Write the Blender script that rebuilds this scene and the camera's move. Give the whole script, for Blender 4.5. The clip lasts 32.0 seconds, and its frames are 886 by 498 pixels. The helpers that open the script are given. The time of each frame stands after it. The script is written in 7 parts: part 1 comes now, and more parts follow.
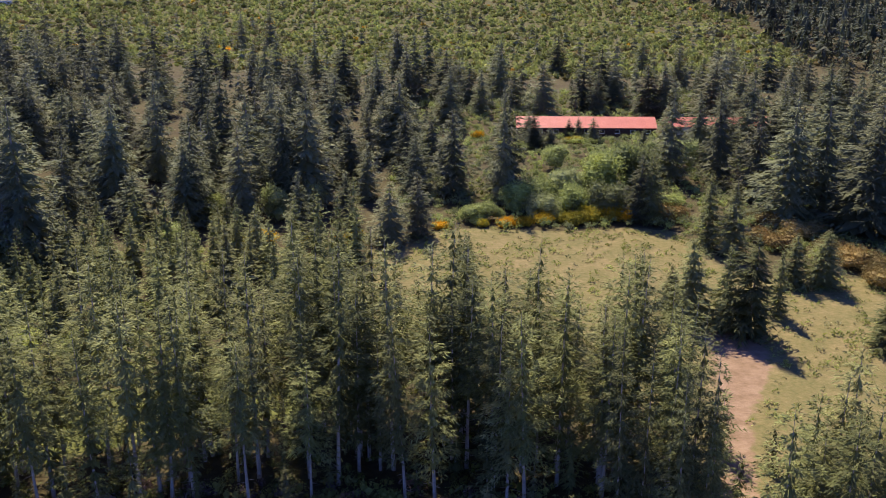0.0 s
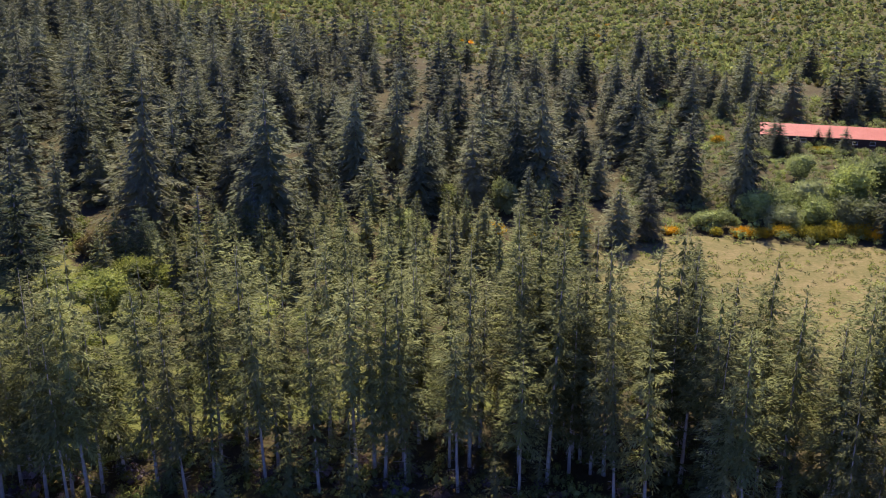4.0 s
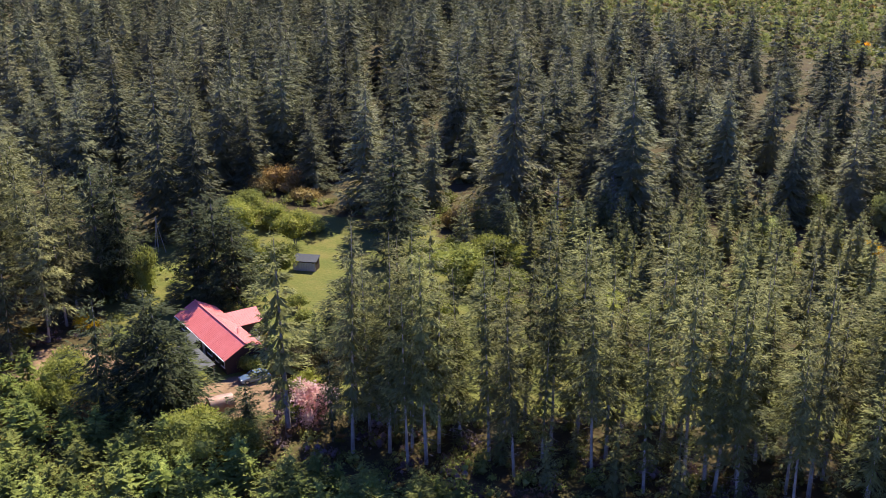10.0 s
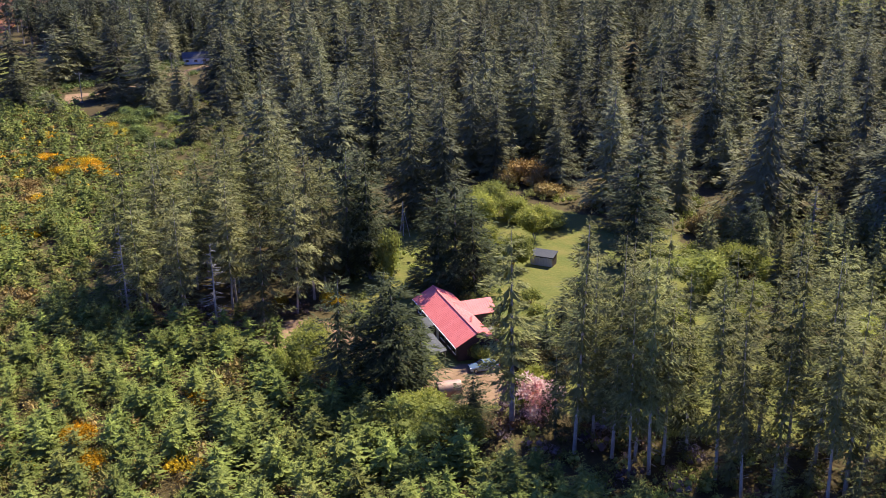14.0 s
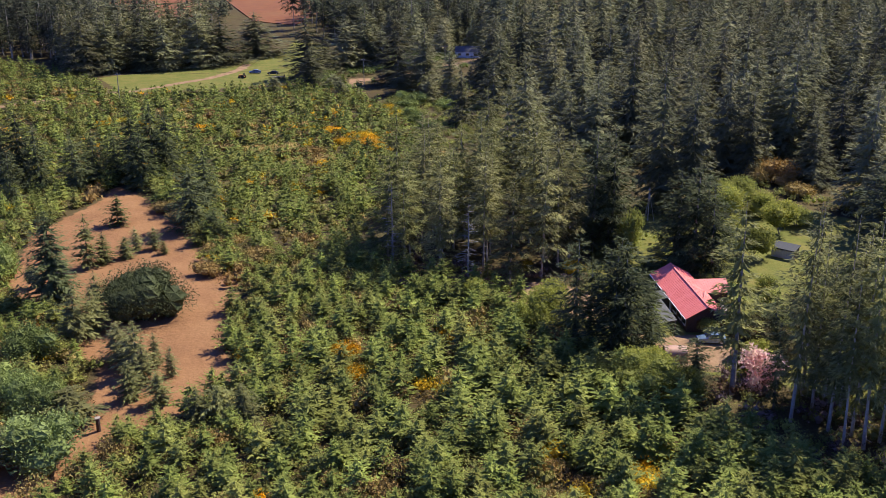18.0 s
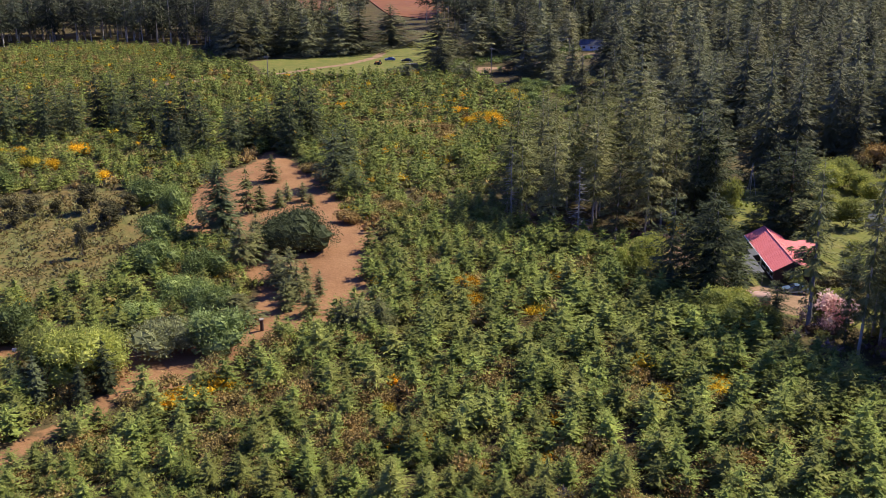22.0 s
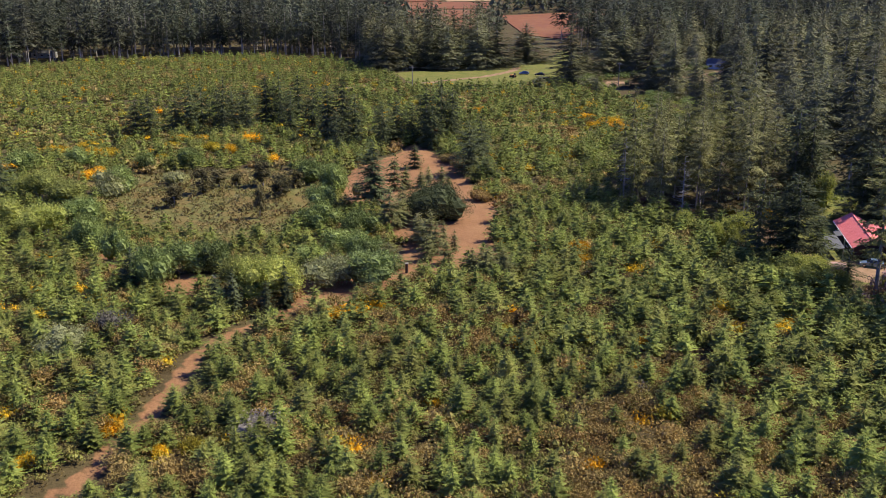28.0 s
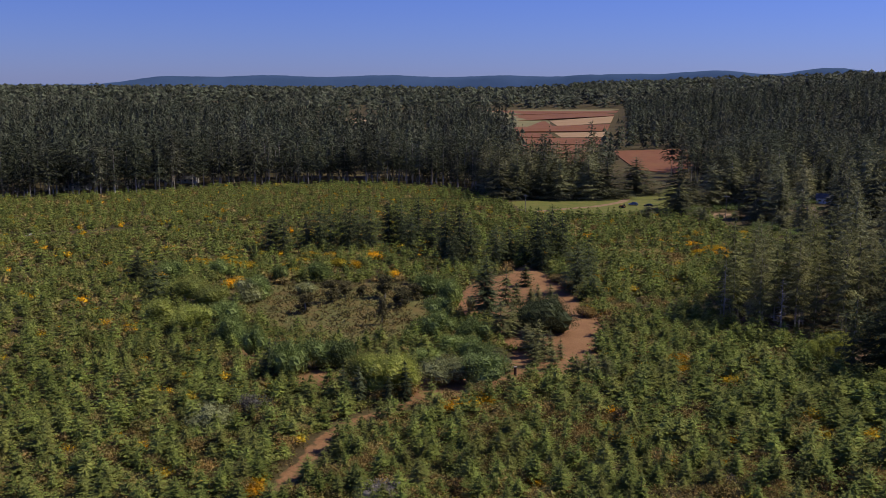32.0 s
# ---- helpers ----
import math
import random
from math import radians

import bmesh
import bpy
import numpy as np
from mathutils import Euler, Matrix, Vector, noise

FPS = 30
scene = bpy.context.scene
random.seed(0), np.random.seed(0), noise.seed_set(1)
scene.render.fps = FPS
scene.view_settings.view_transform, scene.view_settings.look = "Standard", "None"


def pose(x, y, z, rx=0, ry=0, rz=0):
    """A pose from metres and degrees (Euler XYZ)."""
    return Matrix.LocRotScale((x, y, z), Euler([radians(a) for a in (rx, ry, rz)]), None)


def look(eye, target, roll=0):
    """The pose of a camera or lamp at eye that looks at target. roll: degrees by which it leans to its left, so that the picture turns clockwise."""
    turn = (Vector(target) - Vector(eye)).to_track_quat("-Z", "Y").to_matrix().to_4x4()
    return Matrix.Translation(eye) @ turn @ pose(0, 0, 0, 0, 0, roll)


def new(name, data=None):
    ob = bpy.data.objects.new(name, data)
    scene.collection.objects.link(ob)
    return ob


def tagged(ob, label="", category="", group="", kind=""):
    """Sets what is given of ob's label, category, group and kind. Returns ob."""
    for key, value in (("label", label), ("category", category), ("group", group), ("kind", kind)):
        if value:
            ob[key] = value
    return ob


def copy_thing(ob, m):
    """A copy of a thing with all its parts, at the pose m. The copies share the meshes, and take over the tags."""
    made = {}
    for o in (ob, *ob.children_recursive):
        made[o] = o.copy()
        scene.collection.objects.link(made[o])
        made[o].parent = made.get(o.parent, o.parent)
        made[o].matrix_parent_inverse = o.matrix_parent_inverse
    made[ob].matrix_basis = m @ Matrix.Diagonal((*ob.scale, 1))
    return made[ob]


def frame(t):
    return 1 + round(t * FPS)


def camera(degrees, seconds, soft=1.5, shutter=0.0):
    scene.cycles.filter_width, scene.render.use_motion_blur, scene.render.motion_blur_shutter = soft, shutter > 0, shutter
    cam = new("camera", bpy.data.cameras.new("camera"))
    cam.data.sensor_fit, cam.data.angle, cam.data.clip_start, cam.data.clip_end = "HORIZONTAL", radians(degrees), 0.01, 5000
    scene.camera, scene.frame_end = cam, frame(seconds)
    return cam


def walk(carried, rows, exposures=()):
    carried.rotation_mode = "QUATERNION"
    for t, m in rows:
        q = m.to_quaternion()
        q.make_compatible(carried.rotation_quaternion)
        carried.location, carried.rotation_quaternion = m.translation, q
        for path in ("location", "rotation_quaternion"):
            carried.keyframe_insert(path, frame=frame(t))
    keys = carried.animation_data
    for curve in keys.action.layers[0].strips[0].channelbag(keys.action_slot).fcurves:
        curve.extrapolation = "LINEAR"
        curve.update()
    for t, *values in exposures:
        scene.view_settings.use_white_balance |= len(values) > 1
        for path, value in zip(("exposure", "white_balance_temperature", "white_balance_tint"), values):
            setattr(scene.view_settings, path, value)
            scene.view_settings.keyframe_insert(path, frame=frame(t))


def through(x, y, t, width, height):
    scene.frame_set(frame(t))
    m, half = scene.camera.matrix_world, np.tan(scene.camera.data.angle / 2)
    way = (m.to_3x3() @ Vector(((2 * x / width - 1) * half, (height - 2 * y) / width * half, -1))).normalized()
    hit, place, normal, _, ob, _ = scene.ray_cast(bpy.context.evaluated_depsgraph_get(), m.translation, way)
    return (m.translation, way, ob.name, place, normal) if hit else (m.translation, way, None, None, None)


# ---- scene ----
cam = camera(48.15, 32.0, soft=0.8)
# seconds, x, y, z, yaw, pitch, roll
PATH = [
    (0.0, -0.00, 0.00, 65.99, 0.00, -18.38, 0.03),
    (0.5, -0.03, 0.08, 65.98, 1.70, -18.38, 0.01),
    (1.0, -0.04, 0.15, 65.95, 3.39, -18.41, 0.04),
    (1.5, -0.08, 0.24, 65.93, 5.07, -18.42, 0.05),
    (2.0, -0.11, 0.33, 65.90, 6.80, -18.45, 0.05),
    (2.5, -0.14, 0.39, 65.88, 8.52, -18.48, 0.06),
    (3.0, -0.16, 0.46, 65.87, 10.23, -18.55, 0.10),
    (3.5, -0.20, 0.55, 65.83, 11.93, -18.56, 0.11),
    (5.5, -0.47, 1.38, 65.62, 18.73, -18.69, 0.22),
    (6.0, -0.44, 1.27, 65.66, 20.45, -18.75, 0.28),
    (6.5, -0.44, 1.24, 65.68, 22.18, -18.80, 0.25),
    (7.0, -0.46, 1.30, 65.65, 23.92, -18.81, 0.28),
    (7.5, -0.47, 1.34, 65.61, 25.75, -18.81, 0.36),
    (8.0, -0.43, 1.31, 65.58, 27.63, -18.81, 0.39),
    (8.5, -0.39, 1.30, 65.57, 29.49, -18.84, 0.35),
    (9.0, -0.36, 1.29, 65.57, 31.32, -18.88, 0.19),
    (9.5, -0.32, 1.26, 65.57, 33.14, -18.93, 0.05),
    (10.0, -0.28, 1.32, 65.54, 34.99, -18.99, -0.04),
    (10.5, -0.29, 1.52, 65.48, 36.85, -19.05, -0.13),
    (11.0, -0.37, 1.78, 65.41, 38.71, -19.10, -0.21),
    (11.5, -0.45, 2.00, 65.38, 40.54, -19.14, -0.28),
    (12.0, -0.48, 2.09, 65.41, 42.35, -19.18, -0.33),
    (12.5, -0.43, 2.04, 65.44, 44.16, -19.17, -0.31),
    (13.0, -0.43, 1.97, 65.52, 45.95, -19.19, -0.38),
    (13.5, -0.44, 1.99, 65.61, 47.76, -19.23, -0.41),
    (14.0, -0.31, 2.03, 65.73, 49.62, -19.25, -0.41),
    (14.5, 0.03, 1.98, 65.76, 51.53, -19.23, -0.49),
    (16.5, 5.31, -2.06, 64.09, 58.89, -18.71, 0.04),
    (17.0, 7.50, -3.15, 63.97, 60.83, -18.73, -0.01),
    (17.5, 10.04, -4.50, 63.89, 62.78, -18.76, -0.04),
    (18.0, 12.69, -5.83, 63.85, 64.70, -18.77, -0.03),
    (18.5, 15.44, -7.19, 63.76, 66.58, -18.80, -0.02),
    (19.0, 18.26, -8.40, 63.68, 68.13, -18.86, 0.02),
    (19.5, 21.18, -9.47, 63.51, 69.25, -18.86, 0.01),
    (20.0, 24.10, -10.54, 63.33, 70.22, -18.85, -0.00),
    (20.5, 27.00, -11.69, 63.07, 71.08, -18.82, 0.02),
    (21.0, 29.89, -12.69, 62.79, 71.38, -18.77, 0.04),
    (21.5, 32.87, -13.77, 62.48, 71.67, -18.72, 0.03),
    (22.0, 35.76, -14.81, 62.18, 71.97, -18.66, 0.06),
    (22.5, 38.61, -15.78, 61.87, 72.17, -18.61, 0.13),
    (23.0, 41.47, -16.63, 61.55, 72.38, -18.54, 0.20),
    (23.5, 44.27, -17.42, 61.26, 72.60, -18.50, 0.22),
    (24.0, 47.09, -18.16, 61.11, 72.84, -18.46, 0.21),
    (24.5, 49.92, -18.87, 61.03, 73.14, -18.44, 0.17),
    (26.5, 60.73, -21.24, 60.82, 76.70, -18.50, 0.15),
    (27.0, 63.59, -21.67, 60.68, 77.76, -18.48, 0.11),
    (27.5, 66.30, -22.13, 60.63, 78.79, -18.12, 0.09),
    (28.0, 68.94, -22.57, 60.67, 79.77, -17.19, 0.10),
    (28.5, 71.49, -22.98, 60.65, 80.69, -16.25, 0.13),
    (29.0, 73.85, -23.41, 60.57, 81.59, -15.29, 0.16),
    (29.5, 76.05, -23.84, 60.40, 82.52, -14.33, 0.11),
    (30.0, 78.40, -24.21, 60.23, 83.45, -13.36, 0.09),
    (30.5, 80.85, -24.57, 60.14, 84.37, -12.38, 0.10),
    (31.0, 83.24, -24.89, 60.17, 85.28, -11.43, 0.16),
    (31.5, 85.61, -25.09, 60.28, 85.92, -10.49, 0.22),
    (32.0, 88.06, -25.32, 60.39, 86.32, -9.58, 0.33),
]
walk(cam, [(r[0], pose(r[1], r[2], r[3], 0, 0, r[4]) @ pose(0, 0, 0, 90 + r[5]) @ pose(0, 0, 0, 0, 0, r[6])) for r in PATH],
     exposures=[(0.0, 1.0), (7, 1.11), (13.5, 1.27), (17, 1.02), (27.0, 0.94), (29.0, 0.88), (30.0, 0.74), (31.0, 0.36), (32.0, 0.04)])

# ---- light: clear spring day, sun ahead of the first view ----
SUN_ELEV, SUN_TURN = 47.0, 12.0
world = bpy.data.worlds.new("sky")
scene.world = world
world.use_nodes = True
wn = world.node_tree
sky = wn.nodes.new("ShaderNodeTexSky")
sky.sky_type, sky.sun_disc = "NISHITA", False
sky.sun_elevation, sky.sun_rotation = radians(SUN_ELEV), radians(-SUN_TURN)
sky.air_density, sky.dust_density, sky.ozone_density, sky.altitude = 1.0, 0.1, 3.0, 60
tint = wn.nodes.new("ShaderNodeMix")
tint.data_type, tint.blend_type = "RGBA", "MULTIPLY"
tint.inputs[0].default_value, tint.inputs[7].default_value = 1.0, (0.38, 0.49, 1.24, 1)
wn.links.new(sky.outputs[0], tint.inputs[6])
wn.links.new(tint.outputs[2], wn.nodes["Background"].inputs[0])
wn.nodes["Background"].inputs[1].default_value = 0.08
sun = new("sun", bpy.data.lights.new("sun", "SUN"))
sun.data.energy, sun.data.angle, sun.data.color = 4.2, radians(0.55), (1.0, 0.93, 0.82)
sa, se = radians(SUN_TURN), radians(SUN_ELEV)
sun.matrix_basis = look((-math.sin(sa) * math.cos(se) * 300, math.cos(sa) * math.cos(se) * 300, math.sin(se) * 300), (0, 0, 0))

# ---- materials ----
def material(name):
    m = bpy.data.materials.new(name)
    m.use_nodes = True
    nt = m.node_tree
    return m, nt, nt.nodes["Principled BSDF"]


def noise_ramp(nt, scale, colours, detail=6.0, rough=0.6, coords="Object"):
    tc = nt.nodes.new("ShaderNodeTexCoord")
    nz = nt.nodes.new("ShaderNodeTexNoise")
    nz.inputs["Scale"].default_value, nz.inputs["Detail"].default_value, nz.inputs["Roughness"].default_value = scale, detail, rough
    nt.links.new(tc.outputs[coords], nz.inputs["Vector"])
    rp = nt.nodes.new("ShaderNodeValToRGB")
    el = rp.color_ramp.elements
    n = len(colours)
    while len(el) < n:
        el.new(0.5)
    for i, c in enumerate(colours):
        el[i].position = 0.3 + 0.4 * i / max(1, n - 1)
        el[i].color = (*c, 1)
    nt.links.new(nz.outputs["Fac"], rp.inputs["Fac"])
    return rp.outputs["Color"], nz.outputs["Fac"]


def mix(nt, a, b, fac, kind="MIX"):
    x = nt.nodes.new("ShaderNodeMix")
    x.data_type, x.blend_type = "RGBA", kind
    for sock, val in ((x.inputs[6], a), (x.inputs[7], b)):
        if isinstance(val, tuple):
            sock.default_value = (*val, 1)
        else:
            nt.links.new(val, sock)
    if isinstance(fac, (int, float)):
        x.inputs[0].default_value = fac
    else:
        nt.links.new(fac, x.inputs[0])
    return x.outputs[2]


def mathn(nt, op, a, b=0.0, c=0.0):
    x = nt.nodes.new("ShaderNodeMath")
    x.operation = op
    for i, v in enumerate((a, b, c)):
        if isinstance(v, (int, float)):
            x.inputs[i].default_value = v
        else:
            nt.links.new(v, x.inputs[i])
    return x.outputs[0]


def bump(nt, bsdf, height, strength=0.4, dist=0.1):
    b = nt.nodes.new("ShaderNodeBump")
    b.inputs["Strength"].default_value, b.inputs["Distance"].default_value = strength, dist
    nt.links.new(height, b.inputs["Height"])
    nt.links.new(b.outputs[0], bsdf.inputs["Normal"])


def surface(name, colours, scale=1.0, rough=0.8, metal=0.0, bumps=0.3, dist=0.05, spec=0.3):
    m, nt, bs = material(name)
    c, f = noise_ramp(nt, scale, colours)
    c2, f2 = noise_ramp(nt, scale * 9, [tuple(v * 0.75 for v in colours[0]), tuple(min(1, v * 1.2) for v in colours[-1])])
    nt.links.new(mix(nt, c, c2, 0.35), bs.inputs["Base Color"])
    bs.inputs["Roughness"].default_value, bs.inputs["Metallic"].default_value = rough, metal
    bs.inputs["Specular IOR Level"].default_value = spec
    if bumps:
        bump(nt, bs, f2, bumps, dist)
    return m


def foliage(name, tones, other, amount=0.35, through=0.28, clump=0.25, spread=1.0, vary=0.62):
    """Leaves or needles: tones vary by sprig, by plant (tone attribute and object), and in patches over the land."""
    m, nt, bs = material(name)
    geo = nt.nodes.new("ShaderNodeNewGeometry")
    info = nt.nodes.new("ShaderNodeObjectInfo")
    att = nt.nodes.new("ShaderNodeAttribute")
    att.attribute_name = "tone"
    ramp = nt.nodes.new("ShaderNodeValToRGB")
    el = ramp.color_ramp.elements
    while len(el) < len(tones):
        el.new(0.5)
    middle = tones[len(tones) // 2]
    for i, c in enumerate(tones):
        el[i].position, el[i].color = i / (len(tones) - 1), (*(m0 + (v - m0) * spread for v, m0 in zip(c, middle)), 1)
    nt.links.new(geo.outputs["Random Per Island"], ramp.inputs["Fac"])
    plant = mathn(nt, "FRACT", mathn(nt, "ADD", att.outputs["Fac"], info.outputs["Random"]))
    col = mix(nt, ramp.outputs["Color"], other, mathn(nt, "MULTIPLY", mathn(nt, "POWER", plant, 1.6), amount * 2))
    nz = nt.nodes.new("ShaderNodeTexNoise")
    nz.inputs["Scale"].default_value, nz.inputs["Detail"].default_value = clump, 3.0
    nt.links.new(geo.outputs["Position"], nz.inputs["Vector"])
    hsv = nt.nodes.new("ShaderNodeHueSaturation")
    each = mathn(nt, "MULTIPLY_ADD", mathn(nt, "FRACT", mathn(nt, "MULTIPLY", plant, 7.31)), vary, 1 - vary / 2)
    nt.links.new(mathn(nt, "MULTIPLY", mathn(nt, "MULTIPLY_ADD", nz.outputs["Fac"], 1.1, 0.45), each), hsv.inputs["Value"])
    nt.links.new(mathn(nt, "MULTIPLY_ADD", plant, 0.03, 0.485), hsv.inputs["Hue"])
    nt.links.new(col, hsv.inputs["Color"])
    nt.links.new(hsv.outputs[0], bs.inputs["Base Color"])
    bs.inputs["Roughness"].default_value, bs.inputs["Specular IOR Level"].default_value = 0.75, 0.1
    tr = nt.nodes.new("ShaderNodeBsdfTranslucent")
    nt.links.new(hsv.outputs[0], tr.inputs["Color"])
    ms = nt.nodes.new("ShaderNodeMixShader")
    ms.inputs[0].default_value = through
    nt.links.new(bs.outputs[0], ms.inputs[1])
    nt.links.new(tr.outputs[0], ms.inputs[2])
    nt.links.new(ms.outputs[0], nt.nodes["Material Output"].inputs["Surface"])
    return m


M_FIR = foliage("fir_needles", [(0.1013, 0.1161, 0.05505), (0.1607, 0.1702, 0.07711), (0.2517, 0.2468, 0.1066)], (0.2517, 0.1869, 0.1007), 0.24, 0.12, spread=0.5, vary=0.95)
M_DARK = foliage("dark_fir_needles", [(0.05349, 0.07172, 0.02941), (0.08497, 0.1052, 0.04137), (0.1336, 0.1523, 0.05702)], (0.1336, 0.1158, 0.05392), 0.2, 0.24, spread=0.5, vary=0.7)
M_OLIVE_PINE = foliage("olive_pine_needles", [(0.06, 0.06, 0.025), (0.11, 0.105, 0.04), (0.17, 0.15, 0.06)], (0.17, 0.12, 0.06), 0.3)
M_STAND = foliage("stand_needles", [(0.1244, 0.1394, 0.04756), (0.2022, 0.2177, 0.06541), (0.3038, 0.2961, 0.09513)], (0.2595, 0.2011, 0.08924), 0.3, 0.2, spread=0.6, vary=0.8)
M_STAND_DIM = foliage("dull_stand_needles", [(0.1112, 0.1248, 0.04526), (0.1821, 0.1953, 0.06238), (0.2737, 0.2667, 0.09071)], (0.2331, 0.1809, 0.08519), 0.3, 0.2, spread=0.6, vary=0.8)
M_YOUNG = foliage("young_fir_needles", [(0.09956, 0.1441, 0.03063), (0.1758, 0.2261, 0.04506), (0.2863, 0.3186, 0.06578)], (0.2387, 0.1838, 0.05227), 0.3, through=0.14, spread=0.7)
M_FARFIR = foliage("far_fir_needles", [(0.065, 0.0788, 0.045), (0.085, 0.0988, 0.0537), (0.11, 0.12, 0.065)], (0.1125, 0.0975, 0.0625), 0.35, 0.2, 0.02, spread=0.5, vary=1)
M_BROOM = foliage("broom_leaves", [(0.1782, 0.1767, 0.04999), (0.3008, 0.2398, 0.07354), (0.4455, 0.2966, 0.0972)], (0.3008, 0.1578, 0.05832), 0.45, through=0.14, spread=0.35)
M_OLIVE = foliage("olive_shrub_leaves", [(0.1156, 0.1399, 0.02793), (0.1897, 0.204, 0.04189), (0.2732, 0.2682, 0.06516)], (0.231, 0.1714, 0.05585), 0.5, through=0.14, spread=0.7)
M_BRUSH = foliage("brush_leaves", [(0.19, 0.235, 0.055), (0.29, 0.335, 0.08), (0.4, 0.425, 0.115)], (0.33, 0.3, 0.1), 0.5, 0.4, 0.03)
M_GORSE = foliage("gorse_flowers", [(0.35, 0.27, 0.03), (0.8, 0.45, 0.012), (0.92, 0.56, 0.016)], (0.22, 0.2, 0.035), 0.4)
M_WILLOW = foliage("willow_leaves", [(0.117, 0.1665, 0.0442), (0.1935, 0.252, 0.068), (0.288, 0.351, 0.102)], (0.189, 0.207, 0.068), 0.4)
M_PALE_WILLOW = foliage("pale_willow_leaves", [(0.2052, 0.2496, 0.07182), (0.3463, 0.4047, 0.1105), (0.513, 0.5531, 0.1658)], (0.3334, 0.3238, 0.1436), 0.5, 0.4)
M_GREY = foliage("grey_willow_leaves", [(0.1716, 0.1793, 0.06943), (0.2573, 0.2688, 0.1086), (0.3432, 0.3502, 0.1532)], (0.2147, 0.2038, 0.09897), 0.4)
M_ALDER = foliage("alder_leaves", [(0.1978, 0.2324, 0.04802), (0.3237, 0.3555, 0.06862), (0.4857, 0.4785, 0.1166)], (0.2877, 0.2734, 0.08234), 0.4, 0.45)
M_PINK = foliage("rhododendron_flowers", [(0.693, 0.392, 0.3762), (0.9471, 0.6534, 0.5957), (1.04, 0.8554, 0.7315)], (0.1155, 0.1663, 0.05225), 0.08, 0.6)
M_MARSH = foliage("rush_blades", [(0.14, 0.1, 0.03444), (0.22, 0.16, 0.05904), (0.2, 0.21, 0.05904)], (0.26, 0.22, 0.0984), 0.5)
M_DEAD = surface("dead_twigs", [(0.2, 0.18, 0.16), (0.33, 0.31, 0.29)], 2.0)
M_BARK = surface("bark", [(0.13, 0.11, 0.09), (0.24, 0.21, 0.18), (0.38, 0.36, 0.33)], 1.3, 0.9, 0, 0.5)
M_PALE_BARK = surface("pale_bark", [(0.24, 0.19, 0.135), (0.42, 0.35, 0.265), (0.62, 0.54, 0.43)], 1.3, 0.9, 0, 0.5)
M_GREY_TWIGS = foliage("grey_twigs", [(0.1196, 0.1059, 0.08276), (0.2024, 0.1779, 0.143), (0.3036, 0.271, 0.2257)], (0.184, 0.1609, 0.09029), 0.4)
M_BRACKEN = foliage("bracken_fronds", [(0.1048, 0.085, 0.0294), (0.1612, 0.1275, 0.042), (0.129, 0.153, 0.0378)], (0.2418, 0.153, 0.0588), 0.5)
M_DEADBRUSH = foliage("dead_brush_twigs", [(0.11, 0.08, 0.072), (0.2, 0.15, 0.138), (0.33, 0.27, 0.264)], (0.2, 0.11, 0.072), 0.5)
M_GRASS = foliage("grass_blades", [(0.13, 0.16, 0.048), (0.24, 0.24, 0.084), (0.36, 0.32, 0.144)], (0.35, 0.28, 0.144), 0.5)


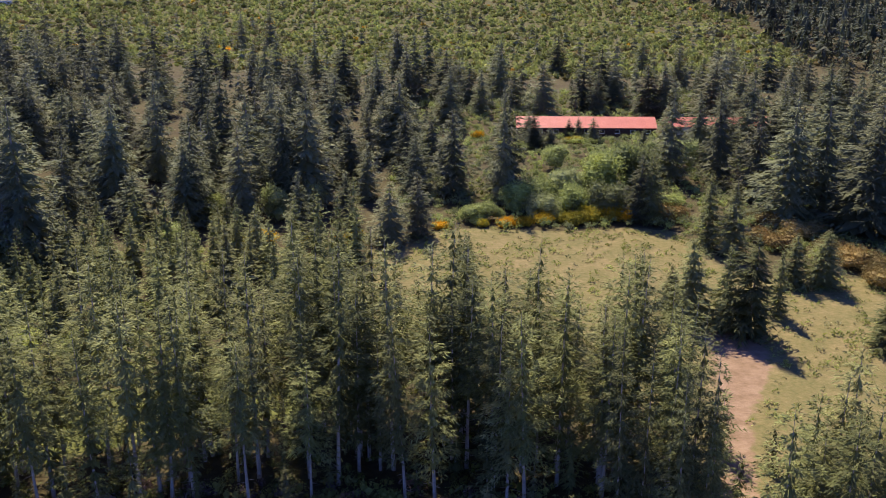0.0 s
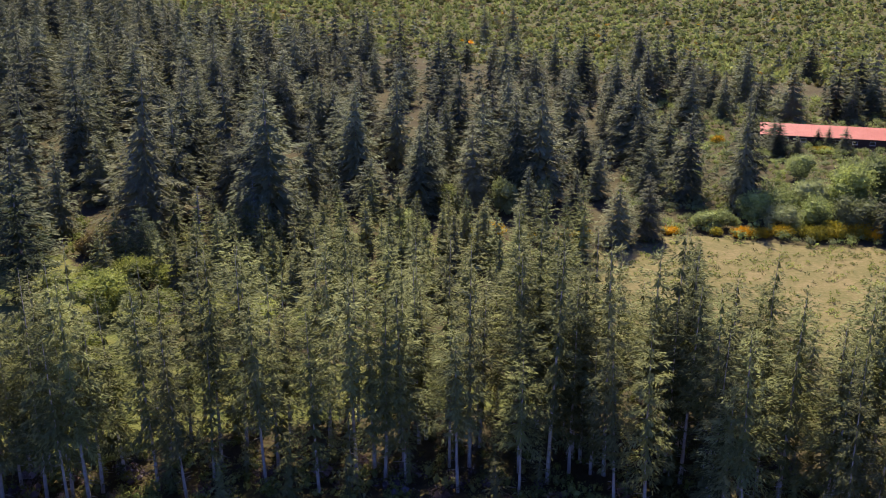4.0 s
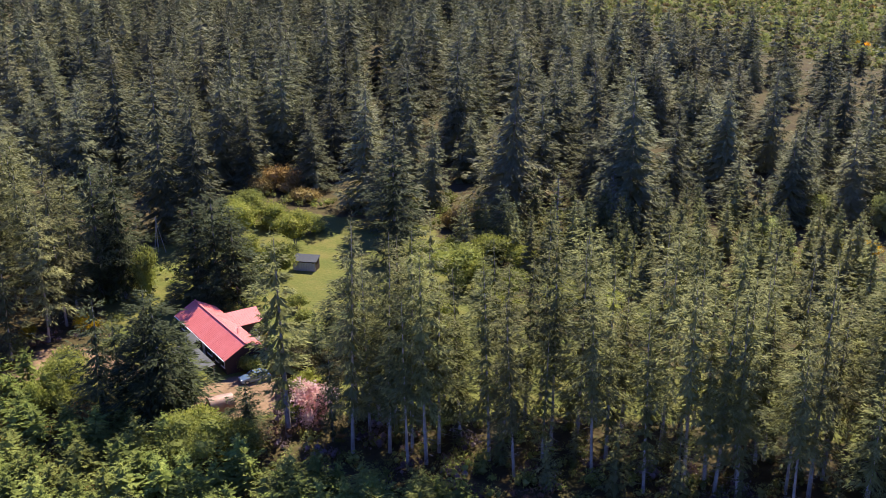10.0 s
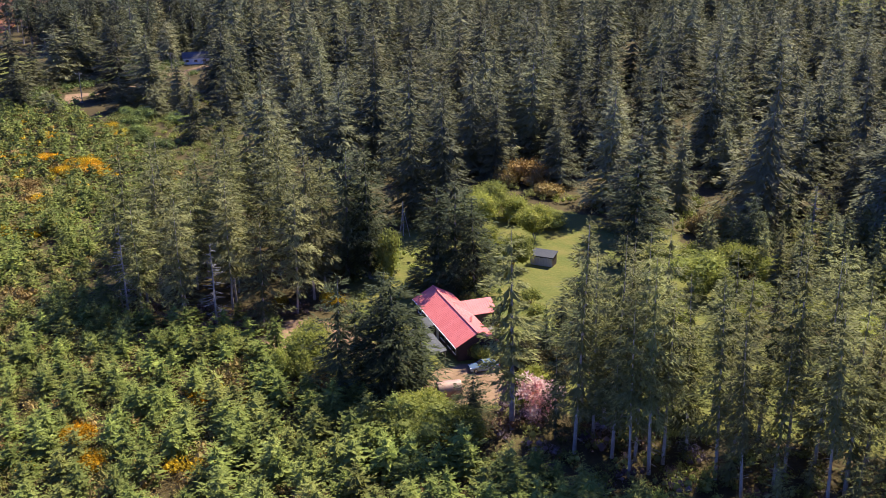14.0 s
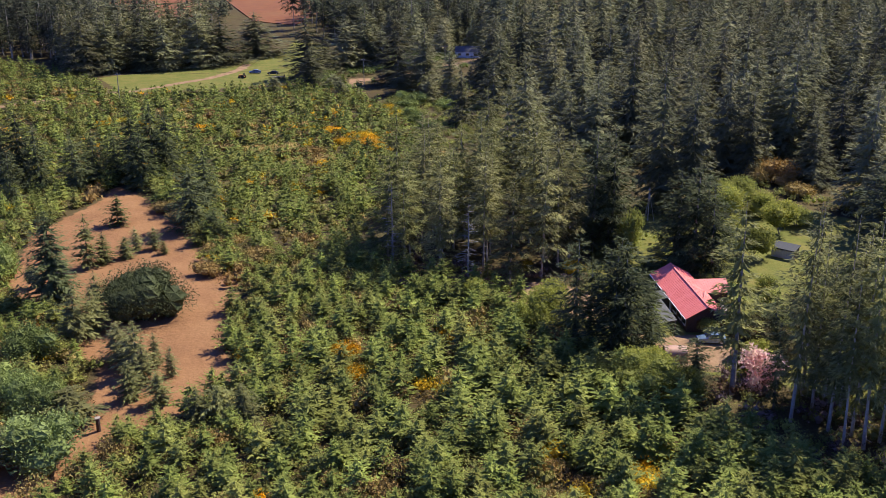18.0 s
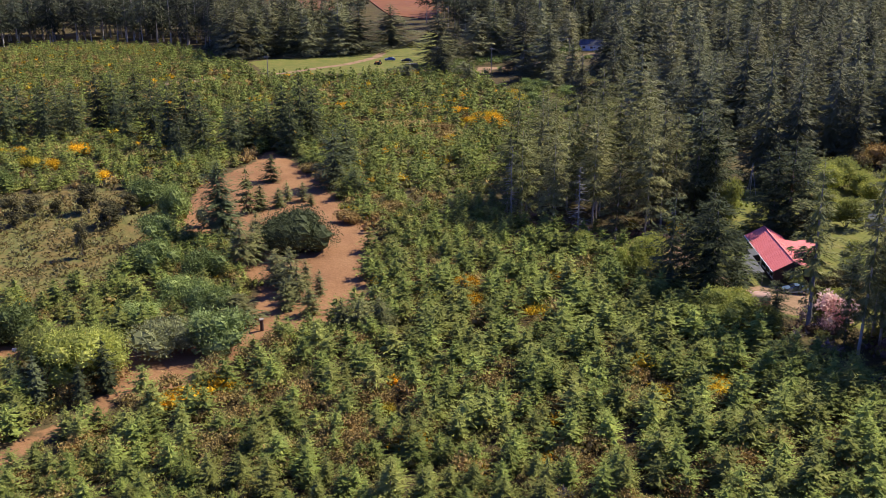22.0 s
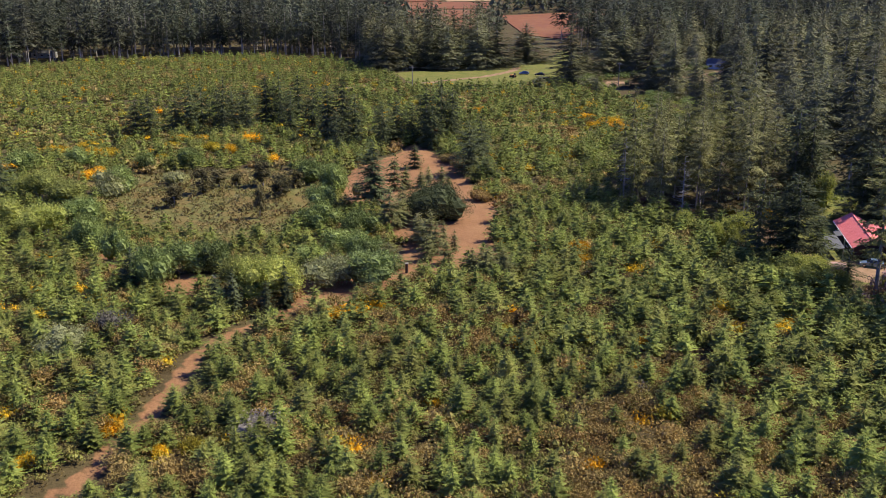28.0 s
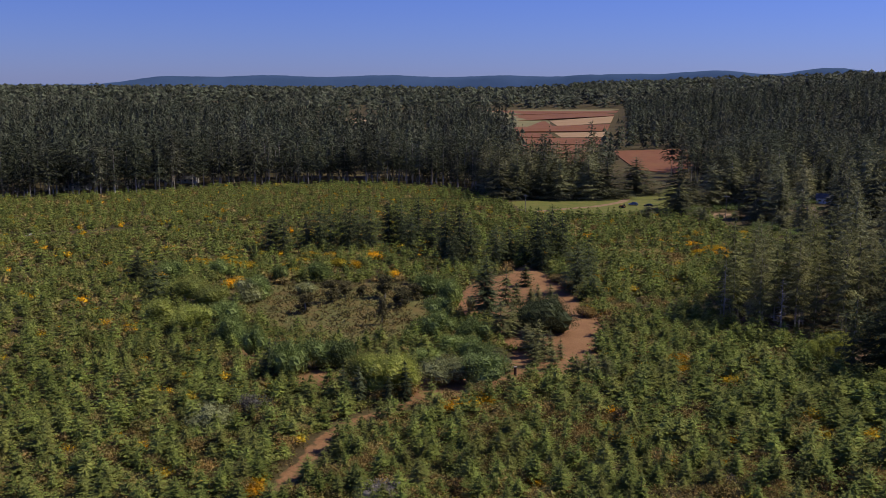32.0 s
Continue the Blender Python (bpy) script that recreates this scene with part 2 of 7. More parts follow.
def ground_material():
    m, nt, bs = material("ground_cover")
    L = nt.links.new
    base, _ = noise_ramp(nt, 0.09, [(0.06, 0.042, 0.018), (0.085, 0.06, 0.025), (0.11, 0.085, 0.033), (0.075, 0.075, 0.024)])
    fine, ff = noise_ramp(nt, 1.3, [(0.035, 0.028, 0.013), (0.12, 0.09, 0.04)])
    base = mix(nt, base, fine, 0.45)
    dirt, _ = noise_ramp(nt, 0.15, [(0.2, 0.1, 0.046), (0.275, 0.14, 0.063), (0.335, 0.182, 0.083)])
    dfine, _ = noise_ramp(nt, 2.2, [(0.13, 0.066, 0.03), (0.33, 0.175, 0.083)], 8.0, 0.7)
    dirt = mix(nt, dirt, dfine, 0.4)
    dry, _ = noise_ramp(nt, 0.14, [(0.12, 0.12, 0.035), (0.21, 0.165, 0.062), (0.34, 0.235, 0.11)], 6.0, 0.65)
    dry2, _ = noise_ramp(nt, 1.1, [(0.08, 0.09, 0.026), (0.19, 0.15, 0.057), (0.29, 0.205, 0.09)], 8.0, 0.7)
    dry = mix(nt, dry, dry2, 0.55)
    lawn, _ = noise_ramp(nt, 0.2, [(0.0988, 0.124, 0.0245), (0.152, 0.153, 0.035), (0.22, 0.179, 0.0525)])
    lf, _ = noise_ramp(nt, 2.0, [(0.0684, 0.0876, 0.0196), (0.205, 0.182, 0.0525)])
    lawn = mix(nt, lawn, lf, 0.35)
    marsh, _ = noise_ramp(nt, 0.12, [(0.13, 0.085, 0.026), (0.16, 0.125, 0.042), (0.1, 0.125, 0.032), (0.15, 0.16, 0.055)])
    mf, _ = noise_ramp(nt, 0.8, [(0.06, 0.055, 0.017), (0.25, 0.155, 0.06)])
    marsh = mix(nt, marsh, mf, 0.4)
    sand, _ = noise_ramp(nt, 0.35, [(0.2, 0.125, 0.065), (0.28, 0.175, 0.1), (0.36, 0.235, 0.14)], 8.0, 0.7)
    edge = nt.nodes.new("ShaderNodeTexNoise")
    tc = nt.nodes.new("ShaderNodeTexCoord")
    L(tc.outputs["Object"], edge.inputs["Vector"])
    edge.inputs["Scale"].default_value, edge.inputs["Detail"].default_value = 0.45, 7.0
    wob = mathn(nt, "MULTIPLY_ADD", edge.outputs["Fac"], 0.8, -0.4)
    col = base
    for name, c in (("zone_dry", dry), ("zone_lawn", lawn), ("zone_marsh", marsh), ("zone_dirt", dirt), ("zone_sand", sand)):
        at = nt.nodes.new("ShaderNodeAttribute")
        at.attribute_name = name
        ed = nt.nodes.new("ShaderNodeMapRange")
        ed.inputs["From Min"].default_value, ed.inputs["From Max"].default_value = 0.42, 0.58
        L(mathn(nt, "ADD", at.outputs["Fac"], wob), ed.inputs["Value"])
        col = mix(nt, col, c, ed.outputs[0])
    L(col, bs.inputs["Base Color"])
    bs.inputs["Roughness"].default_value, bs.inputs["Specular IOR Level"].default_value = 0.95, 0.1
    bump(nt, bs, ff, 0.6, 0.25)
    return m


M_GROUND = ground_material()

# ---- plan: outlines on the ground ----
DIRT = [(-236, 23), (-216, 28), (-190, 31), (-168, 29), (-156, 33), (-146, 30), (-136, 25), (-124, 23), (-117, 27), (-114, 19), (-108, 12), (-106, 4),
        (-98, -3), (-92, -11), (-94, -19), (-107, -19), (-111, -15), (-113, -9), (-115, -3), (-119, 3), (-130, 5), (-136, 3), (-158, 3), (-159, -2),
        (-170, -6), (-185, -3), (-202, 1), (-221, 16)]
TRACK = [(-30, -52), (-41, -46), (-48, -43), (-56, -40), (-66, -37), (-74, -35), (-84, -30), (-89, -23), (-95, -19), (-101, -12)]
PATCHES = [[(-112, -43), (-117, -39), (-114, -31), (-109, -32), (-102, -38), (-98, -41)], [(-131, -59), (-136, -54), (-124, -50), (-121, -55)]]
MARSH = [(-204, -72), (-207, -49), (-209, -20), (-186, -8), (-154, -12), (-142, -18), (-134, -33), (-144, -42), (-150, -52), (-172, -62)]
CLEARING = [(-14, 150), (-16, 199), (1, 213), (27, 211), (44, 215), (52, 211), (56, 196), (63, 182), (90, 180), (110, 160), (75, 120), (50, 100), (36, 84), (28, 100), (31, 118),
            (28, 130), (0, 134)]
CLEAR_DIRT = [(44, 156), (53, 154), (51, 140), (43, 124), (37, 100), (33, 84), (28, 84), (32, 104), (38, 124), (42, 140)]
LAWN = [(-100, 96), (-108, 108), (-118, 118), (-127, 133), (-138, 142), (-146, 154), (-130, 152), (-118, 140), (-104, 128), (-84, 132), (-62, 134), (-40, 132),
        (-20, 134), (-16, 150), (-14, 126), (-36, 120), (-58, 108), (-72, 94), (-90, 92)]
YARDGRASS = [(-90, 84), (-104, 78), (-122, 78), (-130, 92), (-150, 104), (-158, 126), (-150, 160), (-120, 168), (-100, 150), (-84, 140), (-76, 100)]
YARD = [(-99, 82), (-103, 89), (-99, 96), (-91, 93), (-89, 86), (-94, 82)]
DRIVE = [(-132, 74), (-126, 72), (-118, 79), (-106, 82), (-101, 83), (-102, 87), (-112, 86), (-126, 88), (-134, 84)]
FARGRASS = [(-411, 40), (-424, 71), (-430, 102), (-455, 131), (-500, 150), (-470, 158), (-420, 140), (-372, 118), (-366, 88), (-370, 45)]
LANE = [(-362, 0), (-370, 24), (-373, 44), (-390, 79), (-410, 98), (-422, 104)]
FARROAD = [(-350, 128), (-364, 134), (-359, 149), (-379, 175), (-400, 220)]
PLANTED = [(-18, -140), (-14, 40), (-30, 66), (-56, 84), (-74, 76), (-90, 77), (-104, 76), (-118, 73), (-128, 69), (-138, 62), (-158, 56), (-178, 66), (-194, 96), (-215, 106), (-250, 112), (-300, 120),
           (-356, 126), (-364, 44), (-392, 38), (-424, 30), (-470, 12), (-500, -20), (-496, -60), (-482, -115), (-444, -168), (-424, -214), (-320, -260), (-200, -230)]
CLEARCUT = [(-380, 660), (-300, 560), (-200, 500), (-90, 450), (32, 428), (134, 440), (180, 480), (190, 640), (150, 800), (140, 1000), (-50, 1200), (-420, 1150), (-470, 850)]


def inside(poly, x, y):
    x, y = np.asarray(x, float), np.asarray(y, float)
    r = np.zeros(x.shape, bool)
    n = len(poly)
    for i in range(n):
        (x1, y1), (x2, y2) = poly[i], poly[(i + 1) % n]
        if y1 != y2:
            r ^= ((y1 > y) != (y2 > y)) & (x < (x2 - x1) * (y - y1) / (y2 - y1) + x1)
    return r


def line_distance(pts, x, y, closed=False):
    x, y = np.asarray(x, float), np.asarray(y, float)
    d = np.full(x.shape, 1e9)
    for (x1, y1), (x2, y2) in zip(pts, pts[1:] + (pts[:1] if closed else [])):
        ex, ey = x2 - x1, y2 - y1
        t = np.clip(((x - x1) * ex + (y - y1) * ey) / (ex * ex + ey * ey + 1e-9), 0, 1)
        d = np.minimum(d, np.hypot(x - x1 - t * ex, y - y1 - t * ey))
    return d


def zone(poly, x, y, soft=5.0):
    d = line_distance(poly, x, y, True)
    return np.clip(0.5 + np.where(inside(poly, x, y), d, -d) / soft, 0, 1)


def strip(pts, x, y, half, soft=4.0):
    return np.clip(0.5 + (half - line_distance(pts, x, y)) / soft, 0, 1)


def smooth(a, b, v):
    t = np.clip((v - a) / (b - a), 0, 1)
    return t * t * (3 - 2 * t)


def land(x, y):
    """Height of the ground: flat terrace, low swells, hills to the far side."""
    x, y = np.asarray(x, float), np.asarray(y, float)
    away = np.hypot(x, y)
    far = smooth(430, 900, away)
    bearing = np.degrees(np.arctan2(-x, y))
    h = 36 * smooth(600, 1500, away) * smooth(84, 58, bearing) + 22 * smooth(470, 1000, y)
    h = h + far * 4 * np.sin(x * 0.006 + 1) * np.cos(y * 0.007)
    return h + 0.25 * np.sin(x * 0.11 + 0.3 * np.sin(y * 0.07)) * np.sin(y * 0.09 + 1.0)


def link_mesh(name, verts, faces, mat, tone=None, smooth_shade=False, form=None, soft=0.68):
    """faces: array of n x 3 or n x 4 corner indices; a row of four that ends on its first corner is a triangle.
    form: the way out of the plant at each vertex; sprays are turned outwards and shaded partly by it."""
    me = bpy.data.meshes.new(name)
    verts, faces = np.asarray(verts, np.float32), np.asarray(faces, np.int32)
    if form is not None:
        form = form / (np.linalg.norm(form, axis=1, keepdims=True) + 1e-9)
        a, b, c = verts[faces[:, 0]], verts[faces[:, 1]], verts[faces[:, 2]]
        flat = np.cross(b - a, c - a)
        flat /= np.linalg.norm(flat, axis=1, keepdims=True) + 1e-12
        turned = (flat * form[faces[:, 1]]).sum(1) < 0
        flat[turned] *= -1
        tri = faces[:, 3] == faces[:, 0]
        faces = faces.copy()
        m = turned & tri
        faces[m, 1], faces[m, 2] = faces[m, 2], faces[m, 1]
        m = turned & ~tri
        faces[m, 1], faces[m, 3] = faces[m, 3], faces[m, 1]
        lean = np.zeros(verts.shape, np.float32)
        for i in range(4):
            lean[faces[:, i]] = flat
        normal = lean * (1 - soft) + form * soft
        normal /= np.linalg.norm(normal, axis=1, keepdims=True) + 1e-9
    keep = np.ones(faces.shape, bool)
    if faces.shape[1] == 4:
        keep[:, 3] = faces[:, 3] != faces[:, 0]
    sizes = keep.sum(1)
    corners = faces[keep]
    me.vertices.add(len(verts))
    me.vertices.foreach_set("co", verts.ravel())
    me.loops.add(len(corners))
    me.loops.foreach_set("vertex_index", corners)
    me.polygons.add(len(faces))
    me.polygons.foreach_set("loop_start", (np.cumsum(sizes) - sizes).astype(np.int32))
    me.polygons.foreach_set("use_smooth", np.full(len(faces), smooth_shade))
    if tone is not None:
        at = me.attributes.new("tone", "FLOAT", "POINT")
        at.data.foreach_set("value", np.broadcast_to(np.asarray(tone, np.float32), (len(verts),)).copy())
    if form is not None:
        at = me.attributes.new("custom_normal", "FLOAT_VECTOR", "POINT")
        at.data.foreach_set("vector", normal.astype(np.float32).ravel())
    me.update(calc_edges=True)
    me.materials.append(mat)
    return me


def outward(v):
    """The way out of a plant that stands on the origin, for each of its vertices: more upwards on squat plants."""
    v = np.asarray(v, float)
    reach, tall = np.percentile(np.hypot(v[:, 0], v[:, 1]), 85) + 0.01, v[:, 2].max() + 0.01
    rise = 0.12 + 0.9 * min(0.65, reach / tall)
    return np.stack([v[:, 0] / reach, v[:, 1] / reach, rise + 0.25 * v[:, 2] / tall], 1)


def plant_mesh(v, q, mat, soft):
    return link_mesh("crown", v, q, mat, 0.0, form=outward(v), soft=soft)


# ---- ground ----
def axis(lo, hi, step, reach):
    core = np.arange(lo, hi + 0.1, step)
    out, d = [], step
    p = hi
    while p < reach:
        d = min(d * 1.35, 260)
        p += d
        out.append(p)
    low, d, p = [], step, lo
    while p > -reach:
        d = min(d * 1.35, 260)
        p -= d
        low.append(p)
    return np.concatenate([low[::-1], core, out])


gx, gy = axis(-450, 110, 2.3, 4800), axis(-180, 230, 2.3, 4800)
GX, GY = np.meshgrid(gx, gy, indexing="ij")
fx, fy = GX.ravel(), GY.ravel()
nx, ny = len(gx), len(gy)
ii = (np.arange(nx - 1)[:, None] * ny + np.arange(ny - 1)[None]).ravel()
ground_mesh = link_mesh("ground", np.stack([fx, fy, land(fx, fy)], 1), np.stack([ii, ii + ny, ii + ny + 1, ii + 1], 1), M_GROUND, smooth_shade=True)
near = (fx > -560) & (fx < 200) & (fy > -270) & (fy < 300)
zones = {"zone_dry": np.zeros(len(fx)), "zone_lawn": np.zeros(len(fx)), "zone_marsh": np.zeros(len(fx)), "zone_dirt": np.zeros(len(fx)), "zone_sand": np.zeros(len(fx))}
nx_, ny_ = fx[near], fy[near]
zones["zone_dry"][near] = zone(CLEARING, nx_, ny_)
zones["zone_lawn"][near] = np.maximum.reduce([zone(LAWN, nx_, ny_), zone(FARGRASS, nx_, ny_), zone(YARDGRASS, nx_, ny_)])
cut = zone(CLEARCUT, fx, fy, 60)
zones["zone_lawn"] = np.maximum(zones["zone_lawn"], np.where(cut > 0.5, 0.46, 0))
zones["zone_marsh"][near] = zone(MARSH, nx_, ny_)
dirt_mask = np.maximum.reduce([zone(DIRT, nx_, ny_, 4), strip(TRACK, nx_, ny_, 1.5, 3.4), *[zone(p, nx_, ny_, 4) for p in PATCHES]])
zones["zone_dirt"][near] = dirt_mask
zones["zone_sand"][near] = np.maximum.reduce([zone(CLEAR_DIRT, nx_, ny_, 6), zone(YARD, nx_, ny_, 4), zone(DRIVE, nx_, ny_, 4) * 0.8, strip(LANE, nx_, ny_, 2.0, 3), strip(FARROAD, nx_, ny_, 3, 3)])
for name, vals in zones.items():
    at = ground_mesh.attributes.new(name, "FLOAT", "POINT")
    at.data.foreach_set("value", vals.astype(np.float32))
tagged(new("ground", ground_mesh), "brushy land with grass and bare brown dirt", "ground", kind="structure")

# ---- plants: shapes ----
def sprigs(p, d, length, width, rng, side_tilt=0.5):
    """Pointed sprays from points p along directions d; one triangle each."""
    n = len(p)
    d = d / np.linalg.norm(d, axis=1, keepdims=True)
    side = np.cross(d, np.array([0, 0, 1.0])) + rng.normal(0, side_tilt, (n, 3))
    side -= d * (side * d).sum(1, keepdims=True)
    side /= np.linalg.norm(side, axis=1, keepdims=True) + 1e-9
    L, W = length[:, None], width[:, None]
    back = p + d * L * rng.uniform(0.0, 0.35, (n, 1))
    v = np.stack([p - side * W * 0.42, back + side * W * 0.42, p + d * L - np.array([0, 0, 0.12]) * L], 1)
    q = np.arange(3 * n).reshape(n, 3)
    return v.reshape(-1, 3), np.concatenate([q, q[:, :1]], 1)


def crown_reach(u, power):
    """Length of the boughs from the foot of the crown (u 0) to its tip (u 1)."""
    k = max(0.4, 4.5 * (1 - power))
    return (1 - np.exp(-k * (1 - u))) / (1 - math.exp(-k)) * np.minimum(1, 0.72 + 2.6 * u) + 0.02


def conifer_crown(seed, H, R, base, branches, per, size, droop=0.25, power=0.85, ragged=0.35, tip=7, lift=-0.06, hang=0.4, wild=0.1, outer=1.0):
    """Whorls of boughs round the stem; each bough a flat feather of sprays on both sides of its axis; outer under 1: thicker towards the ends."""
    rng = np.random.default_rng(seed)
    ring = 7
    whorls = max(3, branches // ring)
    i = np.arange(whorls * ring)
    u = (i // ring + rng.normal(0, 0.13 + 0.5 * wild, len(i))) / whorls
    u = np.clip(u, 0, 0.985) ** 0.92
    az = (i % ring) * 6.283 / ring + (i // ring) * 2.2 + rng.normal(0, 0.28 + 0.4 * wild, len(i))
    lop = 1 + 0.13 * np.cos(az - rng.random() * 6.28) + 0.1 * np.cos(2 * az + u * 9 + rng.random() * 6.28)
    length = R * lop * crown_reach(u, power) * (1 - ragged + 2 * ragged * rng.random(len(i)) ** 1.2)
    slope = -droop + (0.34 + droop) * u ** 1.4 + rng.normal(0, 0.07 + 0.2 * wild, len(i))
    k = np.arange(per)
    t = (0.1 + 0.8 * ((k // 2 + 0.5) / (per / 2)) ** outer)[None] + rng.normal(0, 0.03, (len(i), per))
    side = np.where(k % 2 == 0, 1.0, -1.0)[None] * np.where(k == per - 1, 0.0, 1.0)[None]
    L = length[:, None]
    r = t * L
    z = (base + (H - base) * u)[:, None] + r * slope[:, None] + lift * r * r / (L + 0.3)
    p = np.stack([r * np.cos(az)[:, None], r * np.sin(az)[:, None], z], 2) + rng.normal(0, 1, (len(i), per, 3)) * (0.02 + 0.06 * wild) * L[:, :, None]
    yaw = az[:, None] + side * (1.02 - 0.5 * t) + rng.normal(0, 0.16 + 0.5 * wild, (len(i), per))
    d = np.stack([np.cos(yaw), np.sin(yaw), slope[:, None] * 0.8 + 2 * lift * t - hang * rng.uniform(0.0, 0.9, (len(i), per)) + rng.normal(0, 0.45 * wild, (len(i), per))], 2)
    s = L * (0.17 + 0.7 / per) * (1.14 - 0.46 * t) * rng.uniform(0.75, 1.25, (len(i), per)) + 0.16 * size
    v, q = sprigs(p.reshape(-1, 3), d.reshape(-1, 3), s.ravel(), s.ravel() * min(0.6, max(0.32, 5.4 / per)), rng, 0.24 + 0.6 * wild)
    a = rng.random(tip) * 6.28
    tp = np.stack([0 * a, 0 * a, H - 0.07 * H * rng.random(tip)], 1)
    td = np.stack([np.cos(a) * 0.8, np.sin(a) * 0.8, 0.75 + 0 * a], 1)
    v2, q2 = sprigs(tp, td, np.full(tip, 0.028 * H + 0.2 * size), np.full(tip, 0.012 * H + 0.08 * size), rng)
    up = np.stack([rng.normal(0, 0.04, 2), rng.normal(0, 0.04, 2), np.ones(2)], 1)
    v3, q3 = sprigs(np.tile(np.array([0, 0, H * 0.96]), (2, 1)), up, np.full(2, H * 0.04), np.full(2, 0.1 * size + 0.006 * H), rng)
    return join((v, q), (v2, q2), (v3, q3))


def skirts(seed, H, R, base, tiers, points, power=0.8, droop=0.2, ragged=0.3, fill=0.8):
    """Layered whorls close to the stem: each a ragged drooping skirt of petals."""
    rng = np.random.default_rng(seed + 900)
    V, Q, n = [], [], 0
    step = (H - base) / tiers
    for i in range(tiers):
        u = min(max((i + 0.15 * rng.normal()) / tiers, 0), 0.97)
        r = fill * R * float(crown_reach(u, power))
        zb = base + (H - base) * u
        a = rng.random() * 6.28 + (np.arange(points) + rng.uniform(-0.25, 0.25, points)) * 2 * math.pi / points
        rt = r * (1 - ragged + 1.9 * ragged * rng.random(points))
        zt = zb - droop * rt + rng.normal(0, 0.12 * step, points)
        gap = math.pi / points
        for j in range(points):
            b0, b1 = a[j] - gap * rng.uniform(0.8, 1.3), a[j] + gap * rng.uniform(0.8, 1.3)
            r0, r1 = r * rng.uniform(0.45, 0.72, 2)
            z0, z1 = zb - 0.4 * droop * r + step * rng.uniform(-0.2, 0.3, 2)
            V.append(np.array([(0, 0, min(H, zb + step * rng.uniform(0.35, 0.7))), (r0 * math.cos(b0), r0 * math.sin(b0), z0),
                               (rt[j] * math.cos(a[j]), rt[j] * math.sin(a[j]), zt[j]), (r1 * math.cos(b1), r1 * math.sin(b1), z1)]))
            Q.append((n, n + 1, n + 2, n + 3))
            n += 4
    return np.concatenate(V), np.array(Q)


def dense_conifer(seed, H, R, base, tiers, points, branches, per, size, droop=0.2, power=0.8, ragged=0.3, tip=4, fill=0.78, lift=-0.06, hang=0.4, wild=0.1, outer=1.0):
    """Inner skirts close to the stem, boughs round them."""
    return join(skirts(seed, H * 0.96, R, base, tiers, points, power, droop, ragged, fill), conifer_crown(seed, H, R, base, branches, per, size, droop, power, ragged, tip, lift, hang, wild, outer))


def open_conifer(seed, H, R, base, tufts, size, tiers, droop=0.25, power=0.6, ragged=0.3, wild=0.3, ring=7, fill=0.55):
    """Boughs in tiers round a ragged inner body, each a plate of small tufts that is thickest towards its end."""
    rng = np.random.default_rng(seed)
    n = tiers * ring
    level = (np.arange(n) // ring + rng.normal(0, 0.12 + 0.5 * wild, n)) / tiers
    level = np.clip(level, 0, 0.985) ** 0.94
    turn = (np.arange(n) % ring) * 6.283 / ring + (np.arange(n) // ring) * 2.4 + rng.normal(0, 0.3, n)
    lop = 1 + 0.12 * np.cos(turn - rng.random() * 6.28) + 0.1 * np.cos(2 * turn + level * 9 + rng.random() * 6.28)
    length = R * lop * crown_reach(level, power) * (1 - ragged + 2 * ragged * rng.random(n) ** 1.1)
    slope = -droop + (0.4 + droop) * level ** 1.5 + rng.normal(0, 0.08 + 0.12 * wild, n)
    share = length ** 1.4 + 0.12 * R
    b = rng.choice(n, tufts, p=share / share.sum())
    t = 1 - 0.62 * rng.random(tufts) ** 1.3
    r = length[b] * t
    az = turn[b] + rng.normal(0, 0.26, tufts) * (1.25 - 0.6 * t)
    z = base + (H - base) * level[b] + slope[b] * r - 0.1 * length[b] * t * t + rng.normal(0, 0.16 * size + 0.02 * length[b], tufts)
    p = np.stack([r * np.cos(az), r * np.sin(az), z], 1)
    yaw = az + rng.normal(0, 0.55, tufts)
    d = np.stack([np.cos(yaw), np.sin(yaw), slope[b] * 0.8 - 0.12 + rng.normal(0, 0.2, tufts)], 1)
    w = size * rng.uniform(0.6, 1.4, tufts) * (0.55 + 0.45 * np.minimum(1, length[b] / (0.5 * R)))
    v, q = sprigs(p, d, w * 1.5, w * 0.5, rng, 0.4)
    k = 10
    a = rng.random(k) * 6.28
    tp = np.stack([0 * a, 0 * a, H - 0.09 * H * rng.random(k)], 1)
    td = np.stack([np.cos(a) * 0.7, np.sin(a) * 0.7, 0.6 + 0.3 * rng.random(k)], 1)
    v2, q2 = sprigs(tp, td, np.full(k, 0.7 * size + 0.012 * H), np.full(k, 0.4 * size), rng)
    return join(skirts(seed, H * 0.95, R, base, max(4, int(tiers * 0.8)), ring + 4, power, droop + 0.08, ragged, fill), (v, q), (v2, q2))


def tube(points, radii, sides=6):
    """Tapered tube along points; quads."""
    v, q = [], []
    a = np.arange(sides) * 2 * math.pi / sides
    for p, r in zip(points, radii):
        v.append(np.stack([p[0] + r * np.cos(a), p[1] + r * np.sin(a), np.full(sides, p[2])], 1))
    for i in range(len(points) - 1):
        for j in range(sides):
            k = (j + 1) % sides
            q.append((i * sides + j, i * sides + k, (i + 1) * sides + k, (i + 1) * sides + j))
    return np.concatenate(v), np.array(q)


def join(*parts):
    vs, qs, n = [], [], 0
    for v, q in parts:
        vs.append(v)
        qs.append(q + n)
        n += len(v)
    return np.concatenate(vs), np.concatenate(qs)


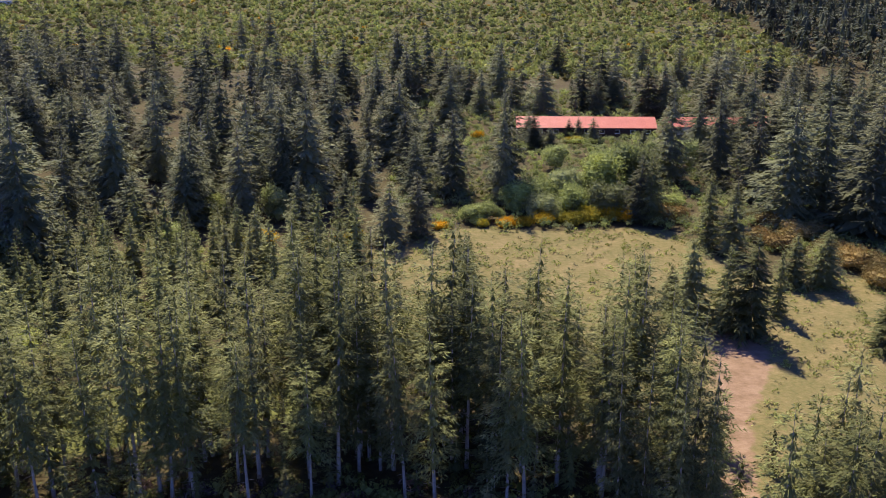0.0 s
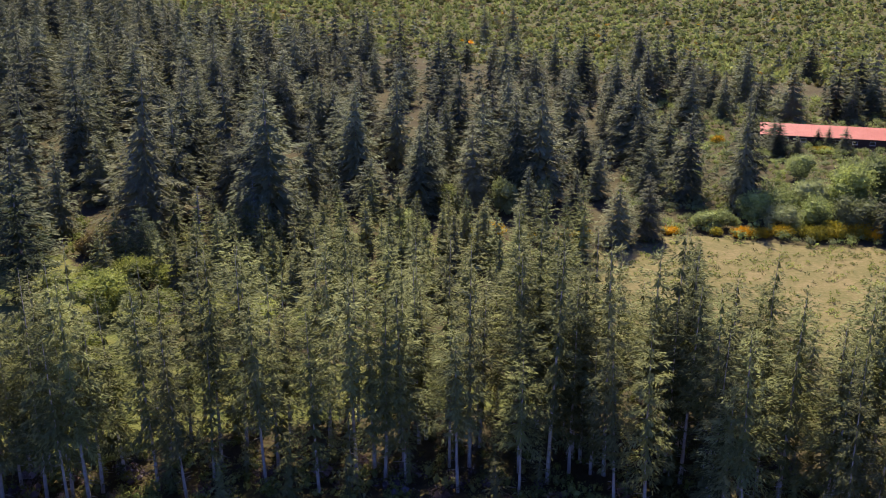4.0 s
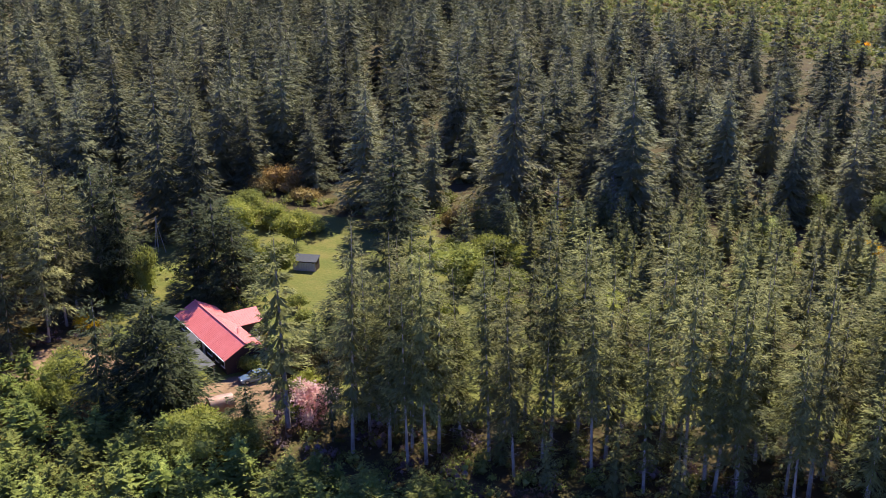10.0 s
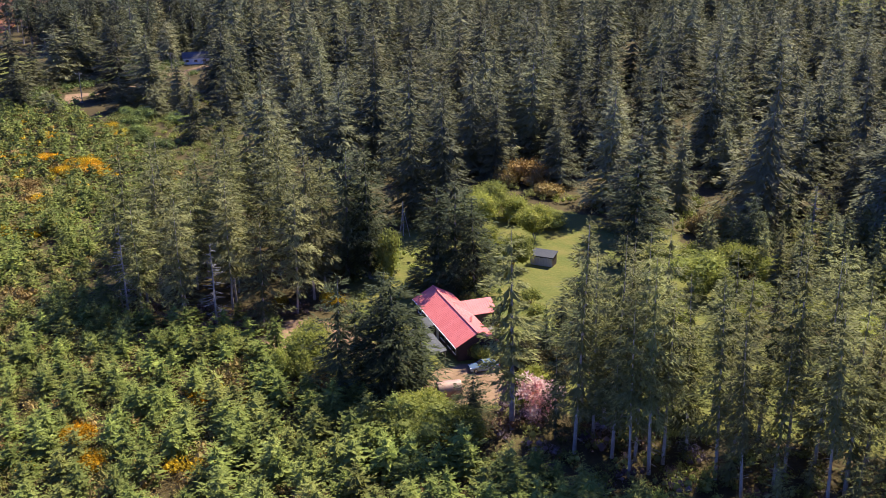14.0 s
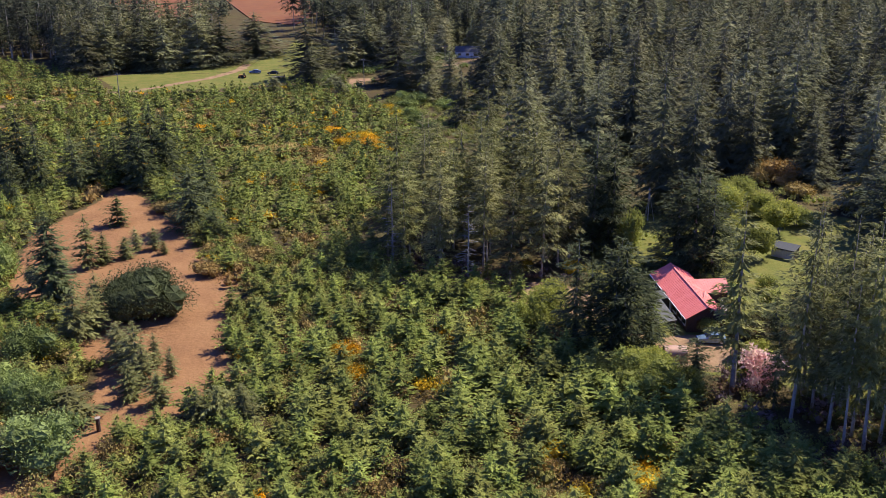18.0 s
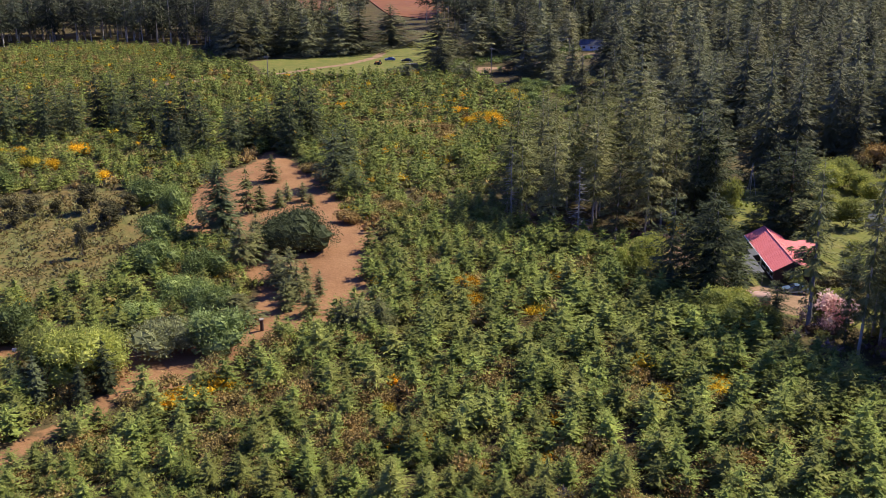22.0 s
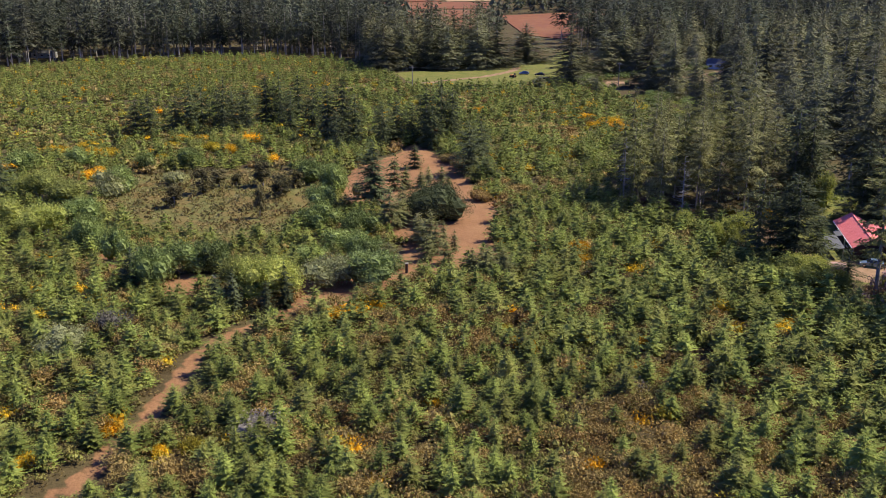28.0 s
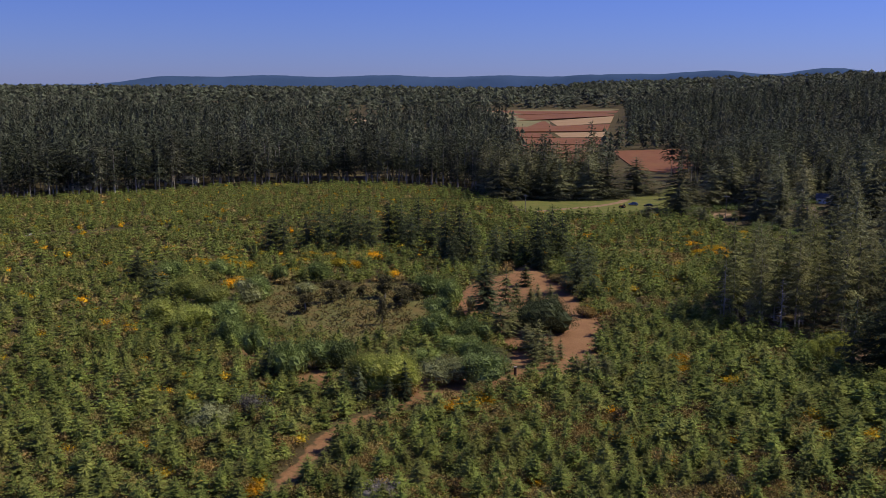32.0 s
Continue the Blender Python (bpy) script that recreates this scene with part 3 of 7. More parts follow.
def stick(a, b, r0, r1, sides=4):
    a, b = np.array(a, float), np.array(b, float)
    d = (b - a) / np.linalg.norm(b - a)
    s = np.cross(d, (0.3, 0.2, 0.93))
    s /= np.linalg.norm(s)
    w = np.cross(d, s)
    ang = np.arange(sides) * 2 * math.pi / sides
    ring = np.cos(ang)[:, None] * s + np.sin(ang)[:, None] * w
    v = np.concatenate([a + ring * r0, b + ring * r1])
    q = np.array([(j, (j + 1) % sides, sides + (j + 1) % sides, sides + j) for j in range(sides)])
    return v, q


def conifer_trunk(seed, H, r, stubs=0, base=0.0):
    rng = np.random.default_rng(seed + 500)
    n = 5
    zs = np.linspace(-0.4, H * 0.97, n)
    wob = np.cumsum(rng.normal(0, 0.012 * H / n, (n, 2)), 0)
    wob[0] = 0
    rad = r * (1 - zs / H) ** 0.8
    rad[0] = r * 1.25
    parts = [tube([(wob[i, 0], wob[i, 1], zs[i]) for i in range(n)], rad, 6)]
    for i in range(stubs):
        z = rng.uniform(0.18, 0.95) * base if base else rng.uniform(0.2, 0.6) * H
        a, L = rng.random() * 6.28, rng.uniform(0.4, 1.5)
        parts.append(stick((0, 0, z), (math.cos(a) * L, math.sin(a) * L, z - rng.uniform(-0.1, 0.4)), 0.035, 0.012, 3))
    return join(*parts)


def leaf_cloud(seed, lobes, leaves, size, flat=0.85):
    """lobes: (x, y, z, radius); leaves spread over the lobes' shells."""
    leaves, size = int(leaves * 2.2), size * 0.76
    rng = np.random.default_rng(seed)
    w = np.array([b[3] ** 2 for b in lobes])
    pick = rng.choice(len(lobes), leaves, p=w / w.sum())
    c = np.array(lobes)[pick]
    n = rng.normal(0, 1, (leaves, 3))
    n[:, 2] = np.abs(n[:, 2]) * 1.1 - 0.35
    n /= np.linalg.norm(n, axis=1, keepdims=True)
    rad = c[:, 3:4] * (0.62 + 0.46 * rng.random((leaves, 1)))
    p = c[:, :3] + n * rad * np.array([1, 1, flat])
    p[:, 2] = np.maximum(p[:, 2], 0.05)
    d = n * 0.7 + rng.normal(0, 0.6, (leaves, 3)) + np.array([0, 0, 0.15])
    s = size * (0.6 + 0.8 * rng.random(leaves))
    return sprigs(p, d, s * 1.2, s * 0.8, rng, 1.2)


def lumps(seed, lobes, shrink=0.52, seg=6, rings=3):
    """Closed uneven cores inside the leaf clouds."""
    rng = np.random.default_rng(seed + 700)
    V, Q, n = [], [], 0
    for x, y, z, r in lobes:
        for i in range(rings + 1):
            t = math.pi * (0.06 + 0.8 * i / rings)
            a = np.arange(seg) * 2 * math.pi / seg + 0.4 * i
            q = r * shrink * rng.uniform(0.85, 1.1, seg)
            V.append(np.stack([x + q * math.sin(t) * np.cos(a), y + q * math.sin(t) * np.sin(a), np.maximum(0.02, z + q * 0.9 * math.cos(t))], 1))
        for i in range(rings):
            for j in range(seg):
                k = (j + 1) % seg
                Q.append((n + i * seg + j, n + (i + 1) * seg + j, n + (i + 1) * seg + k, n + i * seg + k))
        n += (rings + 1) * seg
    return np.concatenate(V), np.array(Q)


def full_bush(seed, R, H, n, leaves, size, shrink=0.75):
    lb = bush_lobes(seed, R, H, n)
    return join(lumps(seed, lb, shrink, 5, 2), leaf_cloud(seed, lb, leaves, size))


def bush_lobes(seed, R, H, n):
    rng = np.random.default_rng(seed)
    res = []
    for i in range(n):
        a, q = rng.random() * 6.28, math.sqrt(rng.random()) * R * 0.62
        r = R * rng.uniform(0.38, 0.6)
        top = max(r * 0.6, H - r - (q / R) ** 2 * H * 0.4)
        res.append((q * math.cos(a), q * math.sin(a), r * 0.5 + (top - r * 0.5) * rng.random() ** 0.7, r))
    return res


def scatter(poly, step, seed, jitter=0.42, hexed=True):
    rng = np.random.default_rng(seed)
    xs, ys = [p[0] for p in poly], [p[1] for p in poly]
    X, Y = np.meshgrid(np.arange(min(xs), max(xs), step), np.arange(min(ys), max(ys), step * 0.9), indexing="ij")
    if hexed:
        X = X + (np.arange(X.shape[1]) % 2)[None] * step * 0.5
    X = X.ravel() + rng.uniform(-jitter, jitter, X.size) * step
    Y = Y.ravel() + rng.uniform(-jitter, jitter, Y.size) * step
    k = inside(poly, X, Y)
    return X[k], Y[k]


def stuff(name, shapes, x, y, scale, mat, label, category, seed, sink=0.05, soft=0.12):
    """One object with many plants of the given shapes, each turned and scaled."""
    rng = np.random.default_rng(seed)
    pick, turn, tone = rng.integers(0, len(shapes), len(x)), rng.random(len(x)) * 6.283, rng.random(len(x))
    z = land(x, y) - sink
    V, Q, T, N, n = [], [], [], [], 0
    for k, (v, q) in enumerate(shapes):
        m = np.nonzero(pick == k)[0]
        if not len(m):
            continue
        c, s = np.cos(turn[m])[:, None], np.sin(turn[m])[:, None]
        px = (v[None, :, 0] * c - v[None, :, 1] * s) * scale[m, None] + x[m, None]
        py = (v[None, :, 0] * s + v[None, :, 1] * c) * scale[m, None] + y[m, None]
        pz = v[None, :, 2] * scale[m, None] + z[m, None]
        V.append(np.stack([px, py, pz], 2).reshape(-1, 3))
        Q.append((q[None] + (np.arange(len(m)) * len(v))[:, None, None]).reshape(-1, q.shape[1]) + n)
        T.append(np.repeat(tone[m], len(v)))
        w = outward(v).astype(np.float32)
        N.append(np.stack([w[None, :, 0] * c - w[None, :, 1] * s, w[None, :, 0] * s + w[None, :, 1] * c, np.broadcast_to(w[None, :, 2], px.shape)], 2).reshape(-1, 3))
        n += len(m) * len(v)
    return tagged(new(name, link_mesh(name, np.concatenate(V), np.concatenate(Q), mat, np.concatenate(T), form=np.concatenate(N), soft=soft)), label, category, kind="stuff")


def part(name, me, parent, label=""):
    ob = new(name, me)
    ob.parent = parent
    return tagged(ob, label)


def plant_thing(name, trunk, crown, label, category, group=""):
    e = new(name)
    if trunk:
        part("trunk", trunk, e)
    part("crown", crown, e)
    return tagged(e, label, category, group)


def plant_out(kinds, spots, seed):
    """spots: (x, y, scale, stretch); kinds: models, the first use of each stays the original."""
    rng = np.random.default_rng(seed)
    used = set()
    for x, y, s, st in spots:
        k = int(rng.integers(0, len(kinds)))
        m = pose(x, y, float(land(x, y)) - 0.1, rng.normal(0, 1.3), rng.normal(0, 1.3), rng.random() * 360) @ Matrix.Diagonal((s, s, s * st, 1))
        if k in used:
            copy_thing(kinds[k], m @ Matrix.Diagonal((*(1 / v for v in kinds[k].scale), 1)))
        else:
            used.add(k)
            kinds[k].matrix_basis = m
    for k in range(len(kinds)):
        if k not in used:
            for o in (*kinds[k].children_recursive, kinds[k]):
                bpy.data.objects.remove(o)


def tree_models(name, count, seed, H, R, base, branches, per, size, mat, label, category, group="", r=0.25, stubs=0, tiers=7, points=6, fill=0.45, bark=None, **kw):
    res = []
    for i in range(count):
        b = base * (0.5 + 0.8 * ((i * 2) % count) / max(1, count - 1))
        tr = link_mesh("trunk", *conifer_trunk(seed + i, H, r, stubs, b), bark or M_BARK, smooth_shade=True)
        cr = plant_mesh(*dense_conifer(seed + i, H, R * (0.9 + 0.12 * (i % 3)), b, tiers, points, branches, per, size, fill=fill, **kw), mat, 0.25)
        res.append(plant_thing(name, tr, cr, label, category, group))
    return res


def open_models(name, count, seed, H, R, base, tufts, size, mat, label, category, group="", r=0.25, stubs=0, bark=None, **kw):
    res = []
    for i in range(count):
        b = base * (0.6 + 0.7 * ((i * 2) % count) / max(1, count - 1))
        tr = link_mesh("trunk", *conifer_trunk(seed + i, H, r, stubs, b), bark or M_BARK, smooth_shade=True)
        cr = plant_mesh(*open_conifer(seed + i, H, R * (0.9 + 0.1 * (i % 3)), b, tufts, size, **kw), mat, 0.42)
        res.append(plant_thing(name, tr, cr, label, category, group))
    return res


rngp = np.random.default_rng(11)
PLACED = []  # x, y, radius of every tree that stands on a spot of its own


def plant_rows(kinds, rows, height, radius, seed, low=0.1):
    """rows: x, y, height, radius of each plant; kinds: models of the given height and radius."""
    rng = np.random.default_rng(seed)
    used = set()
    for x, y, h, r in rows:
        PLACED.append((x, y, r))
        k = int(rng.integers(0, len(kinds)))
        m = pose(x, y, float(land(x, y)) - low, rng.normal(0, 1.2), rng.normal(0, 1.2), rng.random() * 360) @ Matrix.Diagonal((r / radius, r / radius, h / height, 1))
        if k in used:
            copy_thing(kinds[k], m @ Matrix.Diagonal((*(1 / v for v in kinds[k].scale), 1)))
        else:
            used.add(k)
            kinds[k].matrix_basis = m
    drop_unused(kinds, used)


def drop_unused(kinds, used):
    for k in range(len(kinds)):
        if k not in used:
            for o in (*kinds[k].children_recursive, kinds[k]):
                bpy.data.objects.remove(o)


def clear_of(x, y, gap):
    p = np.array(PLACED)
    d = np.hypot(x[:, None] - p[None, :, 0], y[:, None] - p[None, :, 1]) - p[None, :, 2] * gap
    return d.min(1) > 0.5


def bush_models(name, count, seed, R, H, lobes, leaves, size, mat, label, category, group="", stems=5):
    res = []
    for i in range(count):
        lb = bush_lobes(seed + i, R, H, lobes)
        rng = np.random.default_rng(seed + i + 77)
        e = new(name)
        for b in lb[:stems]:
            part("stem", link_mesh("stem", *stick((rng.normal(0, 0.12), rng.normal(0, 0.12), -0.1), (b[0] * 0.8, b[1] * 0.8, b[2]), 0.05 + 0.02 * H / 4, 0.02, 4), M_BARK), e)
        part("crown", plant_mesh(*join(lumps(seed + i, lb, 0.6, 7, 4), leaf_cloud(seed + i, lb, leaves, size)), mat, 0.6), e)
        res.append(tagged(e, label, category, group))
    return res


# ---- forest spruces that stand out ----
SPRUCE_A = [(-69.5, 214.3, 13.3, 5), (-89.3, 197, 26.1, 7.4), (-84.4, 213, 21.1, 4.1), (-57.6, 220.6, 24.8, 4.9), (-46.1, 218.8, 22.6, 4.9), (-60.2, 250.4, 20.7, 4.2),
            (-31.5, 207.7, 15, 3.1), (-33.7, 250.5, 20.7, 5.6), (-22.4, 218.9, 12.3, 2.9), (-18.9, 238.4, 14.6, 3.5), (-21.7, 288.7, 15.5, 3.4), (-11.4, 202.1, 14.5, 3.8), (-5.5, 208.1, 14.9, 3.9), (-51, 268.9, 23.5, 6), (-89.7, 250.4, 20.6, 6.2), (-100.9, 305.9, 21.4, 6.7), (-129.2, 305.9, 24.8, 7.7), (-75.1, 256.3, 28.4,
            4.9), (-92.6, 377.2, 22.3, 7), (-8.4, 296.4, 14.2, 3.3), (-3, 269, 17.4, 4.3)]
SPRUCE_B = [(-114.1, 396.7, 27.7, 6.6), (-131, 403.6, 27, 7.6), (-185, 450.3, 22.4, 7.3), (-37.8, 379.9, 25.2, 6.1), (-53.4, 418.4, 21.1, 4.1), (-91.1, 532.2, 24.8, 4.6),
            (-106.1, 532.1, 21.9, 3.7), (-23.8, 363.1, 23, 6.1), (-10.8, 383.8, 24.8, 6.7), (-20.2, 450.9, 22.5, 5.5), (1.3, 377.5, 21.3, 6.8), (15.5, 240.5, 28.1, 5.3),
            (2.3, 242.1, 22.3, 5.7), (27.7, 296.5, 10.8, 3.1), (21.9, 380, 25.2, 4.6), (35.5, 350.9, 19.6, 5.6), (51.4, 451.1, 17.6, 5.2), (58.7, 371.5, 23, 6.3), (63.1,
            365.6, 16.6, 5.4), (51.2, 363.3, 19, 5.3), (89.8, 451.2, 17.6, 3.7), (72.4, 348.9, 17.9, 6.2), (78.4, 348.9, 19.8, 6.2)]
SPRUCE_C = [(91.8, 338.5, 21.2, 7.3), (105.5, 349, 19.2, 6.1), (95.8, 404.2, 17, 5), (47, 219, 14.9, 4.8), (56.1, 203, 16.4, 3.9), (60.4, 194.6, 16.1, 4.9), (79, 219,
            30.7, 7.2), (87.9, 222.2, 31, 8.1), (92.7, 207.9, 30.9, 9.1), (77.6, 238.5, 26.3, 5.5), (67.8, 176.6, 11.2, 3.3), (72.1, 176.6, 12, 3.3), (51.8, 151.9, 19.3,
            4.2), (42.8, 157.5, 16.2, 3.6), (48.4, 155, 15.5, 3), (40.8, 163.9, 8.5, 3.1), (73.1, 146.9, 9.6, 6)]
SPRUCE_D = [(-151.4, 108.8, 22.7, 6.7), (-162.2, 131, 34.9, 6.5), (-156.2, 134.7, 29.3, 5.8), (-202.7, 151.9, 30.1, 7.8), (-183.6, 166.9, 29.8, 6), (-174, 166.9, 23.3,
            5), (-195.9, 182.5, 36.1, 5.6), (-163.1, 177.9, 18.6, 4.4), (-141.1, 170.6, 30.4, 6), (-127.3, 164.1, 24.8, 7.1), (-128.2, 180.2, 20.7, 4.1), (-134.8, 205.7,
            17, 4.2), (-108.6, 180.6, 37.1, 6.9), (-82.9, 188.5, 34.7, 7.7), (-103.8, 172.7, 11.9, 2.5), (-88.7, 176, 10, 3.1), (-111.6, 228.3, 30.8, 6.1), (-109.9,
            198.2, 28, 5.4), (-259.5, 182.8, 31.3, 8.3), (-184.5, 189.7, 31.2, 6.2), (-145, 194.2, 29.5, 5.3), (-148.5, 219.6, 34.9, 6.2), (-89.7, 228.8, 21.4, 5)]
SPRUCE_E = [(-425, 60.6, 20.4, 7.3), (-424, 69.1, 22.1, 7.6), (-426.9, 84.4, 24.5, 9.4), (-430.5, 95.6, 21.9, 9.2), (-448.8, 115.5, 21, 11.6), (-373.8, 116.7, 26.5, 8.9),
            (-392.2, 138.9, 23.1, 8.5), (-395.3, 150, 26.2, 9.2), (-347.2, 144.4, 25.7, 8.3), (-324.3, 145.6, 25.9, 8.7), (-422.1, 45.7, 25.7, 7.2), (-418.6, 36.6, 26.6,
            7.1), (-348, 95.4, 6.2, 3.8), (-345.1, 117.7, 6.2, 4.3)]
SPRUCE_G = [(-347.3, 109.2, 15.4, 5), (-325.4, 113.3, 8.9, 3), (-322.4, 134.6, 12.1, 5), (-311.4, 149.6, 19, 5), (-385.5, 152.5, 16.4, 6.5), (-350.8, 157.1, 17.5, 6), (-265.3, 132.2, 19.2, 5), (-268.3, 144.8, 19.7, 4.6), (-382.7, 126.7, 18.1, 5.4),
            (-392.1, 144.2, 16.4, 5.6), (-305, 138.9, 9.8, 3.6)]
SPRUCE_F = [(100, 296, 13, 4.5), (110, 292, 15, 5), (90, 285, 10, 3.5), (122, 300, 15, 5), (-105, 290, 17, 4.5), (-113, 293, 19, 5), (60, 292, 7, 2), (52, 290, 5, 1.6), (78, 298, 15, 4), (88, 308, 17, 4.5), (97, 314, 18, 4.5), (84, 284, 14, 4), (70, 305, 12, 3.2), (40, 312, 6, 1.8), (47, 306, 8, 2.2), (33, 300, 6, 2), (104, 300, 18, 5), (110, 318, 19, 5)]
SPRUCE_C = [p for p in SPRUCE_C if p[1] > 220 or p[2] > 30 or p[0] < 30]
CLEAR_FIRS = [(47.7, 219, 15.5, 5.3), (55.7, 199.1, 17.3, 4.9), (59.6, 193.6, 16.7, 6.1), (66.7, 176.6, 10.9, 4), (72.1, 176.6, 11.7, 4.6), (51.3, 153.3, 18.4, 6.2), (43.1, 158.7, 15.8, 5.6), (47.3, 156.2, 15.6, 4.5),
              (40.3, 163.9, 9, 3.6), (71.8, 146.9, 11.4, 6), (58.6, 161.3, 12.4, 3.1), (5.1, 183.2, 8.9, 2), (3.5, 184.8, 5.9, 1.5), (90.8, 161.4, 14.2, 6.7)]
SPRUCE_H = [(60.1, 257.2, 27.3, 5.2), (72.2, 253, 28.3, 4.7), (44.8, 219.7, 16.1, 3.9), (85.7, 274.3, 29.4, 4.7), (90.2, 244.8, 23.9, 6.3), (27, 305.9, 9.9, 4.2), (43, 311.2, 6.8, 1.8), (73.4, 279.3, 20.7, 4), (14.4, 232.5, 29.4, 4.2)]
SPRUCE = dict(r=0.33, droop=0.14, power=0.82, ragged=0.26, wild=0.12, tiers=19, fill=0.8)
spruce = open_models("spruce_tree", 7, 200, 25.0, 6.0, 0.5, 3400, 0.66, M_FIR, "tall dark green spruce with drooping layered branches", "conifer tree", "spruces of the forest", **SPRUCE)
plant_rows(spruce, SPRUCE_A + SPRUCE_B + SPRUCE_C + SPRUCE_D + SPRUCE_E + SPRUCE_F + SPRUCE_G + SPRUCE_H, 25.0, 5.0, 8)

plant_rows(tree_models("meadow_fir", 3, 236, 15.0, 5.2, 0.1, 196, 14, 0.5, M_STAND_DIM, "dense broad fir standing on the dry clearing", "conifer tree", "firs on the clearing", r=0.25, droop=0.08, power=0.66, ragged=0.2, tiers=11, points=9, fill=0.64), CLEAR_FIRS, 15.0, 5.0, 29)

# ---- dark conifers in a row across the planted land ----
DARK_ROW = [(-263.1, -64.3, 11.4, 3.5), (-262.5, -59.6, 13.6, 3.5), (-268.4, -47, 15.4, 3.6), (-271.2, -43.3, 16, 3.4), (-272.8, -38.6, 13.7, 3.4), (-274.5, -33.8, 13,
            3.6), (-271.5, -28.9, 14.7, 3.6), (-279.9, -22, 16.1, 4.3), (-279.3, -17, 16.5, 4.1), (-283.3, -10.8, 16.3, 4.3), (-263.1, -6.8, 15.5, 3.7), (-246.8, -3,
            17.6, 4.3), (-246.2, 1.5, 17.6, 4.5), (-240.7, 5.7, 14.6, 3.7), (-234.9, 13.2, 12.7, 4.2), (-239.1, 18.3, 12.8, 3.7), (-243.3, 23.6,
            11.2, 3.3), (-237.9, 27.4, 17, 3.8), (-237.3, 31.9, 18.3, 4.2), (-236.8, 35.5, 15.6, 4)]
DARK_ROW_B = [(-229.4, 27.6, 14, 4.0), (-182.6, 34.7, 6.2, 3), (-191, 31.8, 13.5, 4.1), (-205.4, 38.1, 13.4, 3.3), (-261.6, -36.3, 18, 2.9), (-269, -51.7, 11.6, 3.2), (-258.7, -14.6, 14.3, 3.5), (-227.7, -1.7, 12.3, 3),
              (-208.5, -98, 9.5, 4.2), (-180.7, -86.5, 10.1, 3.8)]
plant_rows(open_models("dark_fir", 4, 240, 15.0, 4.0, 0.2, 2200, 0.52, M_DARK, "dense dark green fir in a windbreak row", "conifer tree", "firs of the windbreak row", r=0.2, droop=0.1, power=0.5, ragged=0.22, wild=0.2, tiers=16, fill=0.66),
           DARK_ROW + DARK_ROW_B, 13.5, 3.4, 9)

# ---- trees round the yard ----
YARD_PINES = [(-139.9, 103, 25.8, 4.7), (-130, 110.9, 18.8, 4.8), (-129.4, 117.2, 17.7, 4.4), (-102, 77.4, 18.9, 4.6), (-100.6, 82.1, 11.4, 2.4), (-77.5, 96, 20, 2.7), (-86.5, 80.5, 8, 2.8), (-104.7, 74.7, 15.3, 2.6)]
YARD_PINES_B = [(-125.6, 111.2, 20.5, 6.1), (-121.3, 112.5, 17.9, 4), (-106.1, 72.7, 17.8, 3.9), (-99.3, 75.6, 16.9, 3.6), (-98.2, 76.4, 18.6, 6), (-92.5, 100.5, 8, 2.6), (-90.5, 106, 10, 3), (-94, 110, 8, 2.8), (-97.5, 102, 6, 2.4), (-100, 112, 7, 2.6), (-125.7, 107.8, 8.9, 5), (-77.3, 86.4, 14.4, 1.8),
              (-143.4, 100.4, 24.9, 6), (-141.6, 103.2, 18.7, 4.2), (-113.4, 146.7, 22.8, 6), (-85.2, 172.6, 10.7, 3.2), (-99.7, 164.6, 13.1, 3.5)]
YARD_SHRUBS = [(-97, 106, 3.2, 2.2), (-94, 112, 2.6, 2), (-99, 117, 3.4, 2.4), (-90, 110, 3.5, 2.4), (-104, 122, 3, 2), (-110, 128, 2.6, 2), (-95, 122, 4, 2.6), (-88, 115, 4.5, 2.8), (-107, 113, 3.2, 2),
               (-112, 117, 3.5, 2.2), (-93, 96, 3, 2), (-100, 127, 6, 3), (-84, 122, 5, 3), (-96, 99, 2.6, 1.8), (-118, 108, 3, 2), (-90, 128, 5, 3.2), (-82, 110, 4, 2.6)]
HOUSE_BRUSH = [(-91.5, 95.5, 6.4, 3.4), (-94.5, 99.5, 5.6, 3), (-90, 99.5, 5.2, 2.8), (-97.5, 98.2, 3.6, 2.2), (-86.5, 96, 5, 2.6), (-88.5, 91.5, 3.6, 2.2)]
YARD_FIRS = [(-101, 83.2, 9.2, 3.2), (-101.5, 99.5, 12, 2.6), (-96, 104, 9, 2.3), (-92, 101, 8, 2)]
THIN = [(-82.9, 84, 29, 3.1)]
ALDERS = [(-115.7, 74.5, 8.4, 4.2), (-128.7, 67, 6.2, 2.5), (-89.8, 73.5, 7, 4), (-84.7, 77.7, 5.4, 3.2), (-127.1, 127.1, 8, 4.4), (-136.7, 105.4, 12.4, 3.3), (-136,
          142.4, 8.5, 4.3), (-72, 104, 11, 3.7), (-100.6, 94.6, 3.4, 1.7), (-92, 67.9, 5.1, 1.6)]
ALDERS += [(-113.6, 71.4, 8.8, 4.7), (-86.5, 71.6, 7.7, 4.8), (-83.4, 76.2, 5.5, 3), (-131.2, 126.5, 9, 3.8), (-148.9, 139.2, 9.2, 4.9), (-96.4, 141.6, 8.8, 5.7), (-90.7, 140.4, 7.5, 4.1), (-87.5, 93, 5.3, 2.5),
           (-84, 140, 7, 4.5), (-74, 142, 6.5, 4.5), (-66, 141, 7, 4), (-104, 140, 6, 4), (-57, 142, 6, 4), (-114, 68.2, 7.4, 2.5), (-80, 134, 5, 3.6), (-93, 132, 4.5, 3)]
RHODO = [(-83, 88.8, 6.9, 3.1)]
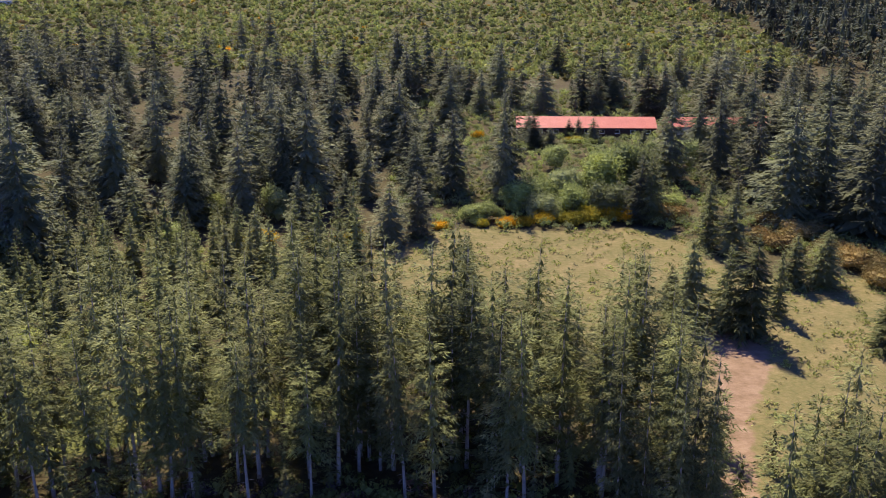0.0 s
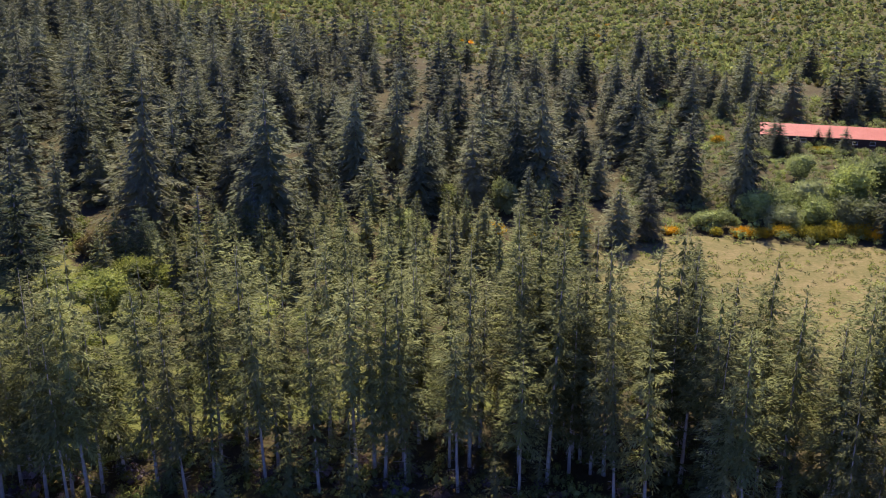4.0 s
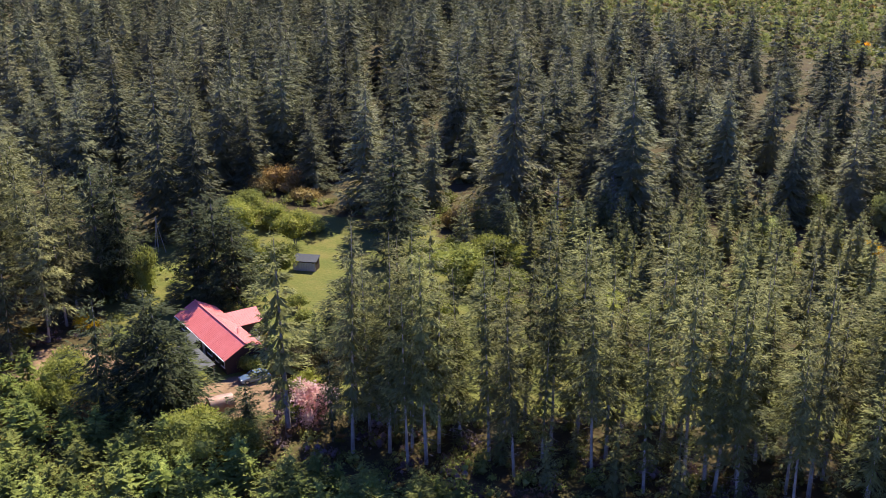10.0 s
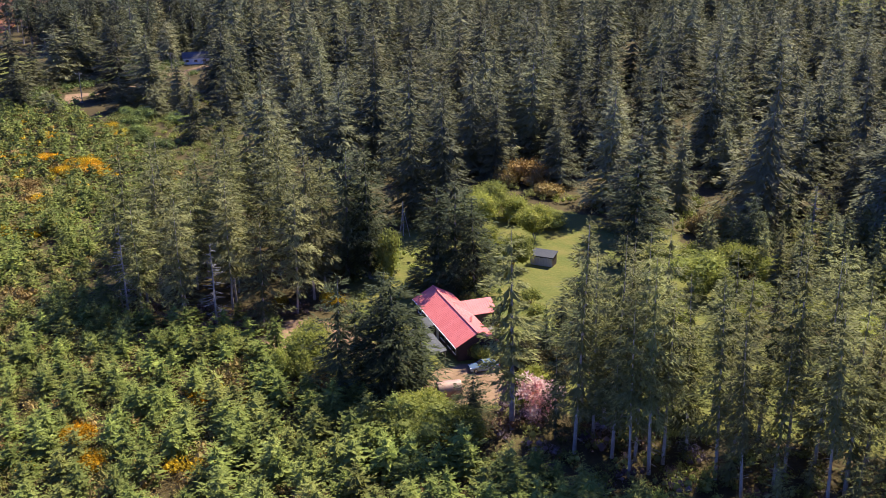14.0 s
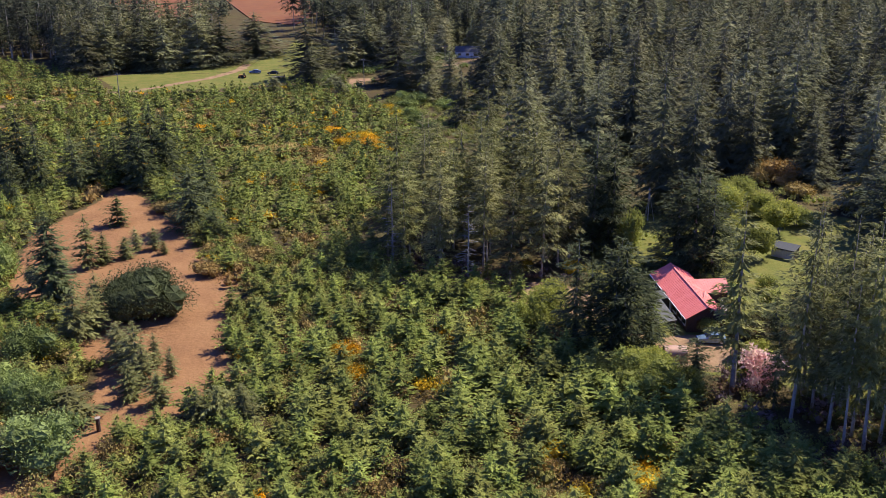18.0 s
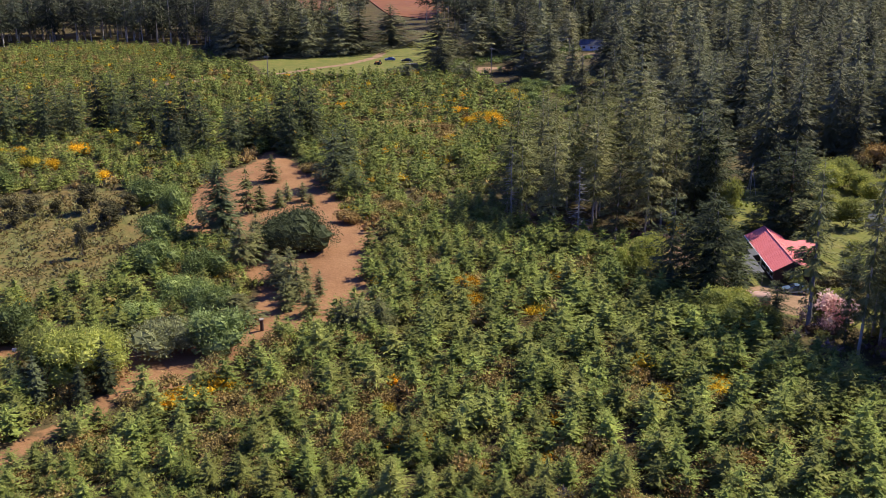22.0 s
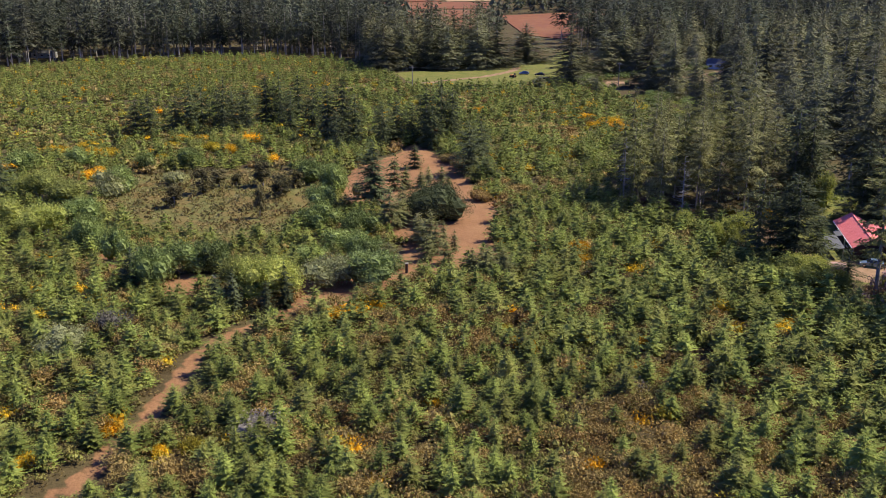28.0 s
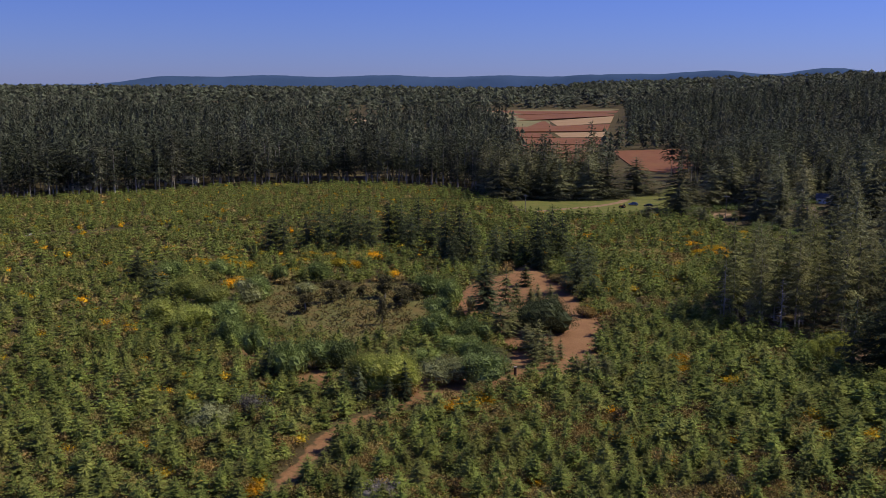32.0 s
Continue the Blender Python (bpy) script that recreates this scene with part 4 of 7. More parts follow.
plant_rows(open_models("yard_pine", 4, 260, 20.0, 4.9, 1.5, 3200, 0.5, M_DARK, "broad dark conifer beside the red-roofed house", "conifer tree", "conifers round the yard", r=0.3, droop=0.12, power=0.42, ragged=0.36, wild=0.45, tiers=15, fill=0.45),
           YARD_PINES + YARD_PINES_B, 20.0, 4.4, 10)
plant_rows(tree_models("yard_fir", 2, 264, 11.0, 3.0, 0.3, 70, 13, 0.75, M_YOUNG, "bright green fir beside the carport", "conifer tree", "light firs round the yard", r=0.15, droop=0.05, power=0.6, ragged=0.3, tiers=9, points=7, fill=0.66), YARD_FIRS, 11.0, 2.9, 27)
plant_rows(open_models("thin_conifer", 1, 268, 30.0, 3.2, 13.0, 2600, 0.46, M_STAND_DIM, "thin tall conifer with a long bare trunk beside the car", "conifer tree", r=0.3, stubs=22, droop=0.15, power=0.45, ragged=0.4, wild=0.4, tiers=13, ring=6, fill=0.6),
           THIN, 30.0, 2.6, 11)
plant_rows(bush_models("alder_tree", 4, 270, 4.0, 8.0, 12, 1600, 0.38, M_ALDER, "leafy bright green alder at the yard's edge", "broadleaf tree", "alders round the yard"), ALDERS, 8.0, 4.0, 12)
plant_rows(bush_models("garden_shrub", 3, 274, 2.2, 3.2, 7, 420, 0.36, M_ALDER, "rounded green garden shrub on the lawn", "shrub", "shrubs on the lawn"), YARD_SHRUBS, 3.4, 2.1, 31)
plant_rows(bush_models("dark_shrub", 3, 276, 3.0, 5.4, 10, 800, 0.34, M_OLIVE_PINE, "dark olive brown shrub between the house and the stand", "shrub", "dark shrubs by the house"), HOUSE_BRUSH, 5.4, 3.0, 34)
plant_rows(bush_models("rhododendron", 1, 278, 3.0, 6.2, 11, 1000, 0.42, M_PINK, "big rhododendron covered in pale pink flowers", "flowering shrub"), RHODO, 6.2, 3.0, 13)

# ---- willows, shrubs and gorse of the marsh ----
WILLOWS = [(-188.4, -11.5, 8.8, 4.8), (-177.2, -6.2, 9.4, 3.8), (-142.7, -11.3, 8.4, 4.6), (-141.8, -15.4, 4.3, 2.4), (-119.1, -5.8, 8, 4.2), (-116.8, -3.2, 7.1, 3.6),
           (-104.4, -5.1, 8.6, 5.8), (-117.3, -39.6, 8.1, 5.3), (-117.3, -34.1, 8.1, 4), (-109.9, -44.4, 11.1, 4.5), (-186.5, -60.9, 9, 5.4), (-155.7, -63.4, 8, 4.8), (-136.7, -59.9, 9.3, 4.4), (-127.5, -52.9, 9.6, 3.6), (-214.7, -88.7, 8.1, 5.2), (-220.7, -75.7, 6.7, 4.3), (-212.6, -44.5, 7.4, 4.2), (-210.2, -55.4, 7.3,
           3.3)]
WILLOWS += [(-295, 126, 5.5, 4.6), (-284, 123, 4.5, 4), (-303, 134, 6, 4.4), (-272, 120, 5, 4), (-313, 132, 4.5, 3.6), (-258, 118, 5.5, 4.4), (-292, 140, 5, 4), (-158.5, -10.6, 8.4, 4.5), (-135.3, -3.6, 8.2, 4.6), (-126.9, -9, 6, 4.4), (-119.7, -15.7, 4.3, 4.8), (-180.4, -6.6, 8.5, 3.8)]
GREY_WILLOWS = [(-105.4, -12, 7.3, 5.7), (-193.2, -47, 4.7, 3.3), (-81.3, -55, 5.7, 4.6), (-183.5, -62, 8.9, 4.6), (-169.1, -1.1, 5.9, 1.4)]
MARSH_SHRUBS = [(-168.1, -45, 6.2, 2.7), (-181.7, -39.1, 7.5, 3.1), (-187.6, -35.2, 5.5, 2.9), (-187, -30.8, 4.3, 1.5), (-186.1, -24.1, 7.7, 2.9), (-174.1, -20, 7.1,
                3.3), (-183.6, -15.4, 6.1, 2), (-156.6, -24.9, 8.3, 1.4)]
ROUND_BUSH = [(-147.7, 14.8, 11.4, 7.2)]
WILLOW_NORTH = [(45.1, 250.6, 15.6, 8.2), (39, 239.5, 14.4, 7.2), (29.9, 234.3, 11.3, 5.6), (22.5, 229.3, 9.8, 6.1), (18.3, 226.8, 9, 4.7), (49.5, 250.6, 13.4, 6.8),
                (30.1, 224.5, 9.6, 4.7), (23.2, 222.1, 7.5, 4.6), (53.8, 229.3, 5.6, 4.2), (7.3, 218.9, 5, 3.9), (-38.3, 218.8, 11, 4), (-31.8, 229.2, 9.1, 3.8), (-51.3,
                218.8, 8.3, 4), (38.1, 224.5, 10.9, 5.4), (67.1, 269.2, 11.1, 5.7), (57.6, 269.1, 11.1, 5.6), (11.2, 219.8, 5.4, 3.3), (31.6, 269.1, 8.8, 4.8), (-55.4,
                198.9, 7.4, 4.3), (-16.6, 343.4, 8.9, 3)]
BACKYARD = [(-138.9, 149.9, 5.6, 3.7), (-155.8, 148.8, 8.9, 5.1), (-148.7, 148.4, 7.5, 5), (-153.1, 141.1, 9.8, 4.3), (-97.1, 155.2, 8.1, 5), (-102.7, 151.7, 6.9, 4.4),
            (-89.9, 156, 6.8, 4.3), (-108.3, 148.3, 5.8, 3.9)]
plant_rows(bush_models("willow_bush", 5, 280, 4.8, 6.5, 12, 1600, 0.38, M_WILLOW, "round grey-green willow bush by the marsh", "willow bush", "willows by the marsh"), WILLOWS, 7.2, 4.6, 14)
plant_rows(bush_models("grey_willow", 3, 290, 4.8, 6.0, 12, 1700, 0.35, M_GREY, "pale grey willow bush in new leaf", "willow bush", "grey willows"), GREY_WILLOWS, 6.4, 4.6, 15)
plant_rows(bush_models("marsh_pine", 3, 294, 2.5, 7.0, 12, 800, 0.34, M_OLIVE_PINE, "small round olive green pine on the marsh meadow", "small pine", "pines on the marsh"), MARSH_SHRUBS, 7.0, 2.3, 16)
plant_rows(bush_models("round_bush", 1, 297, 7.2, 9.0, 34, 9000, 0.32, M_DARK, "wide dark dome-shaped bush on the bare dirt", "bush"), ROUND_BUSH, 10.5, 6.8, 17)
plant_rows(bush_models("willow_bush", 4, 300, 5.0, 8.5, 13, 1500, 0.45, M_PALE_WILLOW, "tall loose grey-green willow thicket behind the clearing", "willow bush", "willows behind the clearing"), WILLOW_NORTH, 9.2, 4.8, 18)
plant_rows(bush_models("thicket", 3, 306, 4.6, 6.5, 12, 1500, 0.4, M_ALDER, "leafy green thicket at the back of the lawn", "bush", "thickets behind the lawn"), BACKYARD, 7.5, 4.6, 19)
TRACK_ALDERS = [(-99.7, -24.8, 10.5, 5.6), (-101.6, -20.6, 8.7, 4.2), (-102.9, -29.4, 9.2, 4.2), (-167, -69.7, 10, 5.6), (-147, -69.9, 9, 5.2), (-179.5, -77.3, 9.5, 6), (-156, -80, 8, 5)]
TRACK_FIRS = [(-94.5, -29.5, 8, 2.4), (-97, -32.5, 7, 2.2), (-95.5, -20.5, 8.5, 2.6), (-92.5, -24, 6.5, 2), (-109, -48, 9, 2.8), (-112, -47, 8, 2.6)]
plant_rows(bush_models("alder_tree", 3, 282, 4.8, 8.5, 13, 1700, 0.4, M_ALDER, "leafy bright green alder beside the dirt track", "broadleaf tree", "alders by the track"), TRACK_ALDERS, 8.8, 4.6, 23)
plant_rows(tree_models("dark_fir", 2, 246, 9.0, 2.8, 0.1, 60, 12, 0.75, M_DARK, "small dark green fir beside the dirt track", "conifer tree", "firs by the track", r=0.12, droop=0.08, power=0.55, ragged=0.24, tiers=9, points=8, fill=0.72), TRACK_FIRS, 9.0, 2.6, 24)
plant_rows(tree_models("dark_fir", 1, 248, 17.0, 5.0, 0.2, 238, 14, 0.5, M_DARK, "broad dark green fir between marsh and dirt", "conifer tree", r=0.25, droop=0.1, power=0.5, ragged=0.22, tiers=14, points=9, fill=0.72), [(-158.7, 1.8, 17, 6.4)], 17.0, 5.0, 31)
DIRT_TREES = [(-140.8, 3.2, 9.9, 3.3), (-143.3, 6.2, 8.1, 2.7), (-131.9, 8.4, 6.5, 2.3), (-125, 10, 8.8, 2.8), (-128.6, 9, 5.2, 2.3), (-127, 12.9, 5.7, 1.6), (-122.5, 14.4, 5, 1.2),
              (-113.9, 11.2, 5.1, 1.8), (-117.3, 7.9, 6, 1.9), (-121.4, 10.1, 6.4, 2.2), (-177.8, 12.1, 6.4, 2.5), (-201.6, 18.1, 7, 2.4), (-178.8, 16.4, 4.8, 2), (-181.7, 22.3, 5, 1.8),
              (-178, 23.5, 3, 1.2), (-176, 8.9, 11, 2.6), (-150.1, 7.5, 8.3, 2.4), (-183.7, 19.2, 4.9, 1.6), (-114, -0.5, 5.2, 3.7), (-105.6, 14.8, 5.8, 2.1), (-104.6, 17.3, 6, 2.4), (-103.4, 20.3, 6.4, 2.4)]
plant_rows(tree_models("little_pine", 4, 310, 6.4, 2.4, 0.6, 98, 12, 0.4, M_STAND_DIM, "young fir with a short bare stem on bare dirt", "young fir", "young firs on the dirt", r=0.09, droop=0.05, power=0.6, ragged=0.28, tiers=6, points=7, fill=0.66, hang=0.2),
           [(a, b, h, r * 1.3) for a, b, h, r in DIRT_TREES], 6.4, 2.3, 20)
GORSE_SPOTS = [(-232.3, -69.3, 3.5, 4.5), (-203.1, -68.3, 3.8, 4.1), (-240.7, -85.7, 2.8, 4.6), (-245.1, -77, 3.1, 3.8), (-241.7, -51.5, 2.9, 3.3), (-253, -49.7, 2.8,
               2.9), (-234.5, -38.9, 3.6, 3.6), (-230.2, -33.6, 3.9, 2.7), (-245.1, -27.2, 4.2, 3.7), (-215, -21, 3.7, 2.9), (-225.8, -52.8, 2.1, 2.6), (-252, -42.4, 2.8,
               2.8), (-205.4, -85.3, 1.9, 2), (-176.4, -88.8, 1.9, 3)]
GORSE_SPOTS_B = [(-44.8, -37.3, 2.5, 1.4), (-44.4, -33.2, 3.2, 2.2), (-44.6, -53.5, 2.2, 1.9), (-52.4, -44, 2.4, 2.3), (-117.8, 39, 2.4, 2.3), (-77.9, 14.4, 2, 1.4),
                 (-68.9, 58.5, 2.4, 3.4), (-90.4, -11.8, 1.5, 2.9), (-230.7, -73.7, 4.2, 5.3), (-117.6, 39.5, 2.9, 2.2), (-69.8, 59.2, 2.5, 2.6), (-89.3, -0.9, 1.9, 1.8),
                 (-88.3, -12.9, 2.5, 2.5), (-111.9, 39.3, 1.9, 1.7), (-131.1, 74.2, 2.1, 1.3), (-139.5, 83.5, 2.8, 1.6), (-134.5, 91, 3.2, 2.2), (-254.5, 95.3, 4.7, 4), (-118.1, 39.6, 2.4, 2.4), (-110.3, 38.2, 2.6, 2.3),
                 (-115.7, 56.8, 1.7, 1.2)]
GORSE_FAR = [(-288, 119, 2.6, 3.4), (-299, 121, 2.4, 3), (-327, 141, 2.2, 2.6), (-290.9, 56.6, 2.6, 4.1), (-274.8, 85.3, 2.6, 3.5), (-270.1, 90.5, 3, 3.9), (-249.6, 94.6, 3.8, 5.3), (-233, 74.9, 2.4, 3), (-245.3, 60.1, 2, 2.3), (-222.4, 71, 2.2, 2.6), (-311.7, 29.1, 2.4, 2.8), (-314.1, 34.7, 2.2, 3.4),
             (-259.7, 93.9, 2.8, 3.3), (-243.1, 95, 3.2, 3.2), (-285.9, 81.9, 2.1, 2.7), (-255.8, 89, 2.6, 2.9)]
RUSTY_FAR = [(-251.7, 69, 4, 6), (-245.5, 74.9, 3.7, 5.6), (-253.4, 63.4, 3.4, 4.7), (-236.6, 78.1, 2.8, 3.8), (-239.2, 69.8, 2.6, 3.8), (-274.6, 64.3, 3, 4.2), (-207.9, 29.9, 3.8, 3.9), (-198, 31.5, 4.3, 3.7), (-166.5, 39.4, 4.2, 3.3), (-162.8, 28.3, 4, 3.2)]
GORSE_NORTH = [(38.8, 220.8, 4.9, 4), (33.3, 218.9, 5, 4), (29.2, 217.1, 4.2, 3.3), (22.8, 217.1, 3.5, 3.2), (18.1, 215.4, 2.9, 2.6), (14.2, 214.5, 2.9, 2.6), (42.6,
               219.9, 4.1, 2.7), (9.1, 214, 2.4, 1.7), (-0.5, 213.6, 2.1, 2.3), (-38, 202, 4.3, 3.1), (-18.7, 202.1, 4.3, 3), (-40.5, 202, 3.8, 2.5), (10.9, 310.4, 3.6,
               2.2), (39.9, 304.6, 2.5, 2.7), (41.7, 304.6, 2.5, 2.3), (-22.4, 202.9, 3.2, 1.8), (-29.6, 202.1, 2.2, 1.6)]
RUSTY = [(53.3, 220.8, 5.1, 4), (72.7, 215.5, 4.2, 4), (76.3, 207, 5.1, 4.6), (71.3, 199.1, 4.9, 4.4), (81.2, 207, 4.5, 4.6), (81.4, 188.3, 5.9, 4.9), (84.6, 184.9, 5.8,
         4.3), (82.8, 175.4, 5.5, 4.1), (80.6, 195.4, 4.9, 3.8), (67.6, 203, 5, 3.2), (49.6, 222.2, 4.1, 2.7)]
RUSTY_B = [(-112.7, 170.9, 7.6, 4.3), (-168.2, 170.5, 8.4, 6.3), (-155.8, 166.8, 4.8, 4), (-115.8, 169, 5.1, 3), (-169.9, 166.5, 6.9, 4.2)]
plant_rows(bush_models("gorse_bush", 4, 316, 2.8, 2.6, 10, 900, 0.27, M_GORSE, "gorse bush covered in golden yellow flowers", "gorse bush", "flowering gorse"), GORSE_SPOTS + GORSE_SPOTS_B + GORSE_FAR + GORSE_NORTH, 3.0, 2.8, 21)
plant_rows(bush_models("broom_bush", 4, 322, 4.0, 4.6, 12, 1200, 0.34, M_BROOM, "rusty brown broom bush beside the clearing", "broom bush", "rusty broom"), RUSTY + RUSTY_B + RUSTY_FAR, 5.2, 4.0, 22)

# ---- tall stand of slim conifers before the yard ----
STAND = [(-77, 91), (-66, 86), (-48, 95), (-26, 101), (0, 102), (20, 100), (29, 97), (31, 108), (26, 122), (0, 132), (-26, 130), (-50, 122), (-70, 108), (-80, 98)]
SLIM = dict(droop=0.18, power=0.5, ragged=0.42, wild=0.5, tiers=17, ring=6, fill=0.4, bark=M_PALE_BARK)
sx, sy = scatter(STAND, 5.2, 3, 0.6)
BACK_RIGHT = [(-14, 110), (27, 102), (30, 122), (4, 133), (-22, 131)]
ex, ey = scatter(BACK_RIGHT, 7.6, 9, 0.5)
sx, sy = np.concatenate([sx, ex]), np.concatenate([sy, ey])
k = clear_of(sx, sy, 0.5) & ((sx > -34) | (rngp.random(len(sx)) < 0.68))
stand = open_models("tall_conifer", 6, 100, 27.0, 3.3, 9.0, 2300, 0.42, M_STAND, "slim tall conifer with bare grey trunk in dense stand", "conifer tree", "trees of the tall stand", 0.22, 16, **SLIM)
plant_out(stand, [(a, b, rngp.uniform(0.78, 1.12), rngp.uniform(0.86, 1.1)) for a, b in zip(sx[k], sy[k])], 5)
STAND_WEST = [(-73.4, 85.7, 32, 3.2), (-78.4, 92.6, 29, 2.9), (-69.5, 88.4, 30.2, 2.9), (-74.3, 90.3, 26.6, 2.7), (-67.2, 90.1, 30.9, 2.9), (-79, 104, 23, 3)]
plant_rows(open_models("tall_conifer", 3, 130, 29.0, 3.5, 7.0, 2700, 0.44, M_STAND_DIM, "tall thick conifer at the yard end of the stand", "conifer tree", "trees of the tall stand", 0.25, 10, **SLIM), STAND_WEST, 29.0, 3.3, 26)
STAND_END = [(27.6, 96.4, 27.6, 2.7), (25, 96.9, 26.2, 2.1), (30, 95.8, 24, 2.1), (22.3, 96.9, 24.3, 2), (26, 94.8, 21.9, 2), (28.8, 94.8, 19.3, 1.9), (19.8, 97.5, 26, 2)]
plant_rows(open_models("tall_conifer", 3, 125, 26.0, 3.1, 3.0, 2700, 0.44, M_STAND_DIM, "dark slim conifer at the end of the tall stand", "conifer tree", "trees of the tall stand", 0.2, 8, **SLIM), STAND_END, 26.0, 3.0, 25)
STAND3 = [(31, 83), (37, 96), (62, 98), (64, 82)]
sx, sy = scatter(STAND3, 4.4, 13)
plant_out(open_models("tall_conifer", 3, 120, 22.0, 2.9, 5.0, 2100, 0.42, M_STAND, "slim conifer by the dirt lane", "conifer tree", "trees by the dirt lane", 0.17, 16, **SLIM),
          [(a, b, rngp.uniform(0.85, 1.08), rngp.uniform(0.86, 1.06)) for a, b in zip(sx, sy)], 15)

sx, sy = scatter([(-80, 84), (-50, 91), (-26, 97), (0, 98), (28, 92), (60, 80), (62, 100), (30, 118), (0, 124), (-50, 116), (-78, 100)], 8.0, 17)
plant_out(tree_models("understory_fir", 3, 134, 8.0, 2.3, 0.3, 60, 11, 0.65, M_STAND_DIM, "small shaded fir under the tall stand", "conifer tree", "understory firs", 0.09, 0, droop=0.05, power=0.6, ragged=0.45),
          [(a, b, rngp.uniform(0.5, 1.25), rngp.uniform(0.9, 1.2)) for a, b in zip(sx, sy)], 18)

# ---- stand beside the yard, towards the planted ground ----
STAND2 = [(-150, 60), (-142, 65), (-133, 77), (-129, 86), (-136, 98), (-150, 106), (-172, 112), (-190, 104), (-182, 80), (-164, 64)]
sx, sy = scatter(STAND2, 7.4, 4, 0.6)
k = clear_of(sx, sy, 0.4)
plant_out(open_models("tall_conifer", 4, 140, 26.0, 3.8, 6.5, 2500, 0.52, M_STAND_DIM, "tall conifer with bare grey trunk beside the plantation", "conifer tree", "trees beside the plantation", 0.2, 20, **SLIM),
          [(a, b, rngp.uniform(0.85, 1.05), rngp.uniform(0.86, 1.05)) for a, b in zip(sx[k], sy[k])], 6)

# ---- second growth between the tall stand and the forest ----
SECOND = [(-98, 148), (-80, 150), (-50, 146), (-20, 148), (-16, 200), (-40, 202), (-70, 200), (-96, 184), (-110, 165)]
sx, sy = scatter(SECOND, 6.0, 14)
k = clear_of(sx, sy, 0.6)
plant_out(tree_models("second_growth_fir", 4, 150, 13.0, 2.9, 1.0, 98, 10, 0.6, M_STAND, "mid-sized yellow-green fir between stand and forest", "conifer tree", "second-growth firs", 0.14, 0, droop=0.05, power=0.68, ragged=0.28, tiers=9, points=7, fill=0.66),
          [(a, b, rngp.uniform(0.6, 1.2), rngp.uniform(0.85, 1.1)) for a, b in zip(sx[k], sy[k])], 16)

# ---- the rest of the dark forest ----
FOREST = [(-158, 128), (-184, 116), (-200, 112), (-250, 116), (-300, 124), (-335, 150), (-360, 190), (-420, 240), (-480, 260), (-560, 420), (-400, 660), (-305, 555), (-200, 495), (-90, 445), (32, 420), (134, 432),
          (190, 455), (230, 330), (130, 215), (98, 205), (84, 250), (90, 335), (30, 350), (2, 300), (-6, 235), (-30, 218), (-60, 212), (-90, 205), (-110, 195), (-135, 188), (-160, 172), (-166, 150)]
BUILDING_GAP = [(6, 230), (84, 230), (110, 345), (6, 345)]
ROAD_GAP = [(-232, 108), (-300, 116), (-342, 150), (-348, 172), (-300, 160), (-268, 148), (-240, 132)]
SHED_GAP = [(-122, 320), (-106, 320), (-106, 304), (-120, 302)]
def northern(x, y):
    return smooth(230, 400, y) * smooth(28, 12, np.degrees(np.arctan2(-x, y)))


def lower_north(x, y):
    """Trees stand lower towards the clearcut."""
    return 1 - 0.28 * northern(x, y)




def glade(x, y):
    """Dark gaps between clumps of forest trees."""
    return np.sin(x * 0.083 + 0.7 + 1.4 * np.sin(y * 0.041)) * np.cos(y * 0.071 + 1.2 * np.sin(x * 0.052)) > 0.3


sx, sy = scatter(FOREST, 15.4, 7, 0.6)
k = clear_of(sx, sy, 0.75) & (rngp.random(len(sx)) > 0.4 * northern(sx, sy) + 0.6 * glade(sx, sy)) & ~inside(BUILDING_GAP, sx, sy) & ~inside(SHED_GAP, sx, sy) & ~inside(ROAD_GAP, sx, sy)
sx, sy = sx[k], sy[k]
order = np.argsort(np.hypot(sx, sy))
sx, sy = sx[order], sy[order]
near_n = 200
spruce2 = open_models("spruce_tree", 6, 210, 26.0, 7.8, 0.8, 3600, 0.72, M_FIR, "tall dark green spruce in dense forest", "conifer tree", "spruces of the forest", **SPRUCE)


plant_out(spruce2, [(a, b, rngp.uniform(0.65, 1.15) * float(lower_north(a, b)), rngp.uniform(0.9, 1.15)) for a, b in zip(sx[:near_n], sy[:near_n])], 18)
mid = [open_conifer(300 + i, 27.0, 8.0, 1.0, 1000, 1.05, 15, 0.14, 0.74 + 0.03 * i, 0.28, 0.14, 7, 0.8) for i in range(8)]
rx, ry = sx[near_n:], sy[near_n:]
stuff("forest", mid, rx, ry, rngp.uniform(0.55, 1.25, len(rx)) * lower_north(rx, ry), M_FIR, "dense dark conifer forest", "forest", 19, soft=0.42)
under = [dense_conifer(320 + i, 9.0, 3.4, 0.1, 5, 6, 28, 6, 0.6, 0.15, 0.55, 0.3, 2, 0.65) for i in range(6)]
ux, uy = scatter(FOREST, 12.0, 20, 0.5)
k = ~glade(ux, uy) & ~inside(BUILDING_GAP, ux, uy) & ~inside(SHED_GAP, ux, uy) & ~inside(ROAD_GAP, ux, uy)
stuff("forest_understory", under, ux[k], uy[k], rngp.uniform(0.5, 1.4, int(k.sum())), M_FIR, "dark small firs beneath the forest", "forest", 24)

# ---- far woods ----
def inside_any(polys, x, y):
    r = np.zeros(np.shape(x), bool)
    for p in polys:
        r |= inside(p, x, y)
    return r


